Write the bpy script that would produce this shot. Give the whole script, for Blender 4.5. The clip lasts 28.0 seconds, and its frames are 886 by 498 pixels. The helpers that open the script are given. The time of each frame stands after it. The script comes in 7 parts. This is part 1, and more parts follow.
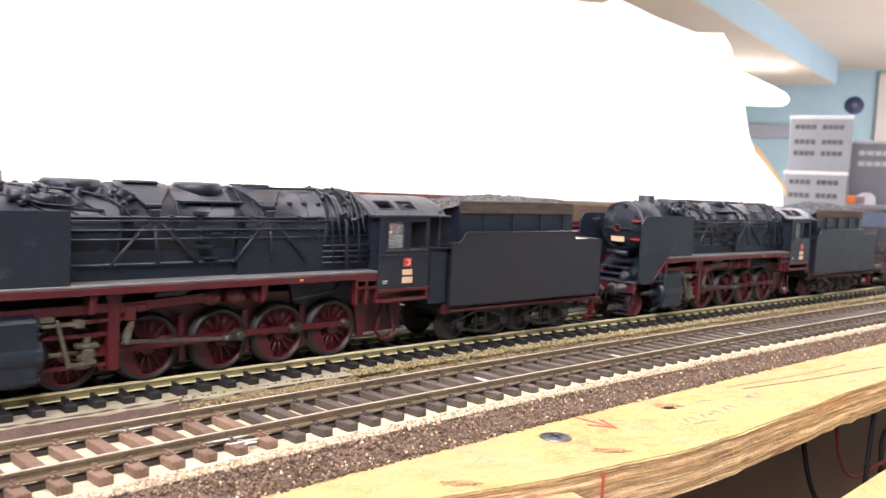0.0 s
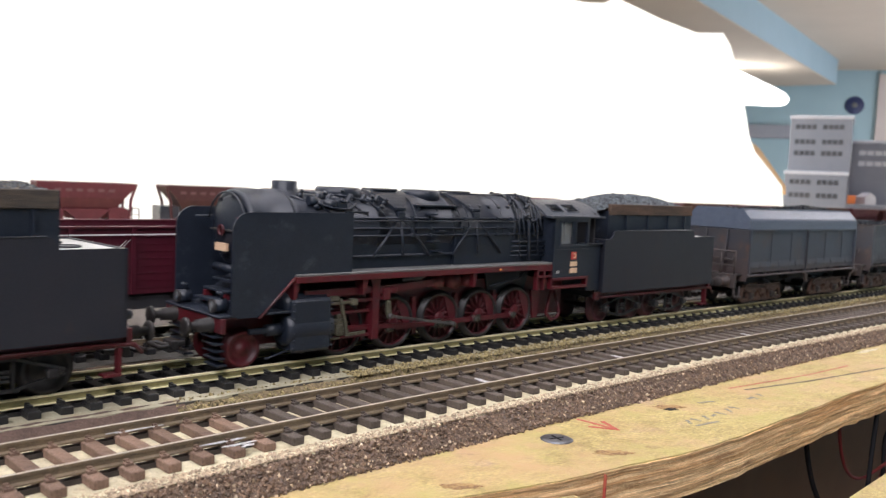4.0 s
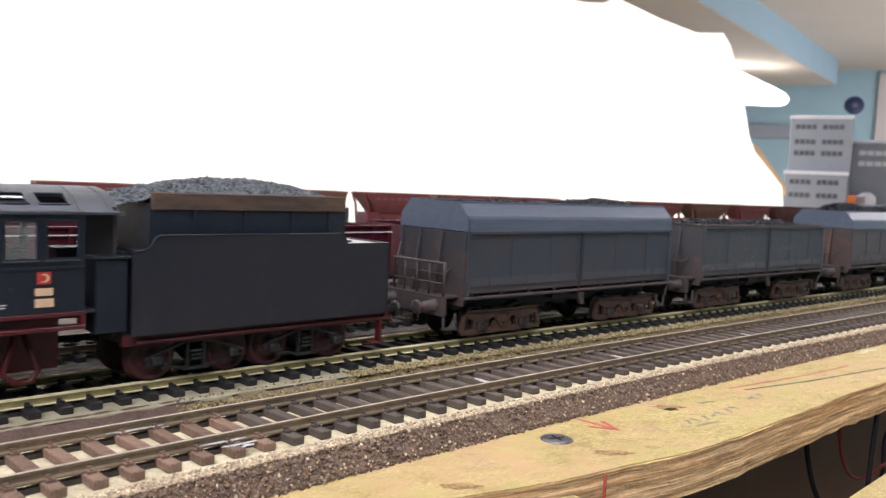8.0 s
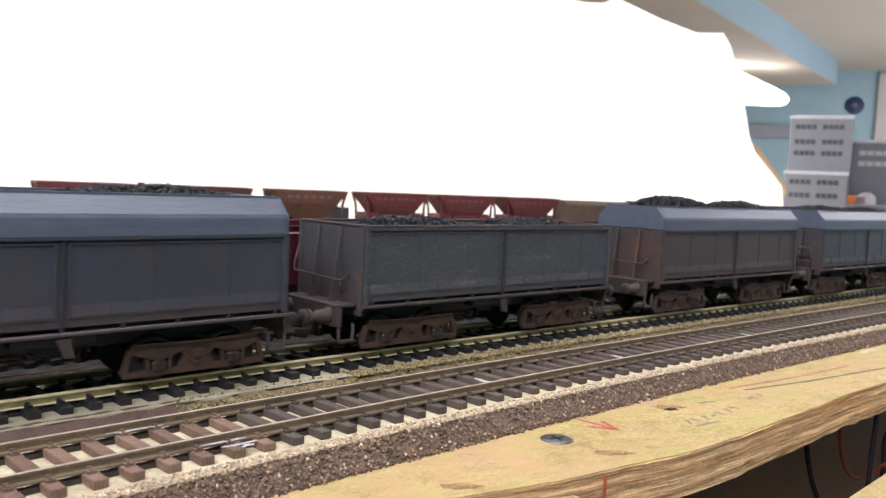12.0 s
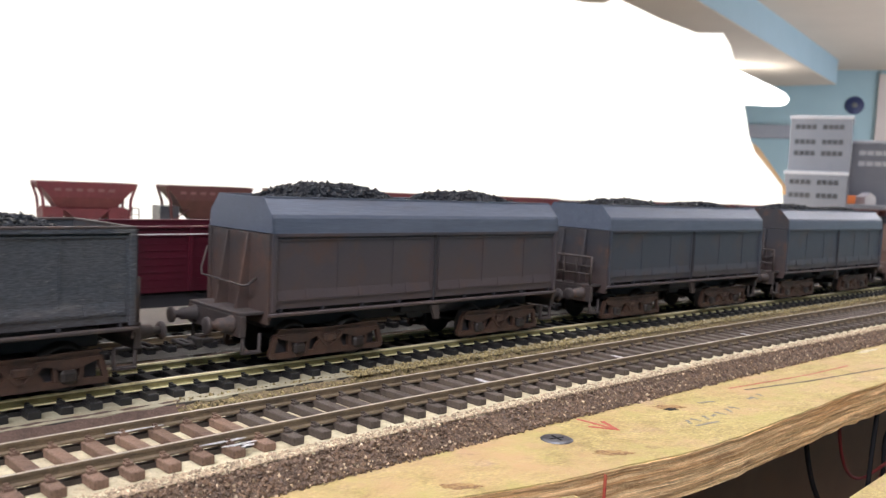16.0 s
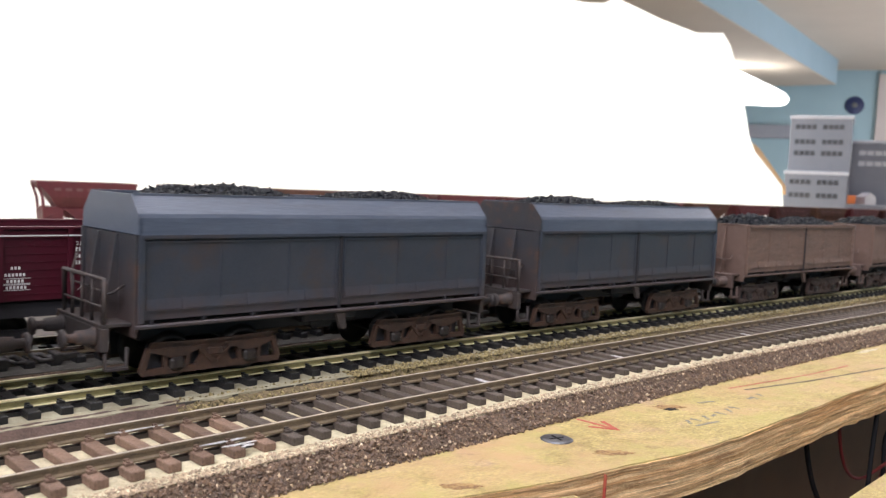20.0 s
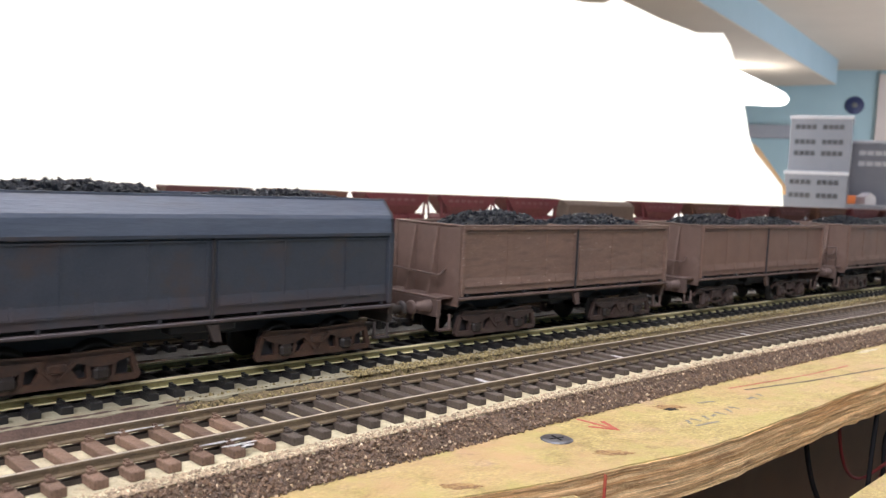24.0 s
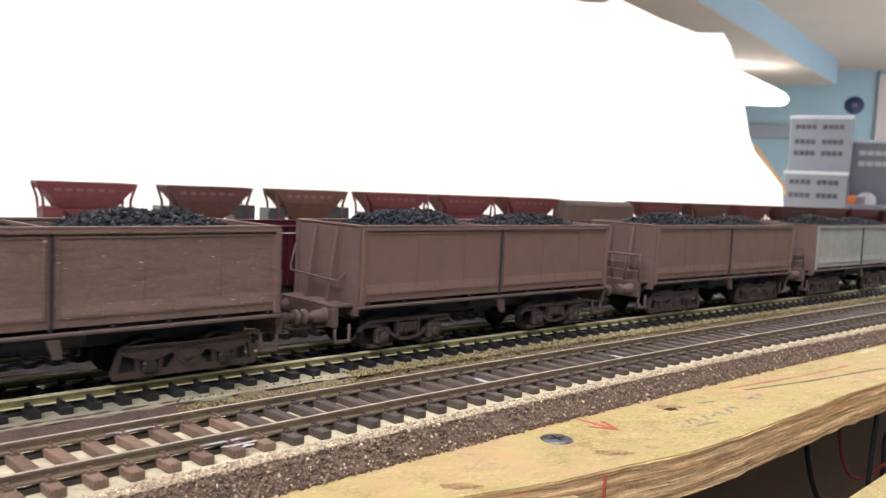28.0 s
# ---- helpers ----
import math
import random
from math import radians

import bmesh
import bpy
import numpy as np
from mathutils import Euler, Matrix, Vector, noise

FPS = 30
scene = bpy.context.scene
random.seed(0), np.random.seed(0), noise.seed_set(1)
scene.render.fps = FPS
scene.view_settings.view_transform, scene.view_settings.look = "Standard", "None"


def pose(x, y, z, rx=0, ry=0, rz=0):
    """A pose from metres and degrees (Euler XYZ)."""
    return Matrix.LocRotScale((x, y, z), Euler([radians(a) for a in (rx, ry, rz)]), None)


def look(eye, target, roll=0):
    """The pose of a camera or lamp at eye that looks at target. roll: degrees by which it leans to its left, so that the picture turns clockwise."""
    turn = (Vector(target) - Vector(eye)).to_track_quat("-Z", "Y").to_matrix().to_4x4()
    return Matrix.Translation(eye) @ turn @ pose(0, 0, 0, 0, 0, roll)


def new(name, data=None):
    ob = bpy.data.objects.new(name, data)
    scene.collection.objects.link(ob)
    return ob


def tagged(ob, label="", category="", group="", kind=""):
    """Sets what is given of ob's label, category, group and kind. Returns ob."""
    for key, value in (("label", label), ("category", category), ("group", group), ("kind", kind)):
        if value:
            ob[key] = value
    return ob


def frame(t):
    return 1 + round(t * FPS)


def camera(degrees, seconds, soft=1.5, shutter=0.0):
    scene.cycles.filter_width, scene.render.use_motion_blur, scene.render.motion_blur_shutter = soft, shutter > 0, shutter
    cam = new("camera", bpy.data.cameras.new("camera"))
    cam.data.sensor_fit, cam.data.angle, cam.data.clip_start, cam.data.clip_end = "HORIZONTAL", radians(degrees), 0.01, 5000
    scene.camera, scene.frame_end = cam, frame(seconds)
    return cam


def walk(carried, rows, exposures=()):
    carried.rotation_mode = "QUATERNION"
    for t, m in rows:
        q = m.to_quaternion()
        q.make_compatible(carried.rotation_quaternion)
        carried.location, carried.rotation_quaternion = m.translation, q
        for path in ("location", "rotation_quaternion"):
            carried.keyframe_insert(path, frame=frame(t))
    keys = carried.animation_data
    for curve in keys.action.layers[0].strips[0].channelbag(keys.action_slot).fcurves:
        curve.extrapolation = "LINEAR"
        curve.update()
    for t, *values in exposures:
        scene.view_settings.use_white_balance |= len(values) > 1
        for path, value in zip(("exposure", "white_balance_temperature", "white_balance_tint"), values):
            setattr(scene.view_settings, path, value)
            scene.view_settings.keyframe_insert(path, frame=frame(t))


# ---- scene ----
# Model railway, H0 scale (1:87). Lengths below are in millimetres and become metres in part().
MM = 0.001
SPEED = 44.47                      # train speed along the track, mm/s
END = 28.0

# ---- camera ----
cam = camera(55.11, END, soft=1.35, shutter=0.4)
cam.data.dof.use_dof = True
cam.data.dof.focus_distance = 0.21
cam.data.dof.aperture_fstop = 44.0
EYE = Vector((0.0, 0.0, 0.05105))
AIM = Vector((0.0, math.cos(0.079), -math.sin(0.079)))
BACK = EYE - AIM * 0.0021
walk(cam, [(0.0, look(BACK, BACK + AIM, 2.62)), (0.6, look(BACK, BACK + AIM, 2.62)),
           (0.9, look(EYE, EYE + AIM, 2.62)), (14.0, look(EYE, EYE + AIM, 2.62)), (END, look(EYE, EYE + AIM, 2.62))],
     [(0.0, 0.72, 6850, 15), (0.5, 0.65, 6850, 15), (1.0, 0.28, 6750, 14), (1.5, 0.1, 6600, 12), (2.5, 0.0, 6500, 10), (END, 0.0, 6500, 10)])

# ---- light ----
world = bpy.data.worlds.new("room_air")
scene.world = world
world.use_nodes = True
world.node_tree.nodes["Background"].inputs[0].default_value = (1.0, 0.9, 0.8, 1)
world.node_tree.nodes["Background"].inputs[1].default_value = 0.05


def area_lamp(name, at, target, sx, sy, watts, colour):
    data = bpy.data.lights.new(name, "AREA")
    data.shape, data.size, data.size_y, data.energy, data.color = "RECTANGLE", sx, sy, watts, colour
    ob = new(name, data)
    ob.matrix_world = look(at, target)
    return ob


# fluorescent ceiling fittings, the fitting hidden behind the hung paper, and an added upward fill
TUBE = (0.975, 0.95, 1.04)
area_lamp("ceiling_tube_light", (-0.15, 0.34, 1.24), (-0.15, 0.34, 0), 1.6, 0.3, 15, TUBE)
area_lamp("ceiling_tube_light", (-0.3, -1.05, 1.22), (-0.2, -0.1, 0), 1.8, 0.4, 52, TUBE)
area_lamp("ceiling_tube_light", (-1.2, 0.9, 1.10), (-1.1, 0.8, 0), 1.2, 0.3, 14, TUBE)
area_lamp("ceiling_tube_light", (2.1, 2.6, 1.24), (2.0, 2.4, 0), 1.5, 0.3, 25, TUBE)
area_lamp("ceiling_tube_light", (5.0, 5.2, 1.24), (5.0, 5.2, 0), 1.6, 0.3, 82, TUBE)
# no such fitting: lamp added in place of light bounced off floor and table
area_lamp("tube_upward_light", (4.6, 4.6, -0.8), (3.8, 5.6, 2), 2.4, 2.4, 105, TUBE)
area_lamp("paper_back_light", (-0.6, 3.1, 0.9), (0.4, 1.6, 0.35), 2.4, 0.5, 185, (0.93, 0.97, 1.0))

# ---- materials ----
MATS = {}


def mat(name, c1, c2=None, rough=0.6, metal=0.0, size=3.0, bump=0.15, fine=0.25, dust=None, dust_amount=0.0, spread=0.0, streak=None, contrast=1.0, turn=0.0, island=0.0, relief=0.4, speckle=0.12, gloss=0.5):
    """Procedural paint, plastic, wood or metal: two noise scales between c1 and c2, optional dust or rust, fine relief."""
    if name in MATS:
        return MATS[name]
    m = bpy.data.materials.new(name)
    m.use_nodes = True
    nt = m.node_tree
    bsdf = nt.nodes["Principled BSDF"]
    bsdf.inputs["Roughness"].default_value = rough
    bsdf.inputs["Metallic"].default_value = metal
    bsdf.inputs["Specular IOR Level"].default_value = gloss
    tc = nt.nodes.new("ShaderNodeTexCoord")
    mp = nt.nodes.new("ShaderNodeMapping")
    mp.inputs["Scale"].default_value = streak or (1, 1, 1)
    if turn:
        mr0 = nt.nodes.new("ShaderNodeMapping")
        mr0.inputs["Rotation"].default_value = (0, 0, -turn)
        nt.links.new(tc.outputs["Object"], mr0.inputs["Vector"])
        nt.links.new(mr0.outputs["Vector"], mp.inputs["Vector"])
    else:
        nt.links.new(tc.outputs["Object"], mp.inputs["Vector"])

    def noisy(scale, detail, rough_=0.6):
        n = nt.nodes.new("ShaderNodeTexNoise")
        n.inputs["Scale"].default_value = 1000.0 / scale
        n.inputs["Detail"].default_value = detail
        n.inputs["Roughness"].default_value = rough_
        nt.links.new(mp.outputs["Vector"], n.inputs["Vector"])
        return n

    big = noisy(size * 4, 4)
    small = noisy(size, 5, 0.7)
    grain = noisy(fine, 3, 0.7)
    add = nt.nodes.new("ShaderNodeMath")
    add.operation = "ADD"
    nt.links.new(big.outputs["Fac"], add.inputs[0])
    nt.links.new(small.outputs["Fac"], add.inputs[1])
    ramp = nt.nodes.new("ShaderNodeMapRange")
    ramp.inputs["From Min"].default_value = 1.0 - 0.35 / contrast
    ramp.inputs["From Max"].default_value = 1.0 + 0.35 / contrast
    nt.links.new(add.outputs[0], ramp.inputs["Value"])
    mix = nt.nodes.new("ShaderNodeMix")
    mix.data_type = "RGBA"
    mix.inputs[6].default_value = (*c1, 1)
    mix.inputs[7].default_value = (*(c2 or tuple(v * 0.75 for v in c1)), 1)
    nt.links.new(ramp.outputs[0], mix.inputs[0])
    out = mix.outputs[2]
    if dust:
        dn = noisy(size * 2.2, 6, 0.75)
        dr = nt.nodes.new("ShaderNodeMapRange")
        dr.inputs["From Min"].default_value = 0.62 - 0.3 * dust_amount
        dr.inputs["From Max"].default_value = 0.78 - 0.2 * dust_amount
        nt.links.new(dn.outputs["Fac"], dr.inputs["Value"])
        m2 = nt.nodes.new("ShaderNodeMix")
        m2.data_type = "RGBA"
        m2.inputs[7].default_value = (*dust, 1)
        nt.links.new(dr.outputs[0], m2.inputs[0])
        nt.links.new(out, m2.inputs[6])
        out = m2.outputs[2]
    if spread:
        oi = nt.nodes.new("ShaderNodeObjectInfo")
        mr = nt.nodes.new("ShaderNodeMapRange")
        mr.inputs["To Min"].default_value = 1.0 - spread
        mr.inputs["To Max"].default_value = 1.0 + spread
        nt.links.new(oi.outputs["Random"], mr.inputs["Value"])
        hs = nt.nodes.new("ShaderNodeHueSaturation")
        nt.links.new(mr.outputs[0], hs.inputs["Value"])
        nt.links.new(out, hs.inputs["Color"])
        out = hs.outputs["Color"]
    if speckle and bump:
        sm = nt.nodes.new("ShaderNodeMapRange")
        sm.inputs["From Min"].default_value, sm.inputs["From Max"].default_value = 0.3, 0.7
        sm.inputs["To Min"].default_value, sm.inputs["To Max"].default_value = 1.0 - speckle, 1.0 + speckle
        nt.links.new(grain.outputs["Fac"], sm.inputs["Value"])
        sh = nt.nodes.new("ShaderNodeHueSaturation")
        nt.links.new(sm.outputs[0], sh.inputs["Value"])
        nt.links.new(out, sh.inputs["Color"])
        out = sh.outputs["Color"]
    if island:
        gi = nt.nodes.new("ShaderNodeNewGeometry")
        mi = nt.nodes.new("ShaderNodeMapRange")
        mi.inputs["To Min"].default_value = 1.0 - island
        mi.inputs["To Max"].default_value = 1.0 + island
        nt.links.new(gi.outputs["Random Per Island"], mi.inputs["Value"])
        hi = nt.nodes.new("ShaderNodeHueSaturation")
        nt.links.new(mi.outputs[0], hi.inputs["Value"])
        nt.links.new(out, hi.inputs["Color"])
        out = hi.outputs["Color"]
    nt.links.new(out, bsdf.inputs["Base Color"])
    rr = nt.nodes.new("ShaderNodeMapRange")
    rr.inputs["To Min"].default_value = max(0.05, rough - 0.12)
    rr.inputs["To Max"].default_value = min(1.0, rough + 0.12)
    nt.links.new(small.outputs["Fac"], rr.inputs["Value"])
    nt.links.new(rr.outputs[0], bsdf.inputs["Roughness"])
    if bump:
        bp = nt.nodes.new("ShaderNodeBump")
        bp.inputs["Strength"].default_value = bump
        bp.inputs["Distance"].default_value = relief * MM
        nt.links.new(grain.outputs["Fac"], bp.inputs["Height"])
        nt.links.new(bp.outputs[0], bsdf.inputs["Normal"])
    MATS[name] = m
    return m


def tint_patches(m, colour, size, lo, hi, seed, stretch=(1, 1, 1)):
    """Broad irregular stains of another colour laid over a material's base colour."""
    nt = m.node_tree
    bs = nt.nodes["Principled BSDF"]
    src = bs.inputs["Base Color"].links[0].from_socket
    tc, n, mr, mx = nt.nodes.new("ShaderNodeTexCoord"), nt.nodes.new("ShaderNodeTexNoise"), nt.nodes.new("ShaderNodeMapRange"), nt.nodes.new("ShaderNodeMix")
    mp = nt.nodes.new("ShaderNodeMapping")
    mp.inputs["Location"].default_value, mp.inputs["Scale"].default_value = (seed, seed * 0.7, 0), stretch
    n.inputs["Scale"].default_value, n.inputs["Detail"].default_value, n.inputs["Roughness"].default_value = 1000.0 / size, 5, 0.65
    mr.inputs["From Min"].default_value, mr.inputs["From Max"].default_value = lo, hi
    mx.data_type = "RGBA"
    mx.blend_type = "MIX"
    nt.links.new(tc.outputs["Object"], mp.inputs["Vector"])
    nt.links.new(mp.outputs["Vector"], n.inputs["Vector"])
    nt.links.new(n.outputs["Fac"], mr.inputs["Value"])
    nt.links.new(mr.outputs[0], mx.inputs[0])
    nt.links.new(src, mx.inputs[6])
    mx.inputs[7].default_value = (*colour, 1)
    nt.links.new(mx.outputs[2], bs.inputs["Base Color"])


black = mat("matt_black_paint", (0.0078, 0.0118, 0.0205), (0.0135, 0.0185, 0.030), 0.42, size=3, bump=0.25, fine=0.5, dust=(0.046, 0.054, 0.068), dust_amount=0.12)
tank_black = mat("dusty_black_tank_paint", (0.0120, 0.0142, 0.0225), (0.0185, 0.0190, 0.0265), 0.48, size=9, bump=0.16, fine=0.5, dust=(0.036, 0.026, 0.025), dust_amount=0.2)
roof_grey = mat("worn_grey_roof_paint", (0.036, 0.043, 0.058), (0.056, 0.064, 0.080), 0.42, size=4, bump=0.14)
red = mat("dull_red_frame_paint", (0.105, 0.0085, 0.014), (0.055, 0.0072, 0.011), 0.42, size=3, bump=0.2, dust=(0.035, 0.020, 0.022), dust_amount=0.35)
dim_red = mat("dark_red_wheel_paint", (0.060, 0.010, 0.014), (0.030, 0.010, 0.012), 0.45, size=3, bump=0.15)
steel = mat("weathered_steel", (0.15, 0.145, 0.14), (0.07, 0.066, 0.062), 0.4, 0.6, size=1.5, bump=0.15, speckle=0.2)
valve_metal = mat("tarnished_nickel", (0.19, 0.175, 0.125), (0.05, 0.046, 0.034), 0.42, 0.4, size=0.8, bump=0.35, speckle=0.35)
oily_metal = mat("oily_dark_metal", (0.075, 0.070, 0.056), (0.022, 0.021, 0.019), 0.32, 0.4, size=0.9, bump=0.25, speckle=0.3)
cream = mat("cream_plate_paint", (0.72, 0.50, 0.33), (0.62, 0.42, 0.27), 0.5, size=1.5, bump=0.03)
badge_red = mat("badge_red_enamel", (0.45, 0.05, 0.04), (0.38, 0.035, 0.03), 0.4, size=1.0, bump=0.02)
white_ink = mat("white_marking_paint", (0.72, 0.72, 0.70), (0.55, 0.55, 0.53), 0.6, size=1, bump=0.02)
orange_lens = mat("amber_lens_plastic", (0.75, 0.30, 0.08), (0.6, 0.22, 0.05), 0.3, size=1, bump=0.0)
plank = mat("weathered_plank", (0.11, 0.065, 0.042), (0.055, 0.038, 0.028), 0.75, size=2.5, bump=0.4, streak=(0.25, 1, 1.6), contrast=1.6)
plank_old = mat("soot_stained_plank", (0.075, 0.058, 0.042), (0.035, 0.03, 0.026), 0.8, size=2.0, bump=0.6, streak=(0.2, 1, 2.0), contrast=1.8)
coal_grey = mat("grey_coal_dust", (0.055, 0.065, 0.075), (0.14, 0.155, 0.165), 0.75, size=1.2, bump=0.5, contrast=1.5, island=0.45)
coal_ochre = mat("ochre_tinted_coal_dust", (0.055, 0.06, 0.068), (0.14, 0.15, 0.155), 0.8, size=1.3, bump=0.5, dust=(0.3, 0.22, 0.09), dust_amount=0.35, island=0.45)
coal_mat = mat("black_coal", (0.0040, 0.0056, 0.0090), (0.0105, 0.014, 0.020), 0.42, size=0.8, bump=0.3, island=0.5, gloss=0.28)
GREY = dict(side=mat("slate_grey_wagon_paint", (0.040, 0.043, 0.058), (0.056, 0.053, 0.062), 0.46, size=7, bump=0.14, fine=0.5, dust=(0.066, 0.046, 0.040), dust_amount=0.3),
            roof=mat("blue_grey_wagon_top", (0.066, 0.084, 0.120), (0.098, 0.118, 0.158), 0.38, size=3, bump=0.25, fine=0.7, streak=(0.12, 1, 1), dust=(0.07, 0.075, 0.09), dust_amount=0.15),
            end=mat("rusty_grey_end_paint", (0.036, 0.035, 0.039), (0.060, 0.042, 0.035), 0.6, size=6, bump=0.25, dust=(0.100, 0.052, 0.034), dust_amount=0.42),
            frame=mat("rust_dusted_frame", (0.034, 0.030, 0.032), (0.052, 0.037, 0.032), 0.65, size=3, bump=0.3, dust=(0.115, 0.062, 0.040), dust_amount=0.28))
SLATE = dict(side=mat("blue_slate_wagon_paint", (0.033, 0.042, 0.060), (0.048, 0.055, 0.072), 0.45, size=6, bump=0.16, fine=0.5, dust=(0.054, 0.046, 0.045), dust_amount=0.22),
             roof=GREY["roof"], end=mat("rust_tinged_slate_end_paint", (0.030, 0.033, 0.042), (0.042, 0.036, 0.036), 0.55, size=6, bump=0.35, dust=(0.105, 0.054, 0.034), dust_amount=0.36), frame=GREY["frame"])
STEELGREY = dict(side=mat("dusty_steel_grey_wagon_paint", (0.040, 0.049, 0.062), (0.060, 0.067, 0.079), 0.5, size=3, bump=0.4, fine=0.45, streak=(0.35, 1, 1.4), dust=(0.12, 0.12, 0.12), dust_amount=0.16, speckle=0.5),
                 roof=GREY["roof"], end=mat("worn_steel_grey_end_paint", (0.044, 0.050, 0.062), (0.060, 0.050, 0.047), 0.6, size=5, bump=0.2, dust=(0.12, 0.075, 0.055), dust_amount=0.28), frame=GREY["frame"])
BROWN = dict(side=mat("red_brown_wagon_paint", (0.190, 0.114, 0.087), (0.158, 0.096, 0.075), 0.55, size=8, bump=0.08, dust=(0.15, 0.102, 0.088), dust_amount=0.15),
             roof=GREY["roof"], end=mat("dusty_red_brown_end_paint", (0.148, 0.094, 0.075), (0.112, 0.073, 0.059), 0.62, size=5, bump=0.14, dust=(0.18, 0.122, 0.102), dust_amount=0.22),
             frame=mat("brown_frame_paint", (0.118, 0.075, 0.062), (0.082, 0.055, 0.048), 0.65, size=3, bump=0.18, dust=(0.16, 0.105, 0.085), dust_amount=0.15))
OLDBROWN = dict(side=mat("scratched_brown_wagon_paint", (0.205, 0.128, 0.098), (0.162, 0.104, 0.082), 0.55, size=3, bump=0.35, streak=(0.4, 1, 1.3), dust=(0.20, 0.15, 0.13), dust_amount=0.08, speckle=0.25),
                roof=GREY["roof"], end=BROWN["end"], frame=BROWN["frame"])
PALE = dict(side=mat("pale_grey_wagon_paint", (0.36, 0.36, 0.325), (0.29, 0.29, 0.265), 0.6, size=6, bump=0.08), roof=GREY["roof"], end=BROWN["end"], frame=BROWN["frame"])


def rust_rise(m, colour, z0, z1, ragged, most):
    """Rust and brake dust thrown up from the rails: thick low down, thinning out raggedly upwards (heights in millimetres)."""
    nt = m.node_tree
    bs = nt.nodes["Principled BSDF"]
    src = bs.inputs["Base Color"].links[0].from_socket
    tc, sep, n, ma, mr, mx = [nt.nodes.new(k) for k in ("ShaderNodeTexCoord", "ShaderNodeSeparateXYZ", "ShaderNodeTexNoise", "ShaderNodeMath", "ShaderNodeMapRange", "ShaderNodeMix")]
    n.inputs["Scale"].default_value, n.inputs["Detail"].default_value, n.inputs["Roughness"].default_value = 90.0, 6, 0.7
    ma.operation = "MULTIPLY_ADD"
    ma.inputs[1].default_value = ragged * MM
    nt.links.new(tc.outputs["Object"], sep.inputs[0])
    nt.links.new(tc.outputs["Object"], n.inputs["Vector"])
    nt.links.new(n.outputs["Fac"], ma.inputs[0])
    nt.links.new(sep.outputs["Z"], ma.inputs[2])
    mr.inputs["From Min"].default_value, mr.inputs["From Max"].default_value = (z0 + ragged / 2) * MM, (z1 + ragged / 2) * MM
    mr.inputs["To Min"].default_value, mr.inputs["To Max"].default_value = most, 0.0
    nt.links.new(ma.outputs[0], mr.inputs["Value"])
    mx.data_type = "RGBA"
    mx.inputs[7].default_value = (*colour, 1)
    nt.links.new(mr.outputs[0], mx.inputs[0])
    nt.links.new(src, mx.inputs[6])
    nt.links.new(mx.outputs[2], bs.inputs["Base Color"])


for wagon_paint, rust in ((GREY["side"], (0.080, 0.046, 0.037)), (SLATE["side"], (0.064, 0.046, 0.042)), (GREY["end"], (0.11, 0.056, 0.038))):
    tint_patches(wagon_paint, rust, 16, 0.54, 0.75, 2.2)
    tint_patches(wagon_paint, (0.075, 0.075, 0.08), 2.2, 0.70, 0.82, 5.5)
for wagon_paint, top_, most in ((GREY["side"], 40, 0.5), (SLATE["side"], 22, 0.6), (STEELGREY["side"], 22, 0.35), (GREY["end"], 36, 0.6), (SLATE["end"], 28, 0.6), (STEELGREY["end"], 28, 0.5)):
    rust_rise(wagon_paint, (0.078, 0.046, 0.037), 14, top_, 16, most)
tint_patches(OLDBROWN["side"], (0.55, 0.47, 0.41), 1.1, 0.635, 0.69, 3.4, (0.45, 1, 1.5))
tint_patches(OLDBROWN["side"], (0.135, 0.088, 0.070), 2.4, 0.52, 0.66, 7.4, (0.3, 1, 2.0))
tint_patches(STEELGREY["side"], (0.20, 0.205, 0.21), 1.2, 0.63, 0.73, 6.1, (0.5, 1, 1.4))
tint_patches(BROWN["side"], (0.40, 0.33, 0.29), 1.3, 0.76, 0.80, 1.2)
bogie_rust = mat("rusty_bogie_paint", (0.088, 0.044, 0.028), (0.036, 0.024, 0.020), 0.55, size=2, bump=0.3)
axle_grease = mat("greasy_rusty_axle_box", (0.034, 0.025, 0.022), (0.018, 0.016, 0.016), 0.4, size=1.5, bump=0.3)
brown_bogie = mat("brown_bogie_paint", (0.082, 0.050, 0.042), (0.045, 0.032, 0.029), 0.55, size=2, bump=0.3)
wheel_dark = mat("dark_wheel_metal", (0.022, 0.021, 0.022), (0.036, 0.032, 0.031), 0.45, 0.3, size=2, bump=0.1)
underside = mat("near_black_underside", (0.018, 0.018, 0.023), (0.028, 0.0265, 0.030), 0.7, size=3, bump=0.1)
rail_brown = mat("painted_brown_rail", (0.20, 0.148, 0.090), (0.105, 0.079, 0.053), 0.55, 0.0, size=2, bump=0.3, speckle=0.25)
# pale tone carries the highlight as well as the polish of the head
rail_top = mat("polished_rail_highlight", (0.60, 0.54, 0.45), (0.40, 0.35, 0.28), 0.4, 0.2, size=3, bump=0.04, streak=(0.2, 0.2, 1))
rail_brass = mat("brass_coloured_rail", (0.34, 0.30, 0.135), (0.17, 0.15, 0.07), 0.4, 0.2, size=2.5, bump=0.12)
sleeper_grey = mat("grey_brown_sleeper_plastic", (0.108, 0.083, 0.066), (0.066, 0.053, 0.045), 0.7, size=1.6, bump=0.6, fine=0.5, spread=0.18, speckle=0.3)
sleeper_rust = mat("red_brown_sleeper_paint", (0.23, 0.145, 0.10), (0.125, 0.080, 0.058), 0.75, size=1.6, bump=0.6, fine=0.5, spread=0.18, speckle=0.3)
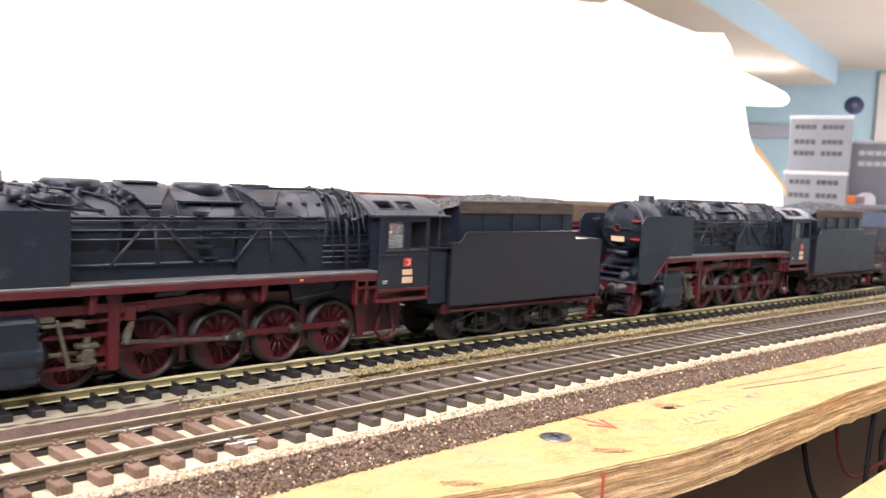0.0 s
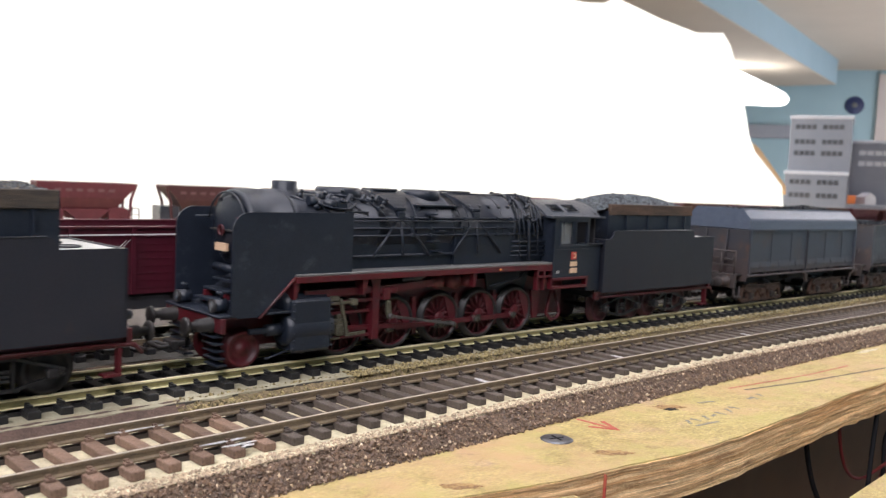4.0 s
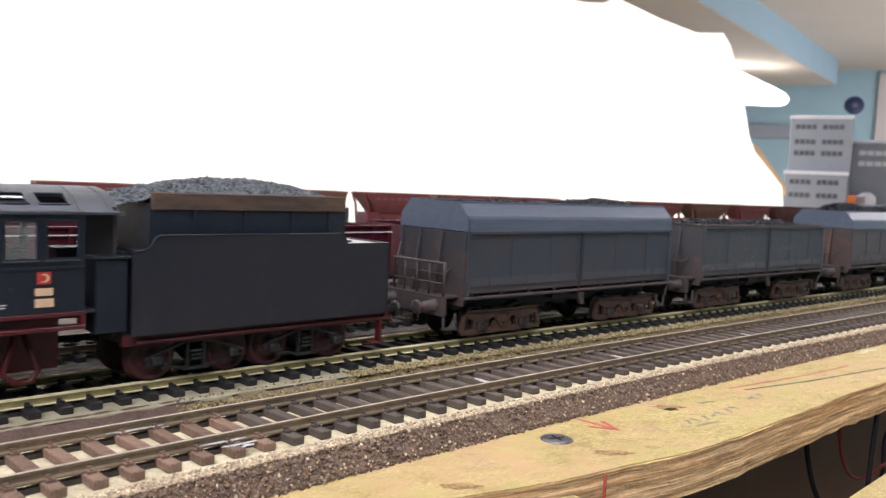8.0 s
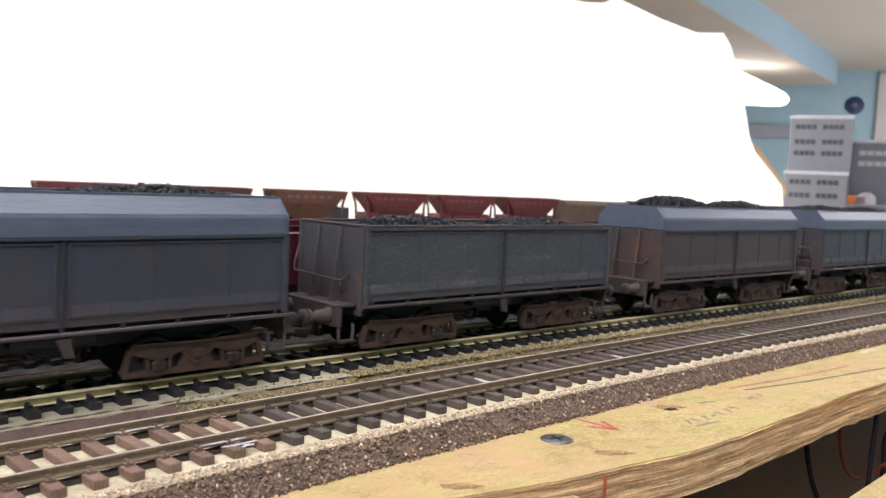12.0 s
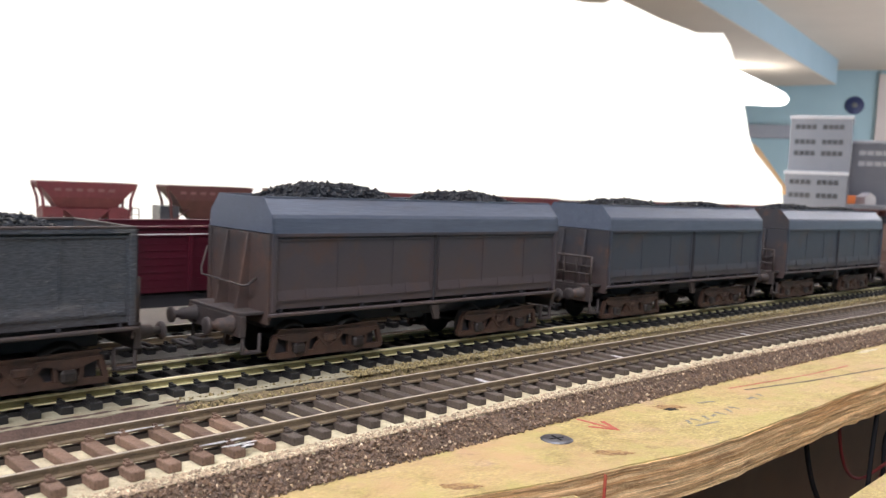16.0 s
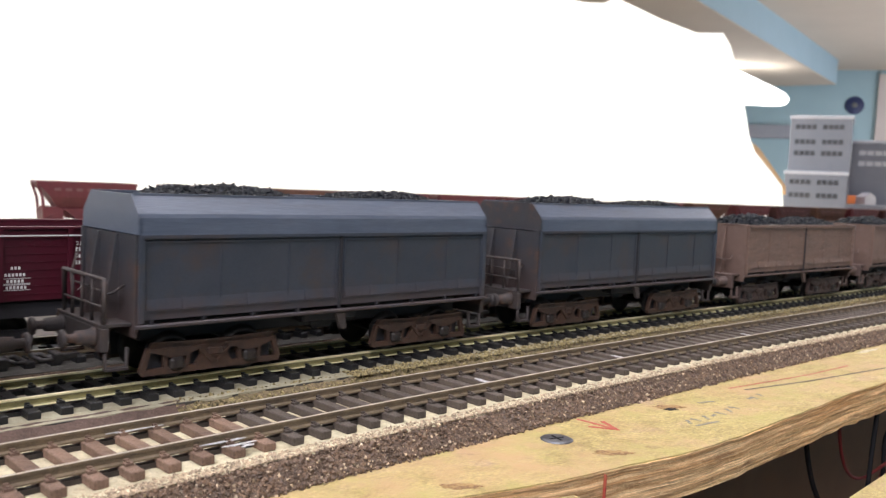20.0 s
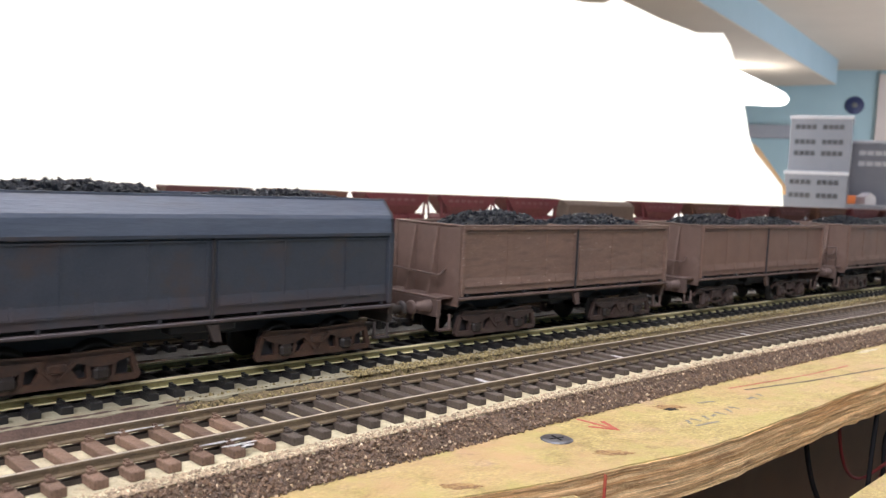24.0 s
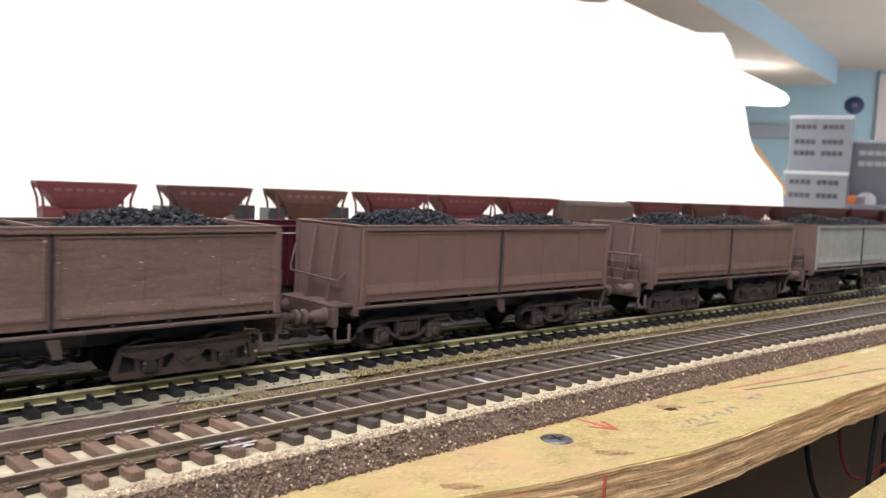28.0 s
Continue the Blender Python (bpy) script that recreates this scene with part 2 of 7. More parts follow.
sleeper_black = mat("black_sleeper_plastic", (0.012, 0.012, 0.014), (0.02, 0.02, 0.021), 0.45, size=2, bump=0.2, spread=0.15)
web_brown = mat("dark_brown_base_plastic", (0.045, 0.034, 0.028), (0.026, 0.021, 0.018), 0.6, size=2, bump=0.3)
glue_white = mat("dried_white_glue", (0.66, 0.68, 0.70), (0.36, 0.35, 0.34), 0.35, size=0.9, bump=0.1, contrast=1.6)
bed_cream = mat("cream_painted_cork", (0.66, 0.605, 0.42), (0.47, 0.41, 0.27), 0.85, size=2.4, bump=0.8, fine=0.6, dust=(0.34, 0.26, 0.17), dust_amount=0.25, contrast=1.4, speckle=0.25)
bed_edge = mat("brown_crumbled_cork", (0.17, 0.115, 0.078), (0.075, 0.051, 0.037), 0.9, size=0.6, bump=1.0, fine=0.45, contrast=1.7, speckle=0.5)
bed_sand = mat("sandy_cork_edge", (0.26, 0.20, 0.11), (0.14, 0.105, 0.06), 0.9, size=0.8, bump=1.0, fine=0.5, contrast=1.5, speckle=0.5)
crumb_dark = mat("dark_cork_crumbs", (0.21, 0.138, 0.090), (0.105, 0.068, 0.047), 0.5, size=1.2, bump=0.2, island=0.45)
crumb_sand = mat("sand_coloured_crumbs", (0.31, 0.25, 0.115), (0.17, 0.135, 0.065), 0.8, size=1.2, bump=0.2, island=0.7)
gully = mat("dark_painted_gully", (0.155, 0.105, 0.082), (0.085, 0.06, 0.05), 0.85, size=4, bump=0.7, fine=0.6, dust=(0.25, 0.18, 0.14), dust_amount=0.25, speckle=0.3)
pine = mat("yellow_pine_board", (0.52, 0.42, 0.17), (0.38, 0.29, 0.11), 0.66, size=4.5, bump=0.9, fine=0.55, streak=(0.5, 1, 1), turn=0.6, dust=(0.46, 0.31, 0.20), dust_amount=0.3, contrast=1.5, speckle=0.36, relief=0.5)
tint_patches(pine, (0.50, 0.33, 0.18), 20, 0.48, 0.72, 3.3)
tint_patches(pine, (0.45, 0.39, 0.135), 14, 0.5, 0.74, 8.1)
tint_patches(pine, (0.25, 0.165, 0.08), 6, 0.62, 0.8, 1.7)
tint_patches(pine, (0.52, 0.345, 0.175), 26, 0.54, 0.72, 5.9)
tint_patches(pine, (0.30, 0.27, 0.12), 1.4, 0.64, 0.74, 4.2)
ply = mat("sawn_ply_edge", (0.88, 0.63, 0.34), (0.50, 0.28, 0.12), 0.9, size=0.55, bump=1.0, fine=0.3, streak=(0.02, 0.02, 1.0), turn=0.66, contrast=2.2, speckle=0.55, relief=0.5)
tint_patches(ply, (0.30, 0.16, 0.07), 3.0, 0.56, 0.70, 2.1, (0.15, 0.15, 1.0))
tint_patches(ply, (0.80, 0.62, 0.36), 0.7, 0.60, 0.70, 4.1)
paper_white = bpy.data.materials.new("white_backdrop_paper")
deckboard = mat("buff_baseboard", (0.55, 0.46, 0.34), (0.46, 0.38, 0.28), 0.8, size=30, bump=0.1, fine=2)
dark_deck = mat("dark_brown_baseboard", (0.055, 0.046, 0.04), (0.09, 0.074, 0.062), 0.8, size=8, bump=0.3, fine=1.0)
wall_blue = mat("pale_blue_wall_paint", (0.36, 0.52, 0.58), (0.34, 0.49, 0.55), 0.7, size=300, bump=0.0, fine=5)
soffit_blue = mat("sky_blue_beam_paint", (0.36, 0.50, 0.58), (0.34, 0.475, 0.55), 0.7, size=300, bump=0.0, fine=5)
ceiling_beige = mat("warm_beige_ceiling_paint", (0.66, 0.57, 0.47), (0.62, 0.54, 0.445), 0.8, size=300, bump=0.0, fine=5)
floor_grey = mat("grey_floor_covering", (0.22, 0.2, 0.18), (0.18, 0.165, 0.15), 0.7, size=200, bump=0.05, fine=4)
door_paint = mat("off_white_door_paint", (0.62, 0.55, 0.52), (0.58, 0.52, 0.49), 0.5, size=200, bump=0.0, fine=4)
bld_grey = mat("light_grey_model_plastic", (0.165, 0.18, 0.22), (0.145, 0.16, 0.20), 0.5, size=30, bump=0.05)
bld_light = mat("white_parapet_plastic", (0.44, 0.46, 0.52), (0.38, 0.40, 0.46), 0.5, size=30, bump=0.05)
bld_dark = mat("dark_window_plastic", (0.030, 0.034, 0.044), (0.045, 0.05, 0.06), 0.3, size=30, bump=0.0)
orange_pl = mat("orange_model_plastic", (0.75, 0.22, 0.06), (0.62, 0.17, 0.05), 0.5, size=10, bump=0.05)
gondola_red = mat("wine_red_wagon_plastic", (0.066, 0.0055, 0.015), (0.048, 0.005, 0.012), 0.45, size=10, bump=0.05)
HOP = [mat("maroon_hopper_paint", (0.125, 0.024, 0.031), (0.080, 0.018, 0.023), 0.5, size=8, bump=0.08),
       mat("dark_maroon_hopper_paint", (0.075, 0.022, 0.022), (0.05, 0.018, 0.018), 0.55, size=8, bump=0.08),
       mat("rust_brown_hopper_paint", (0.11, 0.045, 0.027), (0.055, 0.028, 0.021), 0.7, size=8, bump=0.15),
       mat("mud_brown_wagon_paint", (0.105, 0.072, 0.053), (0.075, 0.054, 0.042), 0.7, size=8, bump=0.1)]
# pale diffuse brass: the foot's highlight is put into the colour
rail_foot_brass = mat("highlight_brass_rail_foot", (0.88, 0.82, 0.52), (0.68, 0.62, 0.36), 0.35, 0.1, size=2, bump=0.05)
wire_red = mat("red_cable_sheath", (0.13, 0.01, 0.012), None, 0.5, size=5, bump=0.0)
wire_black = mat("black_cable_sheath", (0.008, 0.008, 0.010), None, 0.75, size=5, bump=0.0, gloss=0.2)
screw_zinc = mat("blued_zinc_screw", (0.24, 0.25, 0.29), (0.15, 0.16, 0.19), 0.35, 0.85, size=1, bump=0.1)
pencil = mat("pencil_line", (0.07, 0.062, 0.05), (0.2, 0.16, 0.10), 0.8, size=3, bump=0.0)
marker_red = mat("red_felt_pen", (0.40, 0.02, 0.03), (0.45, 0.12, 0.07), 0.6, size=1.6, bump=0.0, contrast=1.5)
marker_blue = mat("faded_blue_stamp_ink", (0.12, 0.13, 0.15), (0.36, 0.31, 0.18), 0.7, size=1.0, bump=0.0, contrast=1.6)
knot_brown = mat("pine_knot", (0.46, 0.29, 0.12), (0.21, 0.115, 0.05), 0.75, size=1.0, bump=0.8, contrast=1.8)
glass = bpy.data.materials.new("cab_window_glass")
glass.use_nodes = True
gb = glass.node_tree.nodes["Principled BSDF"]
gb.inputs["Transmission Weight"].default_value = 0.9
gb.inputs["Roughness"].default_value = 0.02
gb.inputs["IOR"].default_value = 1.3
gb.inputs["Base Color"].default_value = (0.95, 0.97, 0.97, 1)
lamp_glow = bpy.data.materials.new("lit_tube_diffuser")
lamp_glow.use_nodes = True
lamp_glow.node_tree.nodes["Principled BSDF"].inputs["Emission Color"].default_value = (1, 0.98, 0.95, 1)
lamp_glow.node_tree.nodes["Principled BSDF"].inputs["Emission Strength"].default_value = 5.0

# pale diffuse head colour stands in for light shining along the rail
brass_bright = mat("highlight_brass_rail_head", (0.92, 0.86, 0.58), (0.70, 0.64, 0.40), 0.3, 0.1, size=3, bump=0.05, streak=(0.2, 0.2, 1))
crumb_tan = mat("tan_cork_dust", (0.46, 0.36, 0.25), (0.30, 0.225, 0.15), 0.7, size=1.2, bump=0.1, island=0.5)
crumb_glint = mat("pale_cork_grains", (0.55, 0.44, 0.30), (0.36, 0.27, 0.17), 0.4, size=1.2, bump=0.1, island=0.6)
# dark tone stands in for the shade under the train
bed_dark = mat("train_shade_bed_paint", (0.035, 0.032, 0.028), (0.06, 0.053, 0.043), 0.85, size=4, bump=0.5, fine=0.8, dust=(0.30, 0.29, 0.24), dust_amount=0.0)

# thin paper lets the light behind it through
paper_white.use_nodes = True
pn = paper_white.node_tree
for nd in list(pn.nodes):
    if nd.type == "BSDF_PRINCIPLED":
        pn.nodes.remove(nd)
po = pn.nodes["Material Output"]
dif, tra, mixs = pn.nodes.new("ShaderNodeBsdfDiffuse"), pn.nodes.new("ShaderNodeBsdfTranslucent"), pn.nodes.new("ShaderNodeMixShader")
ptc, pno, pmr, pcm = pn.nodes.new("ShaderNodeTexCoord"), pn.nodes.new("ShaderNodeTexNoise"), pn.nodes.new("ShaderNodeMapRange"), pn.nodes.new("ShaderNodeMix")
pno.inputs["Scale"].default_value, pno.inputs["Detail"].default_value = 6.0, 6.0
pcm.data_type = "RGBA"
pcm.inputs[6].default_value, pcm.inputs[7].default_value = (0.86, 0.86, 0.84, 1), (0.92, 0.92, 0.90, 1)
pn.links.new(ptc.outputs["Object"], pno.inputs["Vector"])
pn.links.new(pno.outputs["Fac"], pcm.inputs[0])
for sh in (dif, tra):
    pn.links.new(pcm.outputs[2], sh.inputs["Color"])
mixs.inputs[0].default_value = 0.5
pn.links.new(dif.outputs[0], mixs.inputs[1])
pn.links.new(tra.outputs[0], mixs.inputs[2])
pn.links.new(mixs.outputs[0], po.inputs["Surface"])

# ---- mesh helpers (millimetres) ----


def box(bm, x0, x1, y0, y1, z0, z1, bevel=0.0):
    vs = [bm.verts.new((x, y, z)) for x in (x0, x1) for y in (y0, y1) for z in (z0, z1)]
    fs = [bm.faces.new([vs[i] for i in q]) for q in ((0, 1, 3, 2), (4, 6, 7, 5), (0, 4, 5, 1), (2, 3, 7, 6), (0, 2, 6, 4), (1, 5, 7, 3))]
    if bevel:
        es = list({e for f in fs for e in f.edges})
        bmesh.ops.bevel(bm, geom=es, offset=bevel, segments=1, affect="EDGES", profile=0.5)
    return bm


def prism(bm, outline, axis, a0, a1):
    """Extrudes a closed 2D outline along an axis: 'y' takes (x, z), 'x' takes (y, z), 'z' takes (x, y)."""
    def at(p, a):
        return {"y": (p[0], a, p[1]), "x": (a, p[0], p[1]), "z": (p[0], p[1], a)}[axis]
    a = [bm.verts.new(at(p, a0)) for p in outline]
    b = [bm.verts.new(at(p, a1)) for p in outline]
    n = len(outline)
    for i in range(n):
        bm.faces.new((a[i], a[(i + 1) % n], b[(i + 1) % n], b[i]))
    bm.faces.new(a[::-1])
    bm.faces.new(b)
    return bm


def lathe(bm, profile, origin, axis, n=20):
    """Turns (distance along the axis, radius) pairs about the axis through origin."""
    ax = Vector(axis).normalized()
    u = ax.orthogonal().normalized()
    w = ax.cross(u)
    o = Vector(origin)
    rings = []
    for d, r in profile:
        if r < 1e-6:
            rings.append([bm.verts.new(o + ax * d)])
        else:
            rings.append([bm.verts.new(o + ax * d + (u * math.cos(k * math.tau / n) + w * math.sin(k * math.tau / n)) * r) for k in range(n)])
    for a, b in zip(rings, rings[1:]):
        for k in range(n):
            q = [a[k % len(a)], a[(k + 1) % len(a)], b[(k + 1) % len(b)], b[k % len(b)]]
            q = list(dict.fromkeys(q))
            if len(q) > 2:
                bm.faces.new(q).smooth = True
    for ring in (rings[0], rings[-1]):
        if len(ring) > 2:
            bm.faces.new(ring)
    return bm


def cyl(bm, p0, p1, r, r1=None, n=12):
    p0, p1 = Vector(p0), Vector(p1)
    return lathe(bm, [(0, r), ((p1 - p0).length, r if r1 is None else r1)], p0, p1 - p0, n)


def tube(bm, pts, r, n=6):
    """A bent round rod through points, in one piece."""
    P = [Vector(q) for q in pts]
    rings, u = [], None
    for i, q in enumerate(P):
        t = ((P[i] - P[i - 1]).normalized() if i else Vector()) + ((P[i + 1] - P[i]).normalized() if i + 1 < len(P) else Vector())
        t = t.normalized() if t.length > 1e-6 else (P[i] - P[i - 1]).normalized()
        u = t.orthogonal().normalized() if u is None else (u - t * u.dot(t))
        u = u.normalized() if u.length > 1e-4 else t.orthogonal().normalized()
        w = t.cross(u)
        k = 1.0 if i in (0, len(P) - 1) else min(1.6, 1.0 / max(0.5, t.dot((P[i + 1] - P[i]).normalized())))
        rings.append([bm.verts.new(q + (u * math.cos(j * math.tau / n) + w * math.sin(j * math.tau / n)) * r * k) for j in range(n)])
    for a, b in zip(rings, rings[1:]):
        for j in range(n):
            bm.faces.new((a[j], a[(j + 1) % n], b[(j + 1) % n], b[j])).smooth = True
    bm.faces.new(rings[0][::-1])
    bm.faces.new(rings[-1])
    return bm


def bmnew():
    return bmesh.new()


def part(name, bm, material, parent=None, label="", at=(0, 0, 0), kind=""):
    """Links a bmesh, given in millimetres, as one mesh object under parent."""
    bmesh.ops.recalc_face_normals(bm, faces=bm.faces[:])
    bmesh.ops.scale(bm, vec=(MM, MM, MM), verts=bm.verts[:])
    me = bpy.data.meshes.new(name)
    bm.to_mesh(me)
    bm.free()
    for m in (material if isinstance(material, (list, tuple)) else [material]):
        me.materials.append(m)
    ob = new(name, me)
    ob.parent = parent
    ob.location = [v * MM for v in at]
    return tagged(ob, label, kind=kind)


def thing(name, label, category, group="", kind="", at=(0, 0, 0), rz=0.0):
    ob = new(name)
    ob.empty_display_size = 0.01
    ob.location = [v * MM for v in at]
    ob.rotation_euler = (0, 0, rz)
    return tagged(ob, label, category, group, kind)


def share(ob, name, parent, at, turn=(0, 0, 0)):
    """Another object on the same mesh."""
    o = new(name, ob.data)
    o.parent = parent
    o.location = [v * MM for v in at]
    o.rotation_euler = turn
    return o


# ---- the line of the tracks: arc length s, offset lat from the nearest rail, positive away from the camera ----
DS = 2.0
ARC = np.arange(-900.0, 2200.0, DS)


def bend(s):
    s = np.clip(s, -260.0, 450.0)
    return (0.2623 - 1.0994 * s / 1000.0) / 1000.0


HEAD = np.concatenate([[0.0], np.cumsum(-bend((ARC[1:] + ARC[:-1]) / 2) * DS)])
HEAD += 0.7636 - np.interp(0.0, ARC, HEAD)
LINE_X = np.concatenate([[0.0], np.cumsum(DS * np.cos((HEAD[1:] + HEAD[:-1]) / 2))])
LINE_Y = np.concatenate([[0.0], np.cumsum(DS * np.sin((HEAD[1:] + HEAD[:-1]) / 2))])
LINE_X += -4.9289 - np.interp(0.0, ARC, LINE_X)
LINE_Y += 198.762 - np.interp(0.0, ARC, LINE_Y)


def heading(s):
    return float(np.interp(s, ARC, HEAD))


def ground(s, lat, z=0.0):
    a = heading(s)
    return Vector((float(np.interp(s, ARC, LINE_X)) - lat * math.sin(a), float(np.interp(s, ARC, LINE_Y)) + lat * math.cos(a), z))


TRACK_1, TRACK_2, TRACK_3 = 8.7, 55.95, 104.5     # centre lines
RAIL_2 = 0.04                                    # rail head height of the second track


def sweep(bm, profile, s0, s1, step, wobble=None):
    """Sweeps a closed (lat, z) profile along the line of the tracks."""
    n = max(1, int(round((s1 - s0) / step)))
    rings = []
    for i in range(n + 1):
        s = s0 + (s1 - s0) * i / n
        rings.append([bm.verts.new(ground(s, *(wobble(s, k, la, z) if wobble else (la, z)))) for k, (la, z) in enumerate(profile)])
    m = len(profile)
    for a, b in zip(rings, rings[1:]):
        for k in range(m):
            bm.faces.new((a[k], a[(k + 1) % m], b[(k + 1) % m], b[k]))
    bm.faces.new(rings[0])
    bm.faces.new(rings[-1][::-1])
    return bm


def rail_profile(c, z, tall=2.1):
    return [(c - 0.9, z - tall), (c - 0.9, z - tall + 0.35), (c - 0.25, z - tall + 0.6), (c - 0.25, z - 0.75), (c - 0.45, z - 0.6), (c - 0.45, z - 0.06),
            (c + 0.45, z - 0.06), (c + 0.45, z - 0.6), (c + 0.25, z - 0.75), (c + 0.25, z - tall + 0.6), (c + 0.9, z - tall + 0.35), (c + 0.9, z - tall)]


def head_profile(c, z):
    return [(c - 0.47, z - 0.5), (c - 0.48, z - 0.08), (c - 0.3, z), (c + 0.3, z), (c + 0.48, z - 0.08), (c + 0.47, z - 0.5)]


# narrow strip shaped like the thin highlight along the head
def cap_profile(c, z):
    return [(c - 0.40, z - 0.06), (c - 0.22, z), (c + 0.1, z), (c + 0.24, z - 0.06)]


def sleeper_mesh(tall, wide, half):
    """A moulded sleeper with its four rail clips; x along the rail, y across."""
    bm = bmnew()
    box(bm, -wide / 2, wide / 2, -half, half, -tall, 0, 0.18)
    for c in (-8.7, 8.7):
        for sgn in (-1, 1):
            y = c + sgn * 1.35
            box(bm, -0.8, 0.8, y - 0.65, y + 0.65, 0, 0.5)
            cyl(bm, (0, y + sgn * 0.1, 0.4), (0, y + sgn * 0.1, 0.8), 0.38, n=6)
            box(bm, -0.45, 0.45, y - sgn * 0.75 - 0.35, y - sgn * 0.75 + 0.35, 0.4, 0.95)
    return bm


def lay_track(name, label, centre, z, s0, s1, pitch, offset, tall_rail, sleeper_tall, sleeper_mat_of, rail_mat, top_mat, near_from=-140, near_to=430):
    tr = thing(name, label, "railway track", kind="structure")
    for i, c in enumerate((centre - 8.7, centre + 8.7)):
        r = part("rail", sweep(bmnew(), rail_profile(c, z, tall_rail), s0, s1, 8), rail_mat, tr)
        if top_mat is not rail_top or rail_mat is rail_brass:
            part("rail_foot", sweep(bmnew(), [(c - 1.1, z - tall_rail + 0.02), (c - 1.05, z - tall_rail + 0.32), (c - 0.3, z - tall_rail + 0.5), (c - 0.3, z - tall_rail + 0.02)], s0, s1, 8), rail_foot_brass, r, "brass rail foot in a pale highlight colour")
        part("rail_head", sweep(bmnew(), (head_profile if rail_mat is rail_brass else cap_profile)(c, z), s0, s1, 8), brass_bright if rail_mat is rail_brass else top_mat, r)
    for c in (centre - 8.7, centre + 8.7):
        part("base_web", sweep(bmnew(), [(c - 0.85, z - tall_rail - sleeper_tall + 0.02), (c - 0.85, z - tall_rail - 0.75), (c + 0.85, z - tall_rail - 0.75), (c + 0.85, z - tall_rail - sleeper_tall + 0.02)], s0, s1, 8), sleeper_black if rail_mat is rail_brass else web_brown, tr, "dark plastic web joining the sleepers")
    protos = {}
    far = bmnew()
    k0, k1 = math.ceil((s0 - offset) / pitch), math.floor((s1 - offset) / pitch)
    for k in range(k0, k1 + 1):
        s = offset + k * pitch
        m = sleeper_mat_of(s)
        if m.name not in protos:
            ob = part("sleeper", sleeper_mesh(sleeper_tall, 2.8, 14.1), m, tr)
            protos[m.name] = ob.data
            bpy.data.objects.remove(ob)
        q = ground(s, centre, z - tall_rail)
        if near_from < s < near_to:
            o = new("sleeper", protos[m.name])
            o.parent = tr
            o.location = q * MM
            o.rotation_euler = (0, 0, heading(s) + random.uniform(-0.012, 0.012))
        else:
            box(far, -1.3, 1.3, -14.6, 14.6, -sleeper_tall, 0)
            bmesh.ops.transform(far, matrix=Matrix.Translation(q) @ Matrix.Rotation(heading(s), 4, "Z"), verts=far.verts[-8:])
    part("far_sleepers", far, sleeper_mat_of(1000), tr, kind="stuff")
    return tr


def scatter_crumbs(name, label, material, count, where, size, seed):
    """Loose grains: many small irregular solids in one mesh. where(rng) gives a place."""
    rng = random.Random(seed)
    verts, faces = [], []
    base = [(1, 0, 0), (-1, 0, 0), (0, 1, 0), (0, -1, 0), (0, 0, 1), (0, 0, -1)]
    tri = [(0, 2, 4), (2, 1, 4), (1, 3, 4), (3, 0, 4), (2, 0, 5), (1, 2, 5), (3, 1, 5), (0, 3, 5)]
    for _ in range(count):
        p = where(rng)
        r = size * (0.5 + 1.7 * rng.random() ** 3)
        m = Euler((rng.uniform(0, 6), rng.uniform(0, 6), rng.uniform(0, 6))).to_matrix()
        n = len(verts)
        for b in base:
            verts.append((p + m @ (Vector(b) * r * rng.uniform(0.55, 1.2))) * MM)
        faces += [(a + n, b + n, c + n) for a, b, c in tri]
    me = bpy.data.meshes.new(name)
    me.from_pydata([tuple(v) for v in verts], [], faces)
    me.materials.append(material)
    return tagged(new(name, me), label, "ballast", kind="stuff")


# ---- room ----
def room_box(name, x0, x1, y0, y1, z0, z1, material, label, category="wall", kind="structure"):
    return tagged(part(name, box(bmnew(), x0, x1, y0, y1, z0, z1), material), label, category, kind=kind)


room_box("floor", -4200, 6500, -3500, 10900, -1150, -1050, floor_grey, "grey floor covering of the layout room", "floor")
room_box("ceiling", -4200, 6500, -3500, 10900, 1289, 1400, ceiling_beige, "warm beige painted ceiling", "ceiling")
room_box("wall_left", -4200, -4050, -3350, 10700, -1050, 1289, wall_blue, "pale blue painted wall")
room_box("wall_right", 6350, 6500, -3350, 7400, -1050, 1289, wall_blue, "pale blue painted wall")
room_box("wall_back", -4200, 6500, -3500, -3350, -1050, 1289, wall_blue, "pale blue painted wall")
WALL_O, WALL_D = Vector((3288, 8405)), Vector((0.952, -0.306))
WALL_N = Vector((-0.306, -0.952))        # out of the far wall, into the room
WALL_A = math.atan2(WALL_D.y, WALL_D.x)


def on_wall(t, out=0.0):
    return WALL_O + WALL_D * t + WALL_N * out


tagged(part("wall_far", prism(bmnew(), [tuple(q) for q in (on_wall(-7700), on_wall(3210), on_wall(3210, -150), on_wall(-7700, -150))], "z", -1050, 1289), wall_blue), "pale blue painted wall with a round disc on it", "wall", kind="structure")

# boxed beam under the ceiling: blue sides, beige underside
bx, by = Vector((3430, 7660)), Vector((0.573, 0.819))
bn = Vector((-by.y, by.x))
beam = thing("ceiling_beam", "boxed ceiling beam with sky blue sides and beige underside", "beam", kind="structure")
b2 = bmnew()
foot = [bx, bx - by * 9000, bx - by * 9000 + bn * 900, bx + bn * 900]
prism(b2, [tuple(q) for q in foot], "z", 1075, 1289)
part("beam_body", b2, soffit_blue, beam)
b2 = bmnew()
prism(b2, [tuple(q) for q in (bx + bn * 4 - by * 4, bx - by * 8990 + bn * 4, bx - by * 8990 + bn * 896, bx + bn * 896 - by * 4)], "z", 1070, 1075)
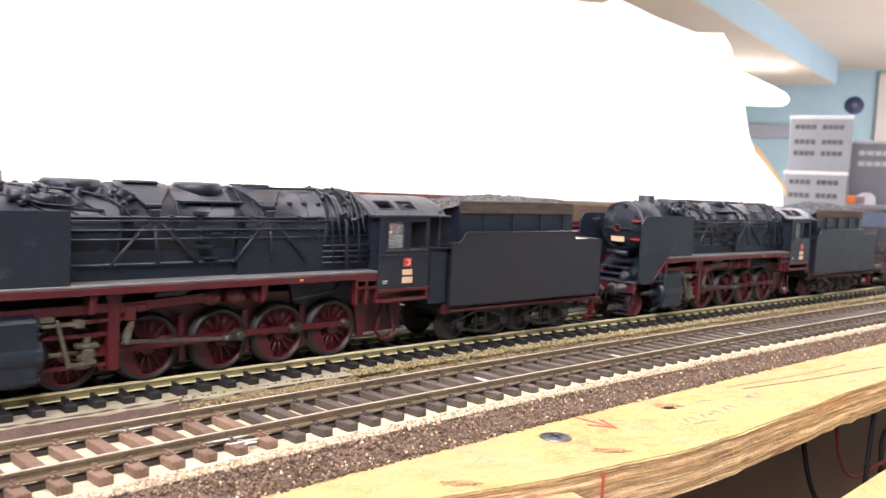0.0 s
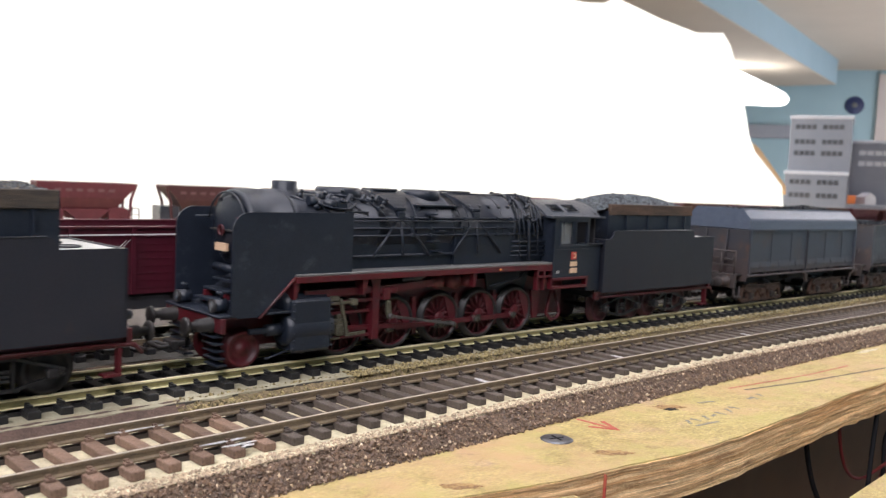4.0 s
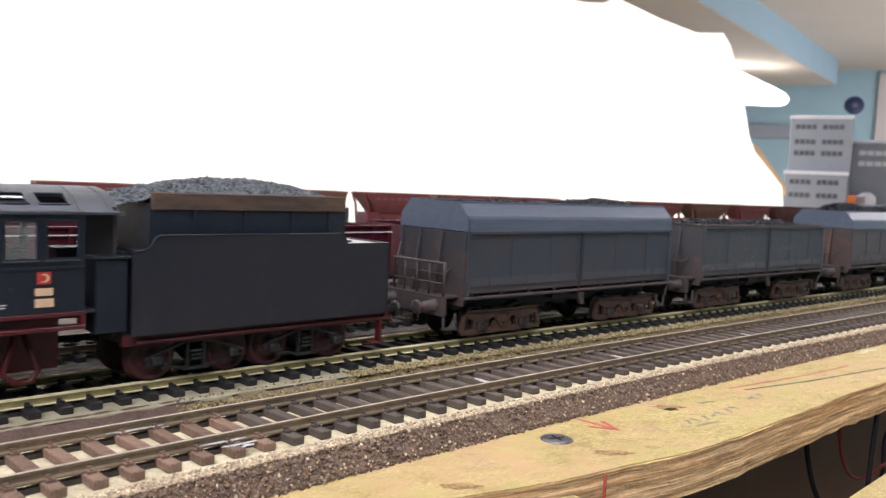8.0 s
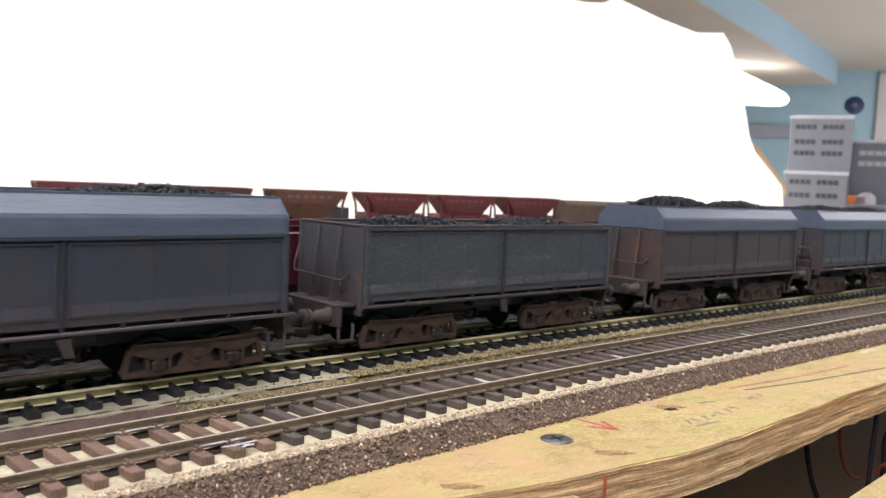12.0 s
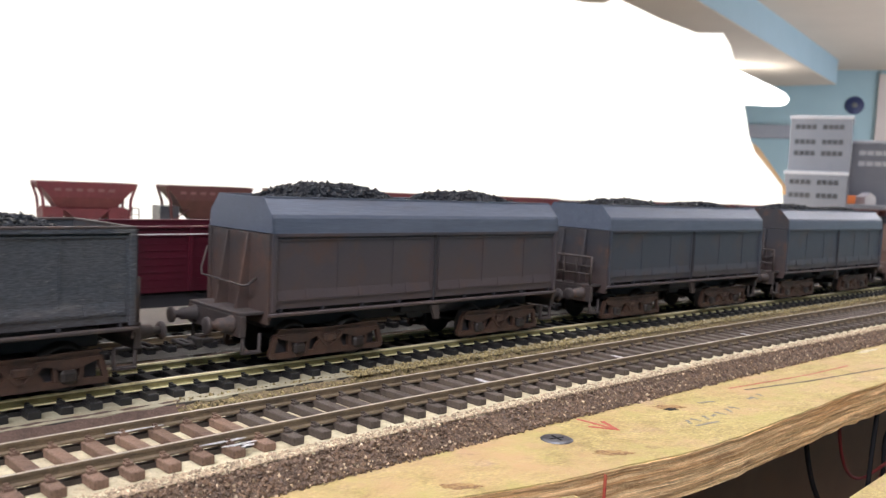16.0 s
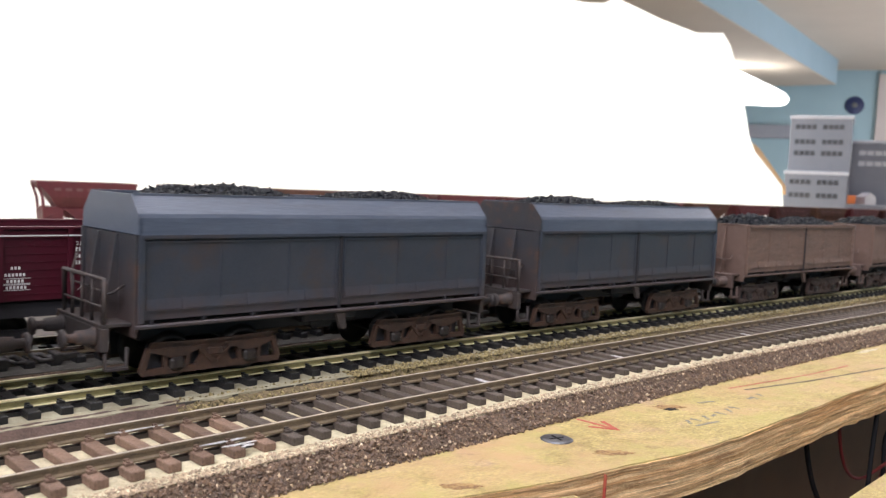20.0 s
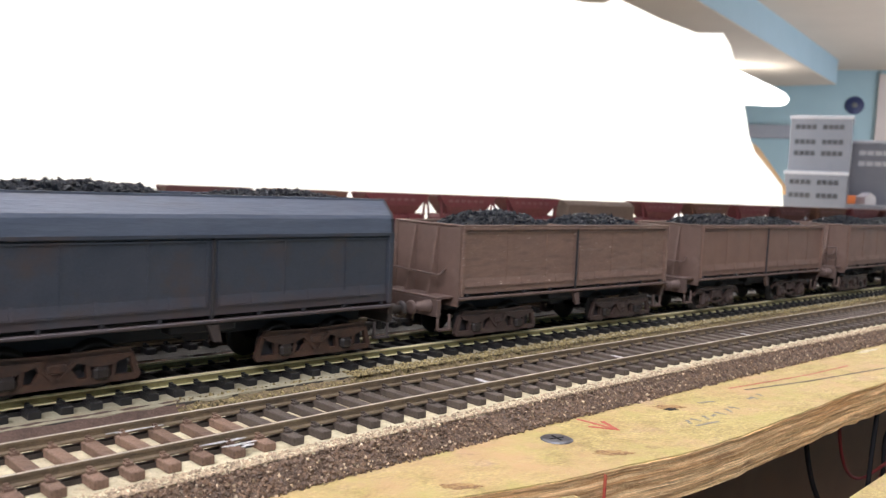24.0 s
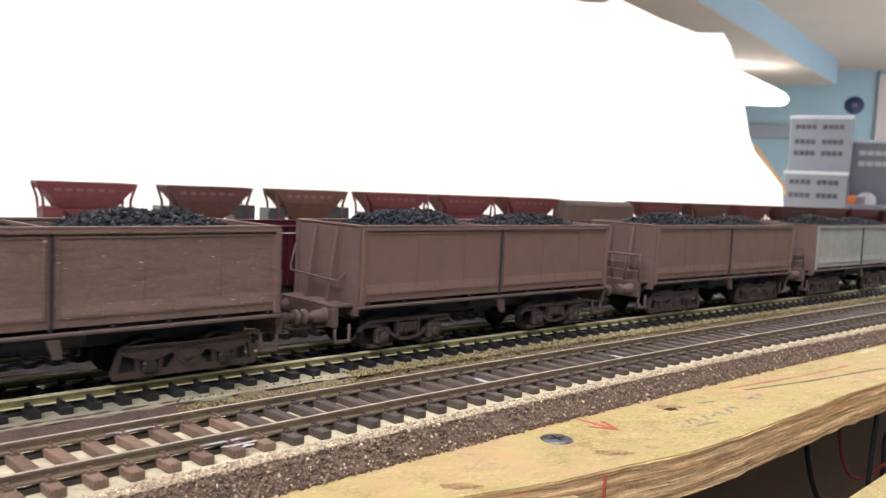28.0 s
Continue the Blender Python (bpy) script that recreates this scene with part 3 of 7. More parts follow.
part("beam_underside", b2, ceiling_beige, beam, "beige painted board")

# tube fitting under the beam, its end shows past the paper
lampf = thing("tube_lamp", "glowing white tube lamp fitting hung under the beam", "ceiling lamp")
lo, hi = Vector((2676, 6800, 812)), Vector((1791, 6800, 989))
ld = (hi - lo).normalized()
part("diffuser", lathe(bmnew(), [(0, 0.1), (9, 24), (43, 48), (108, 67), (412, 126), (913, 163), (935, 0.1)], lo, ld, 24), lamp_glow, lampf)
for k in (460, 820):
    part("hanger", cyl(bmnew(), lo + ld * k + Vector((0, 0, 120)), (*(lo + ld * k).xy, 1288), 6), steel, lampf)

disc = thing("wall_disc", "round dark blue plate with a pale emblem on the wall", "wall plate", at=(*on_wall(610, 1), 957), rz=WALL_A)
part("disc", lathe(bmnew(), [(0, 84), (13, 84), (17, 77), (17, 0.1)], (0, 0, 0), (0, -1, 0), 32), mat("navy_enamel", (0.02, 0.035, 0.12), None, 0.4, size=20, bump=0), disc)
part("emblem", lathe(bmnew(), [(17, 27), (20, 24), (20, 0.1)], (0, 0, 2), (0, -1, 0), 6), mat("pale_emblem_paint", (0.16, 0.17, 0.16), None, 0.5, size=20, bump=0), disc)

doorf = thing("door_1", "off-white panelled door and frame in the blue wall", "door", kind="structure", at=(*on_wall(802, 1), 0), rz=WALL_A)
for x0 in (0, 1030):
    part("door_frame", box(bmnew(), x0, x0 + 90, -46, 0, -1050, 1210), door_paint, doorf)
part("door_leaf", box(bmnew(), 90, 1030, -30, 0, -1050, 1180, 4), door_paint, doorf)
part("door_head", box(bmnew(), 0, 1120, -46, 0, 1210, 1250), door_paint, doorf)
part("door_handle", tube(bmnew(), [(950, -30, -20), (950, -80, -20), (850, -80, -20)], 10, 8), steel, doorf)

rail_w = thing("wall_rail", "grey rail board fixed along the blue wall", "rail board", kind="structure", at=(*on_wall(0, 1), 0), rz=WALL_A)
part("rail_board", box(bmnew(), -1300, 260, -46, 0, 622, 756, 4), mat("grey_rail_board_paint", (0.34, 0.355, 0.40), (0.31, 0.325, 0.37), 0.6, size=100, bump=0.0), rail_w)

# ---- layout: boards, cork beds ----
def plank_board(name, label, outline, z0, z1, material):
    return tagged(part(name, prism(bmnew(), outline, "z", z0, z1), material), label, "board", kind="structure")


edge_noise = lambda s: 1.5 * noise.noise(Vector((s / 40.0, 3.1, 0))) + 0.35 * noise.noise(Vector((s / 5.0, 7.7, 0)))


def board_edge(s):
    """Front edge of the pine board: sawn by hand along the track."""
    lat = np.interp(s, [-340, -65, -21, 2, 42, 82, 123, 175, 303, 760], [-22, -27.4, -36.8, -43.1, -49, -49, -47.3, -46.2, -46.4, -46])
    return float(lat) + edge_noise(s)


# pine top board, worn front edge in thin torn layers
PLY = [-9.0 - 1.08 * k for k in range(11)]


def board_wobble(s, k, la, z):
    if la > -20:
        return la, z
    tear = 0.22 * noise.noise(Vector((s / 1.6, k * 5.1, 0))) + 0.34 * noise.noise(Vector((s / 22.0, k * 1.7, 5))) + 0.3 * ((k // 2) % 2)
    return board_edge(s) + tear + 0.12 * k, z + 0.14 * noise.noise(Vector((s / 18.0, k * 0.4, 4))) * (k > 1) + (0.5 * noise.noise(Vector((s / 9.0, 1, 8))) if k > 9 else 0)


pine_board = thing("pine_board", "hand-sawn yellow pine board along the layout's front", "board", kind="structure")
part("board_top", sweep(bmnew(), [(-8, -8.6), (-30, -8.6), (-30, -8.95), (-8, -8.95)], -420, 760, 2,
     lambda s, k, la, z: (la if la > -20 else board_edge(s) + 0.35 + 0.3 * noise.noise(Vector((s / 2.0, 1, 1))), z)), pine, pine_board)
part("board_body", sweep(bmnew(), [(-8, -9.0)] + [(-30, z) for z in PLY] + [(-8, PLY[-1])], -420, 760, 1.1, board_wobble), ply, pine_board, "rough sawn layered edge")

# baseboards behind
deck = thing("baseboard", "buff wooden baseboard under all the tracks", "baseboard", kind="structure")
part("lower_deck", sweep(bmnew(), [(-7.9, -9.2), (-7.9, -20), (330, -20), (330, -9.2)], -600, 1900, 25), dark_deck, deck, "dark rear part")
part("upper_deck", prism(bmnew(), [(-1800, 350), (-450, 350), (1950, 1950), (1950, 3250), (800, 3250), (-1800, 2700)], "z", -40, -24), deckboard, deck)
for x, y in ((-900, 600), (-300, 1500), (1100, 1750)):
    share(part("deck_leg", box(bmnew(), -35, 35, -35, 35, -1030, 0, 2), pine, deck, at=(x, y, -20)), "deck_leg", deck, (x + 60, y + 900, -20))
# panel and shelf are additions that keep the space under the layout dark
part("under_panel", sweep(bmnew(), [(60, -20.1), (60, -520), (66, -520), (66, -20.1)], -500, 1200, 50), mat("dark_void_board", (0.15, 0.09, 0.055), (0.20, 0.125, 0.078), 0.8, size=30, bump=0.1), deck, "added dark board keeping the space under the layout dark")
part("under_shelf", sweep(bmnew(), [(-260, -300), (-260, -320), (60, -320), (60, -300)], -500, 1200, 50), MATS["dark_void_board"], deck)


def bed(name, label, centre, material, half_top, half_foot, z_top, side_mat, s0=-420, s1=900):
    bd = thing(name, label, "track bed", kind="structure")
    part("bed_top", sweep(bmnew(), [(centre - half_top, z_top), (centre - half_top, z_top - 0.6), (centre + half_top, z_top - 0.6), (centre + half_top, z_top)], s0, s1, 3,
         lambda s, k, la, z: (la + 0.9 * noise.noise(Vector((s / 9.0, k * 3.0, centre))), z)), material, bd)
    part("bed_side", sweep(bmnew(), [(centre - half_top + 0.2, z_top - 0.25), (centre - half_top - 1.4, z_top - 1.3), (centre - half_foot + 0.8, z_top - 3.5), (centre - half_foot, -8.4), (centre + half_foot, -8.4), (centre + half_top + 1.0, z_top - 0.8)], s0, s1, 1.5,
         lambda s, k, la, z: (la + 0.8 * noise.noise(Vector((s / 2.5, k * 3.0, centre))), z + (0.5 * noise.noise(Vector((s / 2.0, k * 7.0, 1))) if 0 < k < 3 else 0))), side_mat, bd, "crumbly cut edge")
    return bd


bed("track_bed_front", "cream painted cork bed with a crumbly brown edge", TRACK_1, bed_cream, 18.6, 24.1, -3.87, bed_edge)
shoulder = mat("pale_green_grey_cork_paint", (0.43, 0.405, 0.29), (0.28, 0.25, 0.17), 0.8, size=3, bump=0.4, fine=0.8, dust=(0.34, 0.27, 0.17), dust_amount=0.2)
# bed top carries the train's shade in its colour; the shoulder stays pale
mid = bed("track_bed_middle", "cork bed, coloured dark for the train's shade, with a pale shoulder and a sandy crumbled edge", TRACK_2, bed_dark, 18.7, 23.0, -3.92, bed_sand)
part("bed_shoulder", sweep(bmnew(), [(TRACK_2 - 18.7, -3.8), (TRACK_2 - 18.7, -4.4), (TRACK_2 - 7.0, -4.4), (TRACK_2 - 7.0, -3.8)], -420, 900, 3,
     lambda s, k, la, z: (la + 1.5 * noise.noise(Vector((s / 9.0, 3.0 * (k > 1), 2))), z)), shoulder, mid, "pale painted shoulder")
for s_, la_, rx_, ry_ in ((-70, 7, 7, 2.5), (-48, 8, 4, 2), (-62, 14, 5, 2.2), (-25, 13, 3.5, 1.6), (-92, 3, 8, 3), (70, 12, 5, 1.6), (128, 12.5, 8, 1.6), (-105, 10, 7, 3)):
    pm = part("paint_patch", prism(bmnew(), [(rx_ * math.cos(k * math.tau / 14) * random.uniform(0.7, 1.2), ry_ * math.sin(k * math.tau / 14) * random.uniform(0.6, 1.2)) for k in range(14)], "z", 0, 0.15), shoulder, mid, at=ground(s_, TRACK_2 + la_, -3.91))
    pm.rotation_euler = (0, 0, heading(s_))
bed("track_bed_rear", "pale grey cork bed under the third track", TRACK_3, mat("patchy_grey_cork_paint", (0.10, 0.094, 0.082), (0.05, 0.046, 0.04), 0.8, size=3, bump=0.5, fine=0.8, dust=(0.48, 0.47, 0.42), dust_amount=0.12), 20.0, 25.0, -3.87, bed_edge)
tagged(part("gully", sweep(bmnew(), [(23.5, -7.4), (23.5, -8.5), (37, -8.5), (37, -7.4)], -420, 900, 5), gully), "brown painted strip between two track beds", "strip", kind="structure")

tagged(part("brown_paint_strip", sweep(bmnew(), [(23.5, -7.1), (32.3, -7.1), (37.0, -4.0), (39.4, -3.7), (39.4, -4.5), (23.5, -8.2)], -420, -40, 3,
       lambda s, k, la, z: (la + 0.6 * noise.noise(Vector((s / 4.0, k, 2))), z + 0.25 * noise.noise(Vector((s / 3.0, k * 2.0, 9))))), mat("red_brown_ground_paint", (0.125, 0.078, 0.058), (0.066, 0.043, 0.034), 0.8, size=3, bump=0.6, fine=0.6, speckle=0.3)), "red-brown painted ground between the front tracks", "ground strip", kind="structure")
scatter_crumbs("cork_crumbs", "brown cork crumbs along the bed's cut edge", crumb_dark, 26000,
               lambda r: (lambda s, f: ground(s, -10.0 - 5.7 * f + r.gauss(0, 0.3), -4.25 - 4.2 * f + r.gauss(0, 0.22)))(-110 + 560 * r.random() ** 1.6, r.random()), 0.36, 3)
scatter_crumbs("sand_crumbs", "sandy crumbs between the front tracks", crumb_sand, 26000,
               lambda r: (lambda s, f: ground(s, 39.6 - 8.4 * f + r.gauss(0, 0.5), -4.0 - 3.3 * f + r.gauss(0, 0.2)))(-42 + 520 * r.random() ** 1.5, r.random()), 0.36, 4)
# pale colour of these grains imitates glints on the cork crumbs
scatter_crumbs("pale_cork_grains", "pale grains standing for glints among the brown cork crumbs", crumb_glint, 2600,
               lambda r: (lambda s, f: ground(s, -10.2 - 5.7 * f + r.gauss(0, 0.3), -4.1 - 4.2 * f + r.gauss(0, 0.25)))(-110 + 560 * r.random() ** 1.6, r.random()), 0.26, 8)
scatter_crumbs("shoulder_sand", "sandy grains on the pale shoulder of the middle bed", crumb_sand, 9000,
               lambda r: ground(10 + 470 * r.random() ** 1.4, 35.9 + 6.0 * r.random() ** 1.3, -3.75), 0.3, 9)
scatter_crumbs("bed_dust", "pale grains in front of the sleeper ends", crumb_tan, 15000,
               lambda r: ground(-110 + 560 * r.random() ** 1.5, -10.2 + 3.9 * r.random() ** 1.6, -3.9), 0.25, 5)
scatter_crumbs("mud_crumbs", "dark brown crumbs on the painted ground between the front tracks", crumb_dark, 5000,
               lambda r: (lambda s: ground(s, 27.2 + r.gauss(0, 0.9) + 1.6 * noise.noise(Vector((s / 12.0, 0.3, 0))), -6.9 + 0.9 * r.random()))(-125 + 95 * r.random()), 0.55, 12)
scatter_crumbs("gully_crumbs", "dark crumbs along the gully between the front tracks", crumb_dark, 12000,
               lambda r: (lambda s, f: ground(s, 28.6 - 5.0 * f + r.gauss(0, 0.7), -6.9 - 0.4 * f))(-120 + 500 * r.random() ** 1.5, r.random()), 0.42, 6)

lay_track("track_front", "front track with worn brown rails and grey-brown sleepers", TRACK_1, 0.0, -420, 900, 6.8019, -84.26, 2.1, 1.75,
          lambda s: sleeper_rust if s < -42 else sleeper_grey, rail_brown, rail_top)
lay_track("track_middle", "middle track with brass-coloured rails and black sleepers", TRACK_2, RAIL_2, -600, 1900, 6.6, 1.0, 2.1, 1.8, lambda s: sleeper_black, rail_brass, rail_top)
lay_track("track_rear", "third track with dark sleepers", TRACK_3, RAIL_2, -420, 900, 6.6, 3.0, 2.1, 1.8, lambda s: sleeper_black, rail_brown, rail_top, -120, 260)


# white glue marks on sleepers and rails
def glue_mark(s, lat, z, ln, w, along):
    """A dried smear: one ragged core and thinner streaks drawn out beside it."""
    bm = bmnew()
    for k in range(4 if along else 1):
        f = 1.0 if k == 0 else random.uniform(0.3, 0.65)
        dx, dy = (0, 0) if k == 0 else (random.uniform(-0.55, 0.55) * ln, random.uniform(-0.7, 0.7) * w)
        ring = [(dx + f * ln / 2 * math.cos(j * math.tau / 18) * random.uniform(0.75, 1.1), dy + (0.45 if k else 1) * w / 2 * math.sin(j * math.tau / 18) * random.uniform(0.5, 1.25)) for j in range(18)]
        prism(bm, ring, "z", 0.01 * k, 0.10 + 0.02 * k)
    ob = part("glue_mark", bm, glue_white, at=ground(s, lat, z))
    ob.rotation_euler = (0, 0, heading(s) + (0 if along else math.pi / 2))
    tagged(ob, "dried white glue mark on the front track", "glue mark")


for sl, lat in ((28.2, 6.5), (89.2, 6.5), (177.6, 6.6)):
    k = round((sl + 84.26) / 6.8019)
    glue_mark(-84.26 + k * 6.8019, lat, -2.05, 8.5, 1.9, False)
glue_mark(-50.5, -1.0, -1.55, 9, 0.9, True)
glue_mark(-49.0, -2.6, -2.02, 7, 1.0, True)
glue_mark(-61.5, 16.1, -1.55, 8, 0.8, True)
glue_mark(-47.6, -4.2, -2.05, 2.6, 1.0, True)

# marks on the pine board
TOP = -8.55


def flat_mark(name, s, lat, ring, material, label, category="pen mark", thick=0.05, z=TOP, rz=0.0):
    bm = bmnew()
    prism(bm, ring, "z", 0, thick)
    ob = part(name, bm, material, at=ground(s, lat, z))
    ob.rotation_euler = (0, 0, heading(s) + rz)
    return tagged(ob, label, category)


def blob(rx, ry, n=16, rough=0.2):
    return [(rx * math.cos(k * math.tau / n) * random.uniform(1 - rough, 1 + rough), ry * math.sin(k * math.tau / n) * random.uniform(1 - rough, 1 + rough)) for k in range(n)]


def bar_line(pts, w):
    """A thin ribbon outline through points."""
    left, right = [], []
    for i, q in enumerate(pts):
        a = Vector(pts[max(0, i - 1)])
        b = Vector(pts[min(len(pts) - 1, i + 1)])
        d = (b - a).normalized()
        nn = Vector((-d.y, d.x)) * w / 2
        left.append(tuple(Vector(q) + nn))
        right.append(tuple(Vector(q) - nn))
    return left + right[::-1]


screw = thing("wood_screw", "blued cross-head screw sunk in the pine board", "screw", at=ground(23.6, -24.5, -8.55))
part("screw_head", lathe(bmnew(), [(-0.4, 3.7), (0.1, 3.9), (0.3, 3.5), (0.34, 0.1)], (0, 0, 0), (0, 0, 1), 28), screw_zinc, screw)
for a in (0.5, 2.07):
    c_, s_ = math.cos(a), math.sin(a)
    part("cross_slot", prism(bmnew(), [(c_ * 2 - s_ * .3, s_ * 2 + c_ * .3), (-c_ * 2 - s_ * .3, -s_ * 2 + c_ * .3), (-c_ * 2 + s_ * .3, -s_ * 2 - c_ * .3), (c_ * 2 + s_ * .3, s_ * 2 - c_ * .3)], "z", 0.33, 0.37 + a * 0.01), wire_black, screw)


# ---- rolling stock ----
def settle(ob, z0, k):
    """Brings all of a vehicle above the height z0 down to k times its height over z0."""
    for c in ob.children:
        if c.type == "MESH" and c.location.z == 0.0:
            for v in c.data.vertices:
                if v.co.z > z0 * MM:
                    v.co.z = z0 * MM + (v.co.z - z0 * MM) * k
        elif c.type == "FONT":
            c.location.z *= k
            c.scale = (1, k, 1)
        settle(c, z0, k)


def disc_wheel(bm, r, y, out, spokes=0):
    """A rail wheel about the y axis at offset y; out is the side of its face."""
    lathe(bm, [(-1.1, r * 0.82), (-1.1, r + 0.7), (-0.75, r + 0.75), (-0.55, r), (1.1, r - 0.05), (1.1, r * 0.8), (0.5, r * 0.76), (0.4, r * 0.3), (0.9, r * 0.26), (0.9, 0.1)], (0, y, 0), (0, out, 0), 28)


def wheelset(r, parent, at, material, gauge=8.4):
    bm = bmnew()
    disc_wheel(bm, r, -gauge, -1)
    disc_wheel(bm, r, gauge, 1)
    cyl(bm, (0, -gauge, 0), (0, gauge, 0), 0.9, n=8)
    return part("wheelset", bm, material, parent, at=at)


def spoked_wheelset(r, parent, at, throw, cranked=False):
    """Driving wheels with rim, twelve spokes, hub, counterweight and crank pins."""
    axle = part("wheelset", cyl(bmnew(), (0, -8, 0), (0, 8, 0), 1.2, n=10), red, parent, at=at)
    for side in (-1, 1):
        bm = bmnew()
        y = side * 8.3
        lathe(bm, [(-1.1, r - 1.0), (-1.1, r + 0.6), (-0.7, r + 0.65), (-0.55, r), (1.0, r - 0.05), (1.0, r - 1.0), (-1.1, r - 1.0)], (0, y, 0), (0, side, 0), 36)
        part("tyre", bm, wheel_dark, axle, "dark metal tyre")
        bm = bmnew()
        spoke = part("spoke", cyl(bmnew(), (1.4, side * 0.1, 0), (r - 0.8, -side * 0.1, 0), 0.42, 0.3, n=5), red, axle, at=(0, y, 0))
        for k in range(1, 14):
            share(spoke, "spoke", axle, (0, y, 0), (0, k * math.tau / 14, 0))
        lathe(bm, [(-0.6, r - 0.75), (0.55, r - 0.75), (0.55, r - 1.35), (-0.6, r - 1.35), (-0.6, r - 0.75)], (0, y, 0), (0, side, 0), 36)
        lathe(bm, [(-0.8, 1.9), (1.0, 1.8), (1.2, 1.4), (1.2, 0.1)], (0, y, 0), (0, side, 0), 18)
        arc = [(math.cos(a) * (r - 1.0), math.sin(a) * (r - 1.0)) for a in np.linspace(math.pi * 0.68, math.pi * 1.32, 9)]
        prism(bm, arc, "y", y - side * 0.5, y + side * 0.7)
        box(bm, -0.9, throw + 0.9, y - 0.9 if side < 0 else y - 0.2, y + 0.2 if side < 0 else y + 0.9, -0.9, 0.9)
        part("wheel_centre", bm, red, axle, "dull red spoked wheel centre")
        part("crank_pin", cyl(bmnew(), (throw, y, 0), (throw, y + side * (4.7 if cranked else 2.9), 0), 0.75, n=10), oily_metal, axle)
        if cranked:
            ex, ez = ECC * math.cos(ECC_LEAD), ECC * math.sin(ECC_LEAD)
            rc = bmnew()
            bar(rc, (throw, side * 13.0, 0), (ex, side * 13.0, ez), 1.7, 0.8)
            for qx, qz, qr in ((throw, 0, 1.25), (ex, ez, 0.95)):
                lathe(rc, [(-0.5, qr), (0.6, qr), (0.9, qr * 0.6), (0.9, 0.1)], (qx, side * 13.0, qz), (0, side, 0), 12)
            part("return_crank", rc, oily_metal, axle)
    return axle


def buffer(parent, x, y, z, face, material, head=4.6):
    """A sprung buffer; face is -1 towards the front, 1 to the rear."""
    b = part("buffer", lathe(bmnew(), [(0, 2.3), (0.6, 2.3), (0.6, 1.9), (4.2, 1.7), (4.2, 1.1), (6.6, 1.1)], (x, y, z), (face, 0, 0), 16), material, parent)
    part("buffer_head", lathe(bmnew(), [(6.4, 1.0), (6.7, head * 0.5), (7.3, head * 0.5), (7.6, 1.6), (7.65, 0.1)], (x, y, z), (face, 0, 0), 20), material, b)
    return b


def coupling(parent, x, face, material):
    bm = bmnew()
    box(bm, min(x, x + face * 7), max(x, x + face * 7), -1.0, 1.0, 5.6, 6.8, 0.2)
    tube(bm, [(x + face * 7, -3.5, 6.3), (x + face * 9.4, -3.5, 6.3), (x + face * 9.4, 3.5, 6.3), (x + face * 7, 3.5, 6.3), (x + face * 7, -3.5, 6.3)], 0.45)
    box(bm, min(x + face * 4, x + face * 6), max(x + face * 4, x + face * 6), -2.6, 2.6, 5.0, 7.4, 0.2)
    return part("coupling", bm, wheel_dark, parent)


def lumps(bm, rng, count, place, size):
    base = [Vector(v) for v in ((1, 0, 0), (-1, 0, 0), (0, 1, 0), (0, -1, 0), (0, 0, 1), (0, 0, -1))]
    tri = ((0, 2, 4), (2, 1, 4), (1, 3, 4), (3, 0, 4), (2, 0, 5), (1, 2, 5), (3, 1, 5), (0, 3, 5))
    for _ in range(count):
        p = place(rng)
        m = Euler((rng.uniform(0, 6), rng.uniform(0, 6), rng.uniform(0, 6))).to_matrix()
        sc = Vector((rng.uniform(0.7, 1.6), rng.uniform(0.6, 1.1), rng.uniform(0.45, 0.9))) * size * rng.uniform(0.6, 1.25)
        vs = [bm.verts.new(p + m @ Vector((b.x * sc.x, b.y * sc.y, b.z * sc.z)) * rng.uniform(0.85, 1.1)) for b in base]
        for t in tri:
            bm.faces.new([vs[i] for i in t])


def heap(bm, x0, x1, y0, y1, height, n=(40, 14)):
    """A mound surface over a rectangle."""
    g = [[bm.verts.new((x0 + (x1 - x0) * i / n[0], y0 + (y1 - y0) * j / n[1], height(x0 + (x1 - x0) * i / n[0], y0 + (y1 - y0) * j / n[1]))) for j in range(n[1] + 1)] for i in range(n[0] + 1)]
    for i in range(n[0]):
        for j in range(n[1]):
            bm.faces.new((g[i][j], g[i + 1][j], g[i + 1][j + 1], g[i][j + 1]))


def strip_panel(bm, x0, x1, z0, z1, y, side, depth=0.5):
    """A raised rectangular beading on a side wall."""
    a, b = sorted((y, y + side * depth))
    w = 0.45
    for q in ((x0, x1, z1 - w, z1), (x0, x1, z0, z0 + w), (x0, x0 + w, z0 + w, z1 - w), (x1 - w, x1, z0 + w, z1 - w)):
        box(bm, q[0], q[1], a, b, q[2], q[3])


LEN = 113.6        # wagon body


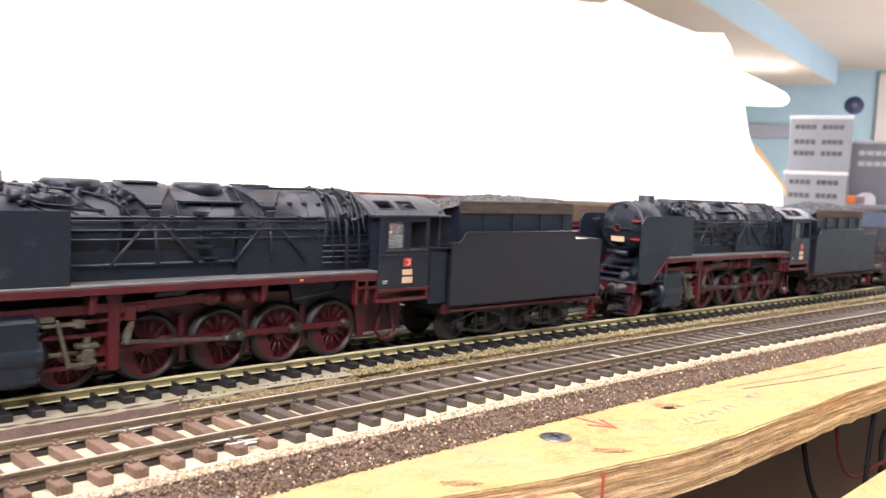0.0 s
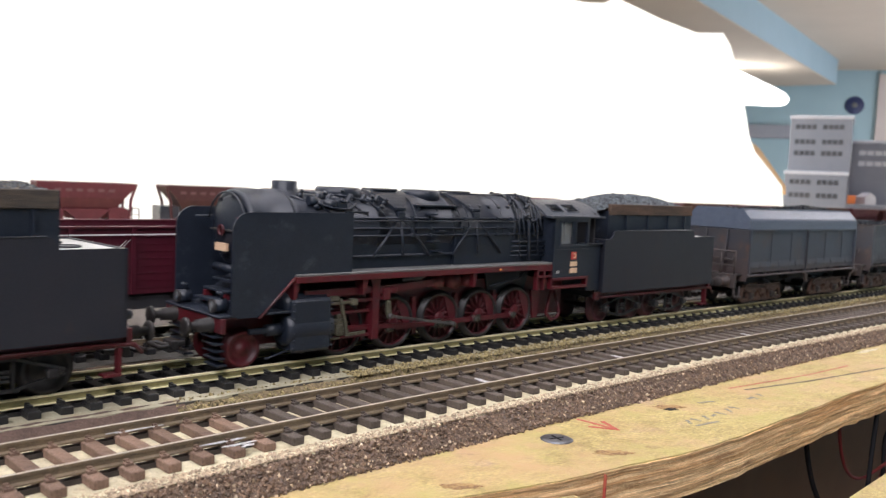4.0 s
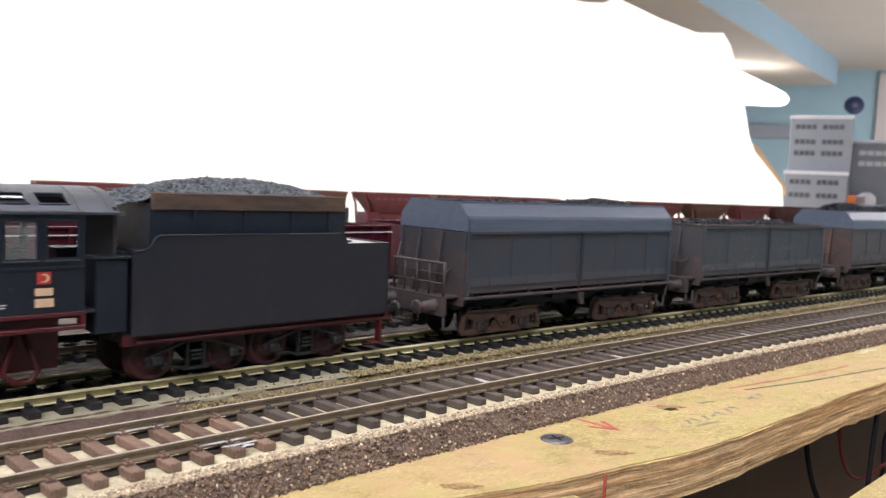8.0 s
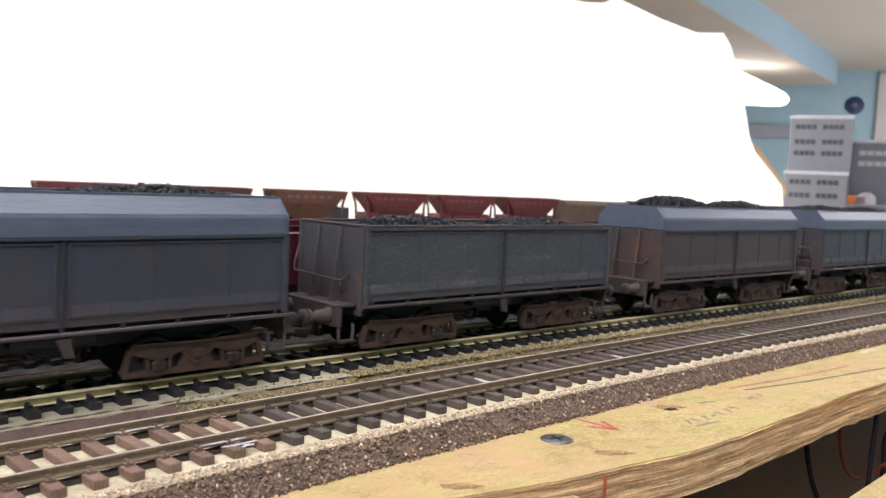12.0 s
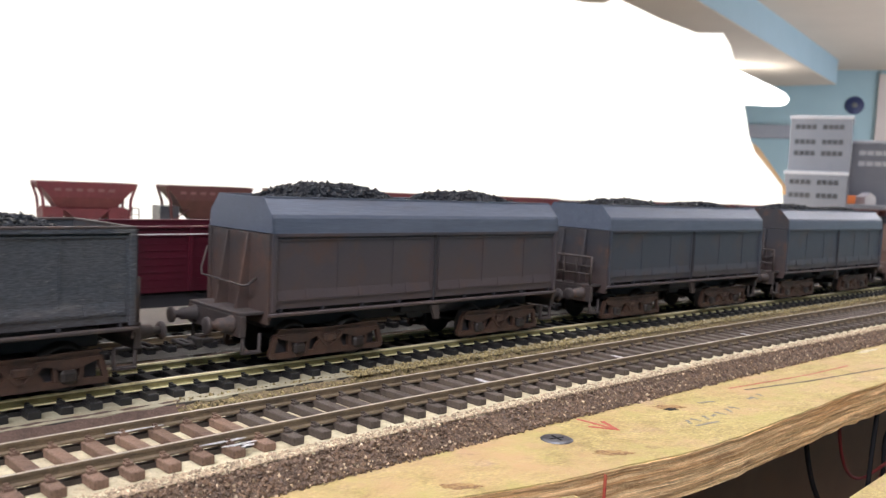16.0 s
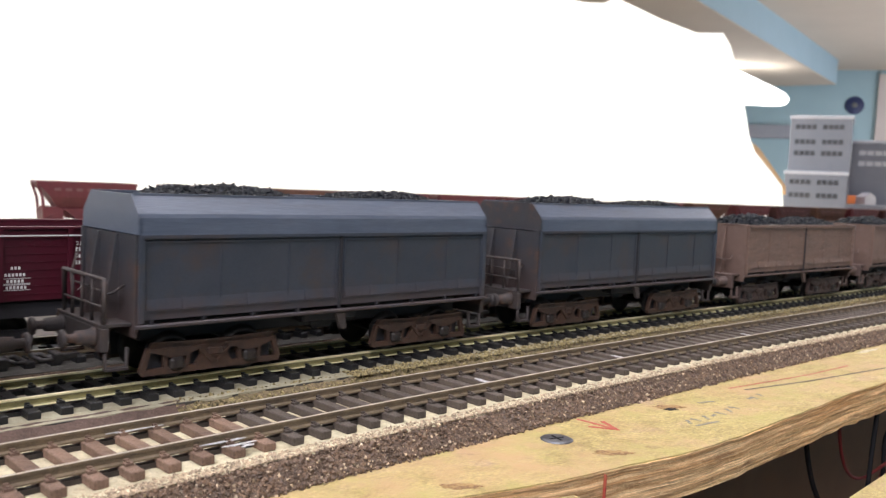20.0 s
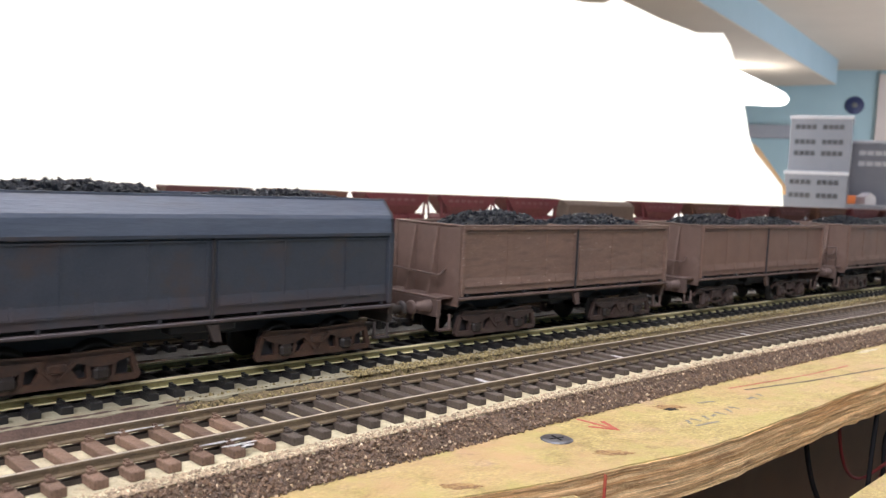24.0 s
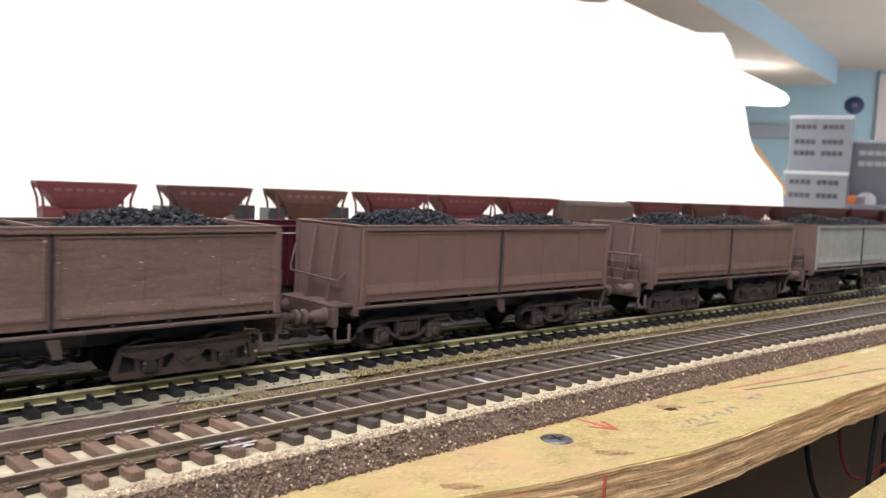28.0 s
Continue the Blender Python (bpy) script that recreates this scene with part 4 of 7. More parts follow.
def bogie(parent, x, paint, truss):
    """Cast bogie: side frames with chords, gull-wing webs over dark axle boxes, bolster and wheels; or an arch-bar truss with coil springs."""
    bg = part("bogie", box(bmnew(), -6, 6, -9, 9, 4.2, 6.6, 0.3), underside, parent, at=(x, 0, 0))
    for side in (-1, 1):
        y0, y1 = sorted((side * 11.3, side * 12.6))
        yo = side * 12.6
        if truss:
            sf = part("side_frame", prism(bmnew(), [(-18.5, 6.6), (-15, 8.9), (15, 8.9), (18.5, 6.6), (18.5, 7.5), (15.4, 9.9), (-15.4, 9.9), (-18.5, 7.5)], "y", y0, y1), paint, bg)
            for e in (-1, 1):
                part("arch_bar", prism(bmnew(), [(e * 16, 8.6), (e * 11, 8.6), (e * 4.2, 4.4), (0, 3.6), (0, 2.8), (e * 4.6, 3.6), (e * 11.2, 7.7), (e * 16, 7.7)], "y", y0, y1), paint, sf)
                part("tie_bar", box(bmnew(), *sorted((e * 6.0, e * 14.6)), y0, y1, 1.8, 2.6), paint, sf)
                jb = part("axle_box", box(bmnew(), *sorted((e * 7.6, e * 12.8)), *sorted((side * 11.2, side * 13.6)), 2.6, 7.6, 0.6), paint, sf)
                part("axle_cap", lathe(bmnew(), [(0, 1.7), (0.5, 1.6), (0.8, 0.9), (0.8, 0.1)], (e * 10.2, side * 13.6, 4.9), (0, side, 0), 12), paint, jb)
                part("bolster_post", box(bmnew(), *sorted((e * 3.6, e * 4.6)), y0, y1, 3.4, 9.0), paint, sf)
            for k in range(4):
                part("coil_spring", lathe(bmnew(), [(0, 0.75), (0.5, 0.95), (1.0, 0.75), (1.5, 0.95), (2.0, 0.75), (2.5, 0.95), (3.0, 0.75)], (-2.55 + k * 1.7, side * 12.2, 5.4), (0, 0, 1), 8), paint, sf)
        else:
            sf = part("side_frame", prism(bmnew(), [(-17.4, 8.0), (-16.2, 9.7), (-2.5, 9.3), (2.5, 9.3), (16.2, 9.7), (17.4, 8.0)], "y", y0, y1), paint, bg)
            part("top_lip", prism(bmnew(), [(-17.2, 9.3), (-16.3, 9.95), (-2.5, 9.55), (2.5, 9.55), (16.3, 9.95), (17.2, 9.3), (16.1, 9.45), (2.5, 9.05), (-2.5, 9.05), (-16.1, 9.45)], "y", *sorted((side * 12.5, side * 13.3))), paint, sf)
            part("lower_chord", prism(bmnew(), [(-18.6, 1.9), (18.6, 1.9), (19.3, 3.2), (13.6, 3.4), (-13.6, 3.4), (-19.3, 3.2)], "y", y0, y1), paint, sf)
            # dark sheet added behind the openings to stand in for their shade
            part("frame_backing", box(bmnew(), -17, 17, *sorted((side * 10.2, side * 10.6)), 3.0, 9.0), underside, sf, "added dark sheet for the shade in the frame's openings")
            part("bolster_panel", prism(bmnew(), [(-5.0, 3.3), (5.0, 3.3), (3.6, 5.6), (4.6, 8.2), (-4.6, 8.2), (-3.6, 5.6)], "y", y0, y1), paint, sf)
            part("bolster_end", box(bmnew(), -2.3, 2.3, *sorted((yo, yo + side * 0.7)), 5.2, 7.6, 0.5), paint, sf)
            for e in (-1, 1):
                sp = bmnew()
                bar(sp, (e * 0.6, yo + side * 0.2, 3.8), (e * 4.2, yo + side * 0.2, 7.6), 0.8, 0.6)
                part("spring_strap", sp, paint, sf)
            for e in (-1, 1):
                cx = e * 10
                part("end_post", prism(bmnew(), [(e * 16.4, 8.4), (e * 17.5, 8.4), (e * 19.3, 3.0), (e * 17.8, 3.0)], "y", y0, y1), paint, sf)
                part("gull_web", prism(bmnew(), [(cx - 7.2, 8.3), (cx + 7.2, 8.3), (cx + 6.2, 7.4), (cx + 1.7, 5.9), (cx - 1.7, 5.9), (cx - 6.2, 7.4)], "y", *sorted((side * 11.4, side * 13.0))), paint, sf)
                for d in (-1, 1):
                    part("guide", prism(bmnew(), [(cx + d * 2.2, 3.2), (cx + d * 3.2, 3.2), (cx + d * 3.6, 7.2), (cx + d * 2.4, 6.6)], "y", y0, y1), paint, sf)
                part("axle_box", box(bmnew(), cx - 1.9, cx + 1.9, *sorted((side * 11.4, side * 13.7)), 2.7, 5.8, 0.7), axle_grease, sf, "dark greasy axle box")
    ws = [wheelset(5.4, bg, (e * 10, 0, 5.4), wheel_dark) for e in (-1, 1)]
    return bg, ws


def railing(parent, x, z, material, end):
    """A handrail across the end platform."""
    bm = bmnew()
    tube(bm, [(x, -13.4, z), (x, -13.4, z + 11), (x, 11, z + 11), (x, 11, z)], 0.5)
    for y in (-6.5, -0.5, 5.5):
        cyl(bm, (x, y, z), (x, y, z + 11), 0.4, n=6)
    tube(bm, [(x, -13.4, z + 4.2), (x, 11, z + 4.2)], 0.35)
    return part("railing", bm, material, parent)


def hopper_wagon(tall, mats, label, front_rail, rear_rail, seed, truss=False):
    """Bogie coal wagon; x runs to the rear from the body's front corner, z from the rail head."""
    rng = random.Random(seed)
    wg = thing("coal_wagon", label, "wagon", "wagons of the coal train")
    top = 37.4 if tall else 38.9
    W = 16.1
    body = part("body", box(bmnew(), 0, LEN, -W, W, 16.2, top - 0.3 if tall else 30.0), mats["side"], wg)
    for side in (-1, 1):
        y = side * W
        if not tall:
            part("side_wall", box(bmnew(), 0, LEN, *sorted((y, y - side * 0.9)), 30.0, top), mats["side"], body)
        # beading, seams, flared foot with gussets on each half; rail along the top
        for x0, x1 in ((1.2, LEN / 2 - 1.2), (LEN / 2 + 1.2, LEN - 1.2)):
            bm = bmnew()
            strip_panel(bm, x0, x1, 18.2, top - 1.6, y, side, 0.35)
            part("panel_frame", bm, mats["side"], body)
            for f in (0.36, 0.72):
                xm = x0 + (x1 - x0) * f
                part("seam", box(bmnew(), xm - 0.16, xm + 0.16, *sorted((y, y + side * 0.2)), 18.7, top - 2.1), mats["side"], body)
            part("panel_foot", prism(bmnew(), [(y, 21.4), (y + side * 0.42, 18.9), (y + side * 0.42, 18.7), (y, 18.7)], "x", x0 + 0.6, x1 - 0.6), mats["side"], body)
            for k in range(3):
                xg = x0 + (x1 - x0) * (0.18 + 0.32 * k)
                part("gusset", prism(bmnew(), [(y, 21.8), (y + side * 0.75, 18.5), (y, 18.5)], "x", xg - 0.4, xg + 0.4), mats["side"], body)
        part("cant_rail", box(bmnew(), -0.1, LEN + 0.1, *sorted((y, y + side * 0.8)), top - 0.9, top), mats["side"], body)
        for x in (0.5, LEN / 2, LEN - 0.5):
            w = 0.7 if x != LEN / 2 else 0.42
            part("post", box(bmnew(), x - w, x + w, *sorted((y, y + side * (0.8 if x != LEN / 2 else 0.5))), 15.5, top - 0.5, 0.1), mats["side"] if x != LEN / 2 else underside, body)
        # lower rail with stand-offs
        lr = part("side_rail", box(bmnew(), -0.8, LEN + 0.8, *sorted((side * (W - 0.4), side * (W + 1.2))), 14.2, 15.2, 0.25), mats["side"] if tall else mats["frame"], wg)
        for k in range(9):
            x = 3 + k * (LEN - 6) / 8
            part("stand_off", box(bmnew(), x - 0.35, x + 0.35, *sorted((side * (W - 0.8), side * (W + 0.5))), 15.0, 16.4), underside, lr)
        part("lever", prism(bmnew(), [(LEN / 2 - 1.4, 13.8), (LEN / 2 + 1.6, 13.8), (LEN / 2 + 2.4, 9.4), (LEN / 2 + 0.4, 9.4)], "y", *sorted((side * (W - 0.2), side * (W + 0.9)))), mats["frame"], wg)
    # ends: ribs and grab irons
    for e, x in ((-1, 0.0), (1, LEN)):
        ew = part("end_wall", box(bmnew(), *sorted((x, x + e * 0.5)), -W + 0.3, W - 0.3, 12.0, top - 0.3), mats["end"], wg)
        for y in (-5.4, 5.4):
            part("rib", prism(bmnew(), [(x + e * 0.5, top - 0.6), (x + e * 1.1, top - 0.6), (x + e * 4.2, 15.4), (x + e * 0.5, 15.4)], "y", y - 0.55, y + 0.55), mats["end"], ew)
        part("corner_post", box(bmnew(), *sorted((x, x + e * 0.9)), -W - 0.2, -W + 1.4, 13.5, top), mats["end"], ew)
        part("corner_post", box(bmnew(), *sorted((x, x + e * 0.9)), W - 1.4, W + 0.2, 13.5, top), mats["end"], ew)
        part("grab_iron", tube(bmnew(), [(x + e * 0.6, -9.6, 24.4), (x + e * 3.6, -10.4, 22.6), (x + e * 4.4, -9.4, 22.4), (x + e * 4.6, 12.4, 23.2), (x + e * 4.4, 13.2, 25), (x + e * 2.6, 13.4, 31.5)], 0.3, 5), mats["frame"], ew, "thin bent wire grab iron")
        # platform, headstock
        beam = -7.6 if e < 0 else LEN + 3.2
        part("platform", box(bmnew(), *sorted((x + e * 0.5, beam)), -13.8, 13.8, 14.6, 15.5, 0.15), mats["frame"], wg)
        hs = part("headstock", box(bmnew(), *sorted((beam, beam - e * 1.8)), -14.2, 14.2, 9.0, 14.6, 0.2), mats["frame"], wg)
        for y in (-10.0, 10.0):
            buffer(hs, beam, y, 12.2, e, mats["frame"])
        coupling(wg, beam, e, wheel_dark)
        for y in (-13.4, 13.4):
            bx0, bx1 = sorted((beam - e * 1.2, beam - e * 6.2))
            st = bmnew()
            tube(st, [(bx0, y, 9.6), (bx0, y, 4.9), (bx1, y, 4.9), (bx1, y, 9.6)], 0.45, 5)
            box(st, bx0, bx1, y - 1.2, y + 1.2, 4.6, 5.1)
            part("step", st, mats["frame"], wg)
        if (e < 0 and front_rail) or (e > 0 and rear_rail):
            railing(wg, beam - e * 0.8, 15.5, mats["frame"], e)
    part("underframe", box(box(bmnew(), 4, LEN - 4, -7.5, 7.5, 9.4, 14.4, 0.3), 48, 66, -12.0, 12.0, 11.0, 14.0, 0.4), underside, wg)
    part("hopper_chute", prism(bmnew(), [(50, 16), (64, 16), (60, 8.5), (54, 8.5)], "y", -8, 8), underside, wg)
    if tall:
        # inclined upper part with open top
        prof = [(W + 0.5, top), (W + 0.45, top + 0.5), (W + 0.2, 41.6), (W - 0.2, 42.6), (W - 4.2, 47.2)]
        inner = [(W - 5.0, 47.2), (W - 1.4, 42.4), (W - 0.6, top)]
        for side in (-1, 1):
            o = part("sloping_top", prism(bmnew(), [(side * a, b) for a, b in prof + inner], "x", 0.0, LEN), mats["roof"], wg, "blue-grey sloping upper side, paler than the side below")
        for x in (-0.4, LEN - 0.6):
            full = [(-a, b) for a, b in prof] + [(a, b) for a, b in prof[::-1]]
            part("top_end", prism(bmnew(), full, "x", x, x + 1.0), mats["end"] if seed == 24 else mats["roof"], wg)
        lip = bmnew()
        for side in (-1, 1):
            box(lip, 0, LEN, *sorted((side * (W - 3.9), side * (W - 5.2))), 46.9, 47.5)
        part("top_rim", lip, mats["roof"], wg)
        z0, y0, humps = 44.2, W - 5.2, ((29, (7.0 if seed == 22 else 5.2 if seed > 20 else 3.0)), (83, (5.8 if seed == 22 else 4.6 if seed > 20 else 4.6)))
    else:
        rim = bmnew()
        for side in (-1, 1):
            box(rim, -0.4, LEN + 0.4, *sorted((side * (W + 0.5), side * (W - 1.1))), top, top + 0.7, 0.12)
        for x in (-0.4, LEN - 1.0):
            box(rim, x, x + 1.4, -W + 1.1, W - 1.1, top, top + 0.7, 0.12)
        box(rim, LEN / 2 - 0.6, LEN / 2 + 0.6, -W + 1.1, W - 1.1, top - 0.4, top + 0.3)
        part("top_rim", rim, mats["frame"] if mats in (GREY, STEELGREY) else mats["end"], wg, "worn paler top edge")
        for x in (0.0, LEN - 0.9):
            part("end_upper", box(bmnew(), x, x + 0.9, -W + 0.9, W - 0.9, 30, top), mats["end"], wg)
        z0, y0, humps = 34.6, W - 1.3, ((30, (8.8 if seed > 21 else 6.4)), (84, (8.0 if seed > 21 else 6.2)))

    def height(x, y):
        h = max(hh * math.exp(-(((x - c) / 22.0) ** 4)) for c, hh in humps) + 0.9 * noise.noise(Vector((x / 9.0, y / 9.0, seed * 3.1)))
        return z0 + h * max(0.0, 1 - (y / (y0 + 1.5)) ** 2) ** 0.7 - 0.6

    bm = bmnew()
    heap(bm, 2, LEN - 2, -y0, y0, height)
    lumps(bm, rng, 2300, lambda r: (lambda x, y: Vector((x, y, height(x, y) + r.uniform(-0.2, 0.7))))(r.uniform(4, LEN - 4), r.uniform(-y0 + 0.6, y0 - 0.6)), 0.98)
    part("coal_load", bm, coal_mat, wg, "loose black coal lumps", kind="stuff")
    wheels = []
    for x in (21.4, 90.8):
        bg, ws = bogie(wg, x, bogie_rust if mats in (GREY, SLATE, STEELGREY) else brown_bogie, truss)
        wheels += [(w, 5.4) for w in ws]
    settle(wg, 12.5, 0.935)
    return wg, wheels


# ---- locomotive ----
THROW = 3.6
DRIVE_R = 8.0
ECC, ECC_LEAD = 1.7, 1.8                          # return crank pin: radius, angle ahead of the crank
LINK_X, LINK_Z, LINK_ARM, ECC_ROD = 62.0, 16.4, 5.4, 26.0
MAIN_ROD = 38.5
AXLES = (49.0, 68.5, 88.0, 105.8, 123.5)


def bar(bm, p0, p1, w, t):
    """A flat bar in the x-z plane between two points, w high and t thick."""
    p0, p1 = Vector(p0), Vector(p1)
    d = (p1 - p0).normalized()
    nn = Vector((-d.z, 0, d.x)) * w / 2
    out = [p0 + nn, p1 + nn, p1 - nn, p0 - nn]
    y = p0.y
    prism(bm, [(q.x, q.z) for q in out], "y", y - t / 2, y + t / 2)
    return bm


def lantern(parent, x, y, z):
    lt = part("lantern", lathe(bmnew(), [(0, 1.9), (3.2, 1.9), (3.2, 1.5), (3.6, 1.5)], (x, y, z), (-1, 0, 0), 16), black, parent)
    part("lens", lathe(bmnew(), [(3.55, 1.45), (3.9, 1.1), (4.0, 0.1)], (x, y, z), (-1, 0, 0), 16), glass, lt)
    part("lantern_ring", lathe(bmnew(), [(3.3, 1.45), (3.3, 1.95), (3.75, 1.95), (3.75, 1.45), (3.3, 1.45)], (x, y, z), (-1, 0, 0), 16), wheel_dark, lt)
    part("lantern_hood", tube(bmnew(), [(x - 1, y, z + 1.8), (x - 1, y, z + 3.2), (x - 2.4, y, z + 3.6)], 0.5), black, lt)
    return lt


def locomotive(label):
    """Ten-coupled goods engine; x runs to the rear from the front buffer heads, z from the rail head."""
    lc = thing("steam_locomotive", label, "locomotive", "locomotives of the coal train")
    CZ, BR = 38.2, 10.9         # boiler axis height and radius
    # boiler in rings
    boiler = part("boiler", lathe(bmnew(), [(31, BR - 0.1), (34, BR), (60, BR), (60, BR + 0.18), (61.2, BR + 0.18), (61.2, BR), (90, BR), (90, BR + 0.2), (91.2, BR + 0.2), (91.2, BR + 0.1), (118, BR + 0.25), (118, BR + 0.9), (119.5, BR + 0.9), (119.5, BR + 0.4), (135, BR + 0.4)], (0, 0, CZ), (1, 0, 0), 48), black, lc)
    part("smokebox", lathe(bmnew(), [(18.4, BR - 1.0), (19.0, BR - 0.1), (20.0, BR + 0.1), (31.2, BR + 0.1), (31.2, BR + 0.35), (32, BR + 0.35)], (0, 0, CZ), (1, 0, 0), 48), black, lc)
    door = part("smokebox_door", lathe(bmnew(), [(8.6, 0.1), (8.8, 3.0), (9.4, 6.0), (10.3, 8.2), (10.5, 8.9), (11.1, 9.1)], (7.8, 0, CZ), (1, 0, 0), 40), black, lc)
    for k in range(8):
        a = k * math.tau / 8 + 0.2
        part("door_clamp", box(bmnew(), 17.6, 18.7, 8.9 * math.cos(a) - 0.6, 8.9 * math.cos(a) + 0.6, CZ + 8.9 * math.sin(a) - 0.6, CZ + 8.9 * math.sin(a) + 0.6), black, door)
    part("hand_wheel", lathe(bmnew(), [(8.0, 1.2), (8.0, 1.6), (7.6, 1.6), (7.6, 1.2), (8.0, 1.2)], (7.8, 0, CZ - 1.0), (1, 0, 0), 20), red, door, "red locking wheel")
    part("door_bar", box(bmnew(), 16.0, 16.6, -6.5, 6.5, CZ - 1.2, CZ - 0.7), steel, door)
    part("number_board", box(bmnew(), 15.2, 16.0, -3.6, 2.4, CZ - 6.8, CZ - 4.6), cream, door, "cream number board")
    for z in (CZ + 2.5, CZ - 5.4):
        part("hinge", box(bmnew(), 16.7, 18.0, -10.6, -6.2, z - 0.35, z + 0.35), badge_red, door, "red door hinge")
    part("chimney", lathe(bmnew(), [(0, 4.6), (0.6, 4.0), (1.4, 3.55), (3.8, 3.45), (4.0, 3.2), (4.0, 2.8), (2.4, 2.7), (2.4, 0.1)], (34.8, 0, CZ + BR - 1.2), (0, 0, 1), 28), black, lc)
    # feed dome, sand boxes, steam dome
    part("feed_dome", lathe(bmnew(), [(-4, 9.4), (-1.2, 7.6), (0.0, 6.6), (0.1, 6.9), (3.0, 6.7), (3.6, 6.1), (3.7, 0.1)], (53.2, 0, CZ + BR - 2.2), (0, 0, 1), 28), black, lc)
    part("steam_dome", lathe(bmnew(), [(-4, 9.4), (-1.2, 7.4), (0.2, 6.2), (0.3, 6.6), (3.0, 6.3), (3.7, 5.6), (3.8, 0.1)], (85.2, 0, CZ + BR - 2.2), (0, 0, 1), 28), black, lc)
    for x in (66.4, 98.2):
        # saddle over the boiler, narrowing down both flanks
        bm = bmnew()
        rows = []
        for a in np.linspace(-1.1, 1.1, 19):
            w = 7.4 - 5.0 * max(0.0, (abs(a) - 0.35) / 0.65)
            rows.append([bm.verts.new((x + 2.4 + dx, r * math.sin(a), CZ + r * math.cos(a))) for dx, r in ((-w, BR - 0.3), (-w + 0.5, BR + 0.95), (w - 0.5, BR + 0.95), (w, BR - 0.3))])
        for p_, q_ in zip(rows, rows[1:]):
            for i in range(3):
                bm.faces.new((p_[i], p_[i + 1], q_[i + 1], q_[i]))
        sb = part("sand_box", bm, black, lc)
        part("sand_lid", box(bmnew(), x - 2.0, x + 6.8, -3.6, 3.6, CZ + BR + 0.6, CZ + BR + 1.5, 0.3), black, sb)
        for side in (-1, 1):
            part("sand_valve", box(bmnew(), x + 0.4, x + 4.4, *sorted((side * 8.6, side * 10.9)), CZ + 5.6, CZ + 6.8, 0.3), black, sb)
            part("sand_valve", box(bmnew(), x + 1.0, x + 3.8, *sorted((side * 9.0, side * 11.3)), CZ + 3.4, CZ + 5.4, 0.3), black, sb)
            for dx in (-11, 0.4, 11):
                part("sand_pipe", tube(bmnew(), [(x + 2.4, side * 10.2, CZ + 4.0), (x + 2.4 + dx * 0.55, side * 11.7, CZ - 3), (x + 2.4 + dx, side * 11.9, CZ - 8.8)], 0.42, 6), black, sb)
    # pipes and fittings along the boiler
    for side in (-1, 1):
        for z, y, r in ((CZ + 3.3, 10.7, 0.4), (CZ + 0.1, 11.2, 0.3), (CZ - 2.2, 11.2, 0.3), (CZ - 8.6, 10.2, 0.5)):
            part("boiler_pipe", tube(bmnew(), [(44, side * y, z), (118, side * (y + 0.3), z), (133, side * (y + 0.6), z)], r, 6), black, lc)
        part("handrail", tube(bmnew(), [(14, side * 11.2, CZ + 2.4), (121, side * 11.7, CZ + 2.4)], 0.28, 6), black, lc)
        for k in range(5):
            part("wash_plug", lathe(bmnew(), [(0, 0.8), (0.5, 0.7), (0.6, 0.1)], (99 + k * 4.6, side * 8.6, CZ + 7.4), (0, side * 0.77, 0.64), 10), black, lc)
        for k in range(4):
            part("back_pipe", tube(bmnew(), [(117.5, side * 11.6, CZ - 10 + k * 1.7), (128, side * 12.2, CZ - 10 + k * 1.7), (133.5, side * 12.4, CZ - 10 + k * 1.7)], 0.33, 5), black, lc)
        for k, (xa, low) in enumerate(((120.4, -12), (122.6, -4), (127.6, -3), (129.6, -11), (131.4, -1))):
            part("back_pipe", tube(bmnew(), [(xa - 1.0, 0, CZ + 11.9)] + [(xa, side * 12.0 * math.sin(a), CZ + 12.0 * math.cos(a)) for a in np.linspace(0.35, 1.45, 7)] + [(xa + 0.4, side * 12.5, CZ + low)], 0.3 + 0.08 * (k % 2), 6), black, lc)
        for xa, a in ((119.6, 0.7), (124.2, 0.45), (126.4, 0.9), (129.0, 0.6), (124.0, 1.2), (127.4, 1.35)):
            part("valve_body", lathe(bmnew(), [(0, 0.8), (1.0, 0.8), (1.1, 0.45), (2.0, 0.4), (2.0, 0.75), (2.3, 0.7), (2.35, 0.1)], (xa, side * 11.4 * math.sin(a), CZ + 11.4 * math.cos(a)), (0.15, side * math.sin(a), math.cos(a)), 8), black, lc)
        part("dome_ledge", box(bmnew(), 75.8, 93.6, *sorted((side * 7.6, side * 9.9)), CZ + 7.0, CZ + 7.7, 0.15), black, lc)
        for x in (77, 84.6, 92.4):
            part("ledge_bracket", prism(bmnew(), [(side * 7.8, CZ + 7.0), (side * 9.6, CZ + 7.0), (side * 9.4, CZ + 4.6)], "x", x - 0.25, x + 0.25), black, lc)
        for x in (73, 80.5, 95, 110, 116):
            for z in (3.3, 0.1, -2.2):
                part("pipe_clip", box(bmnew(), x - 0.5, x + 0.5, *sorted((side * 10.4, side * 11.8)), CZ + z - 0.6, CZ + z + 0.6, 0.1), black, lc)
        part("manifold_pipe", tube(bmnew(), [(121, 0, CZ + 11.6), (124, side * 7.6, CZ + 9.0), (125.5, side * 11.6, CZ + 2.0), (125.5, side * 12.4, CZ - 12)], 0.65, 8), black, lc)
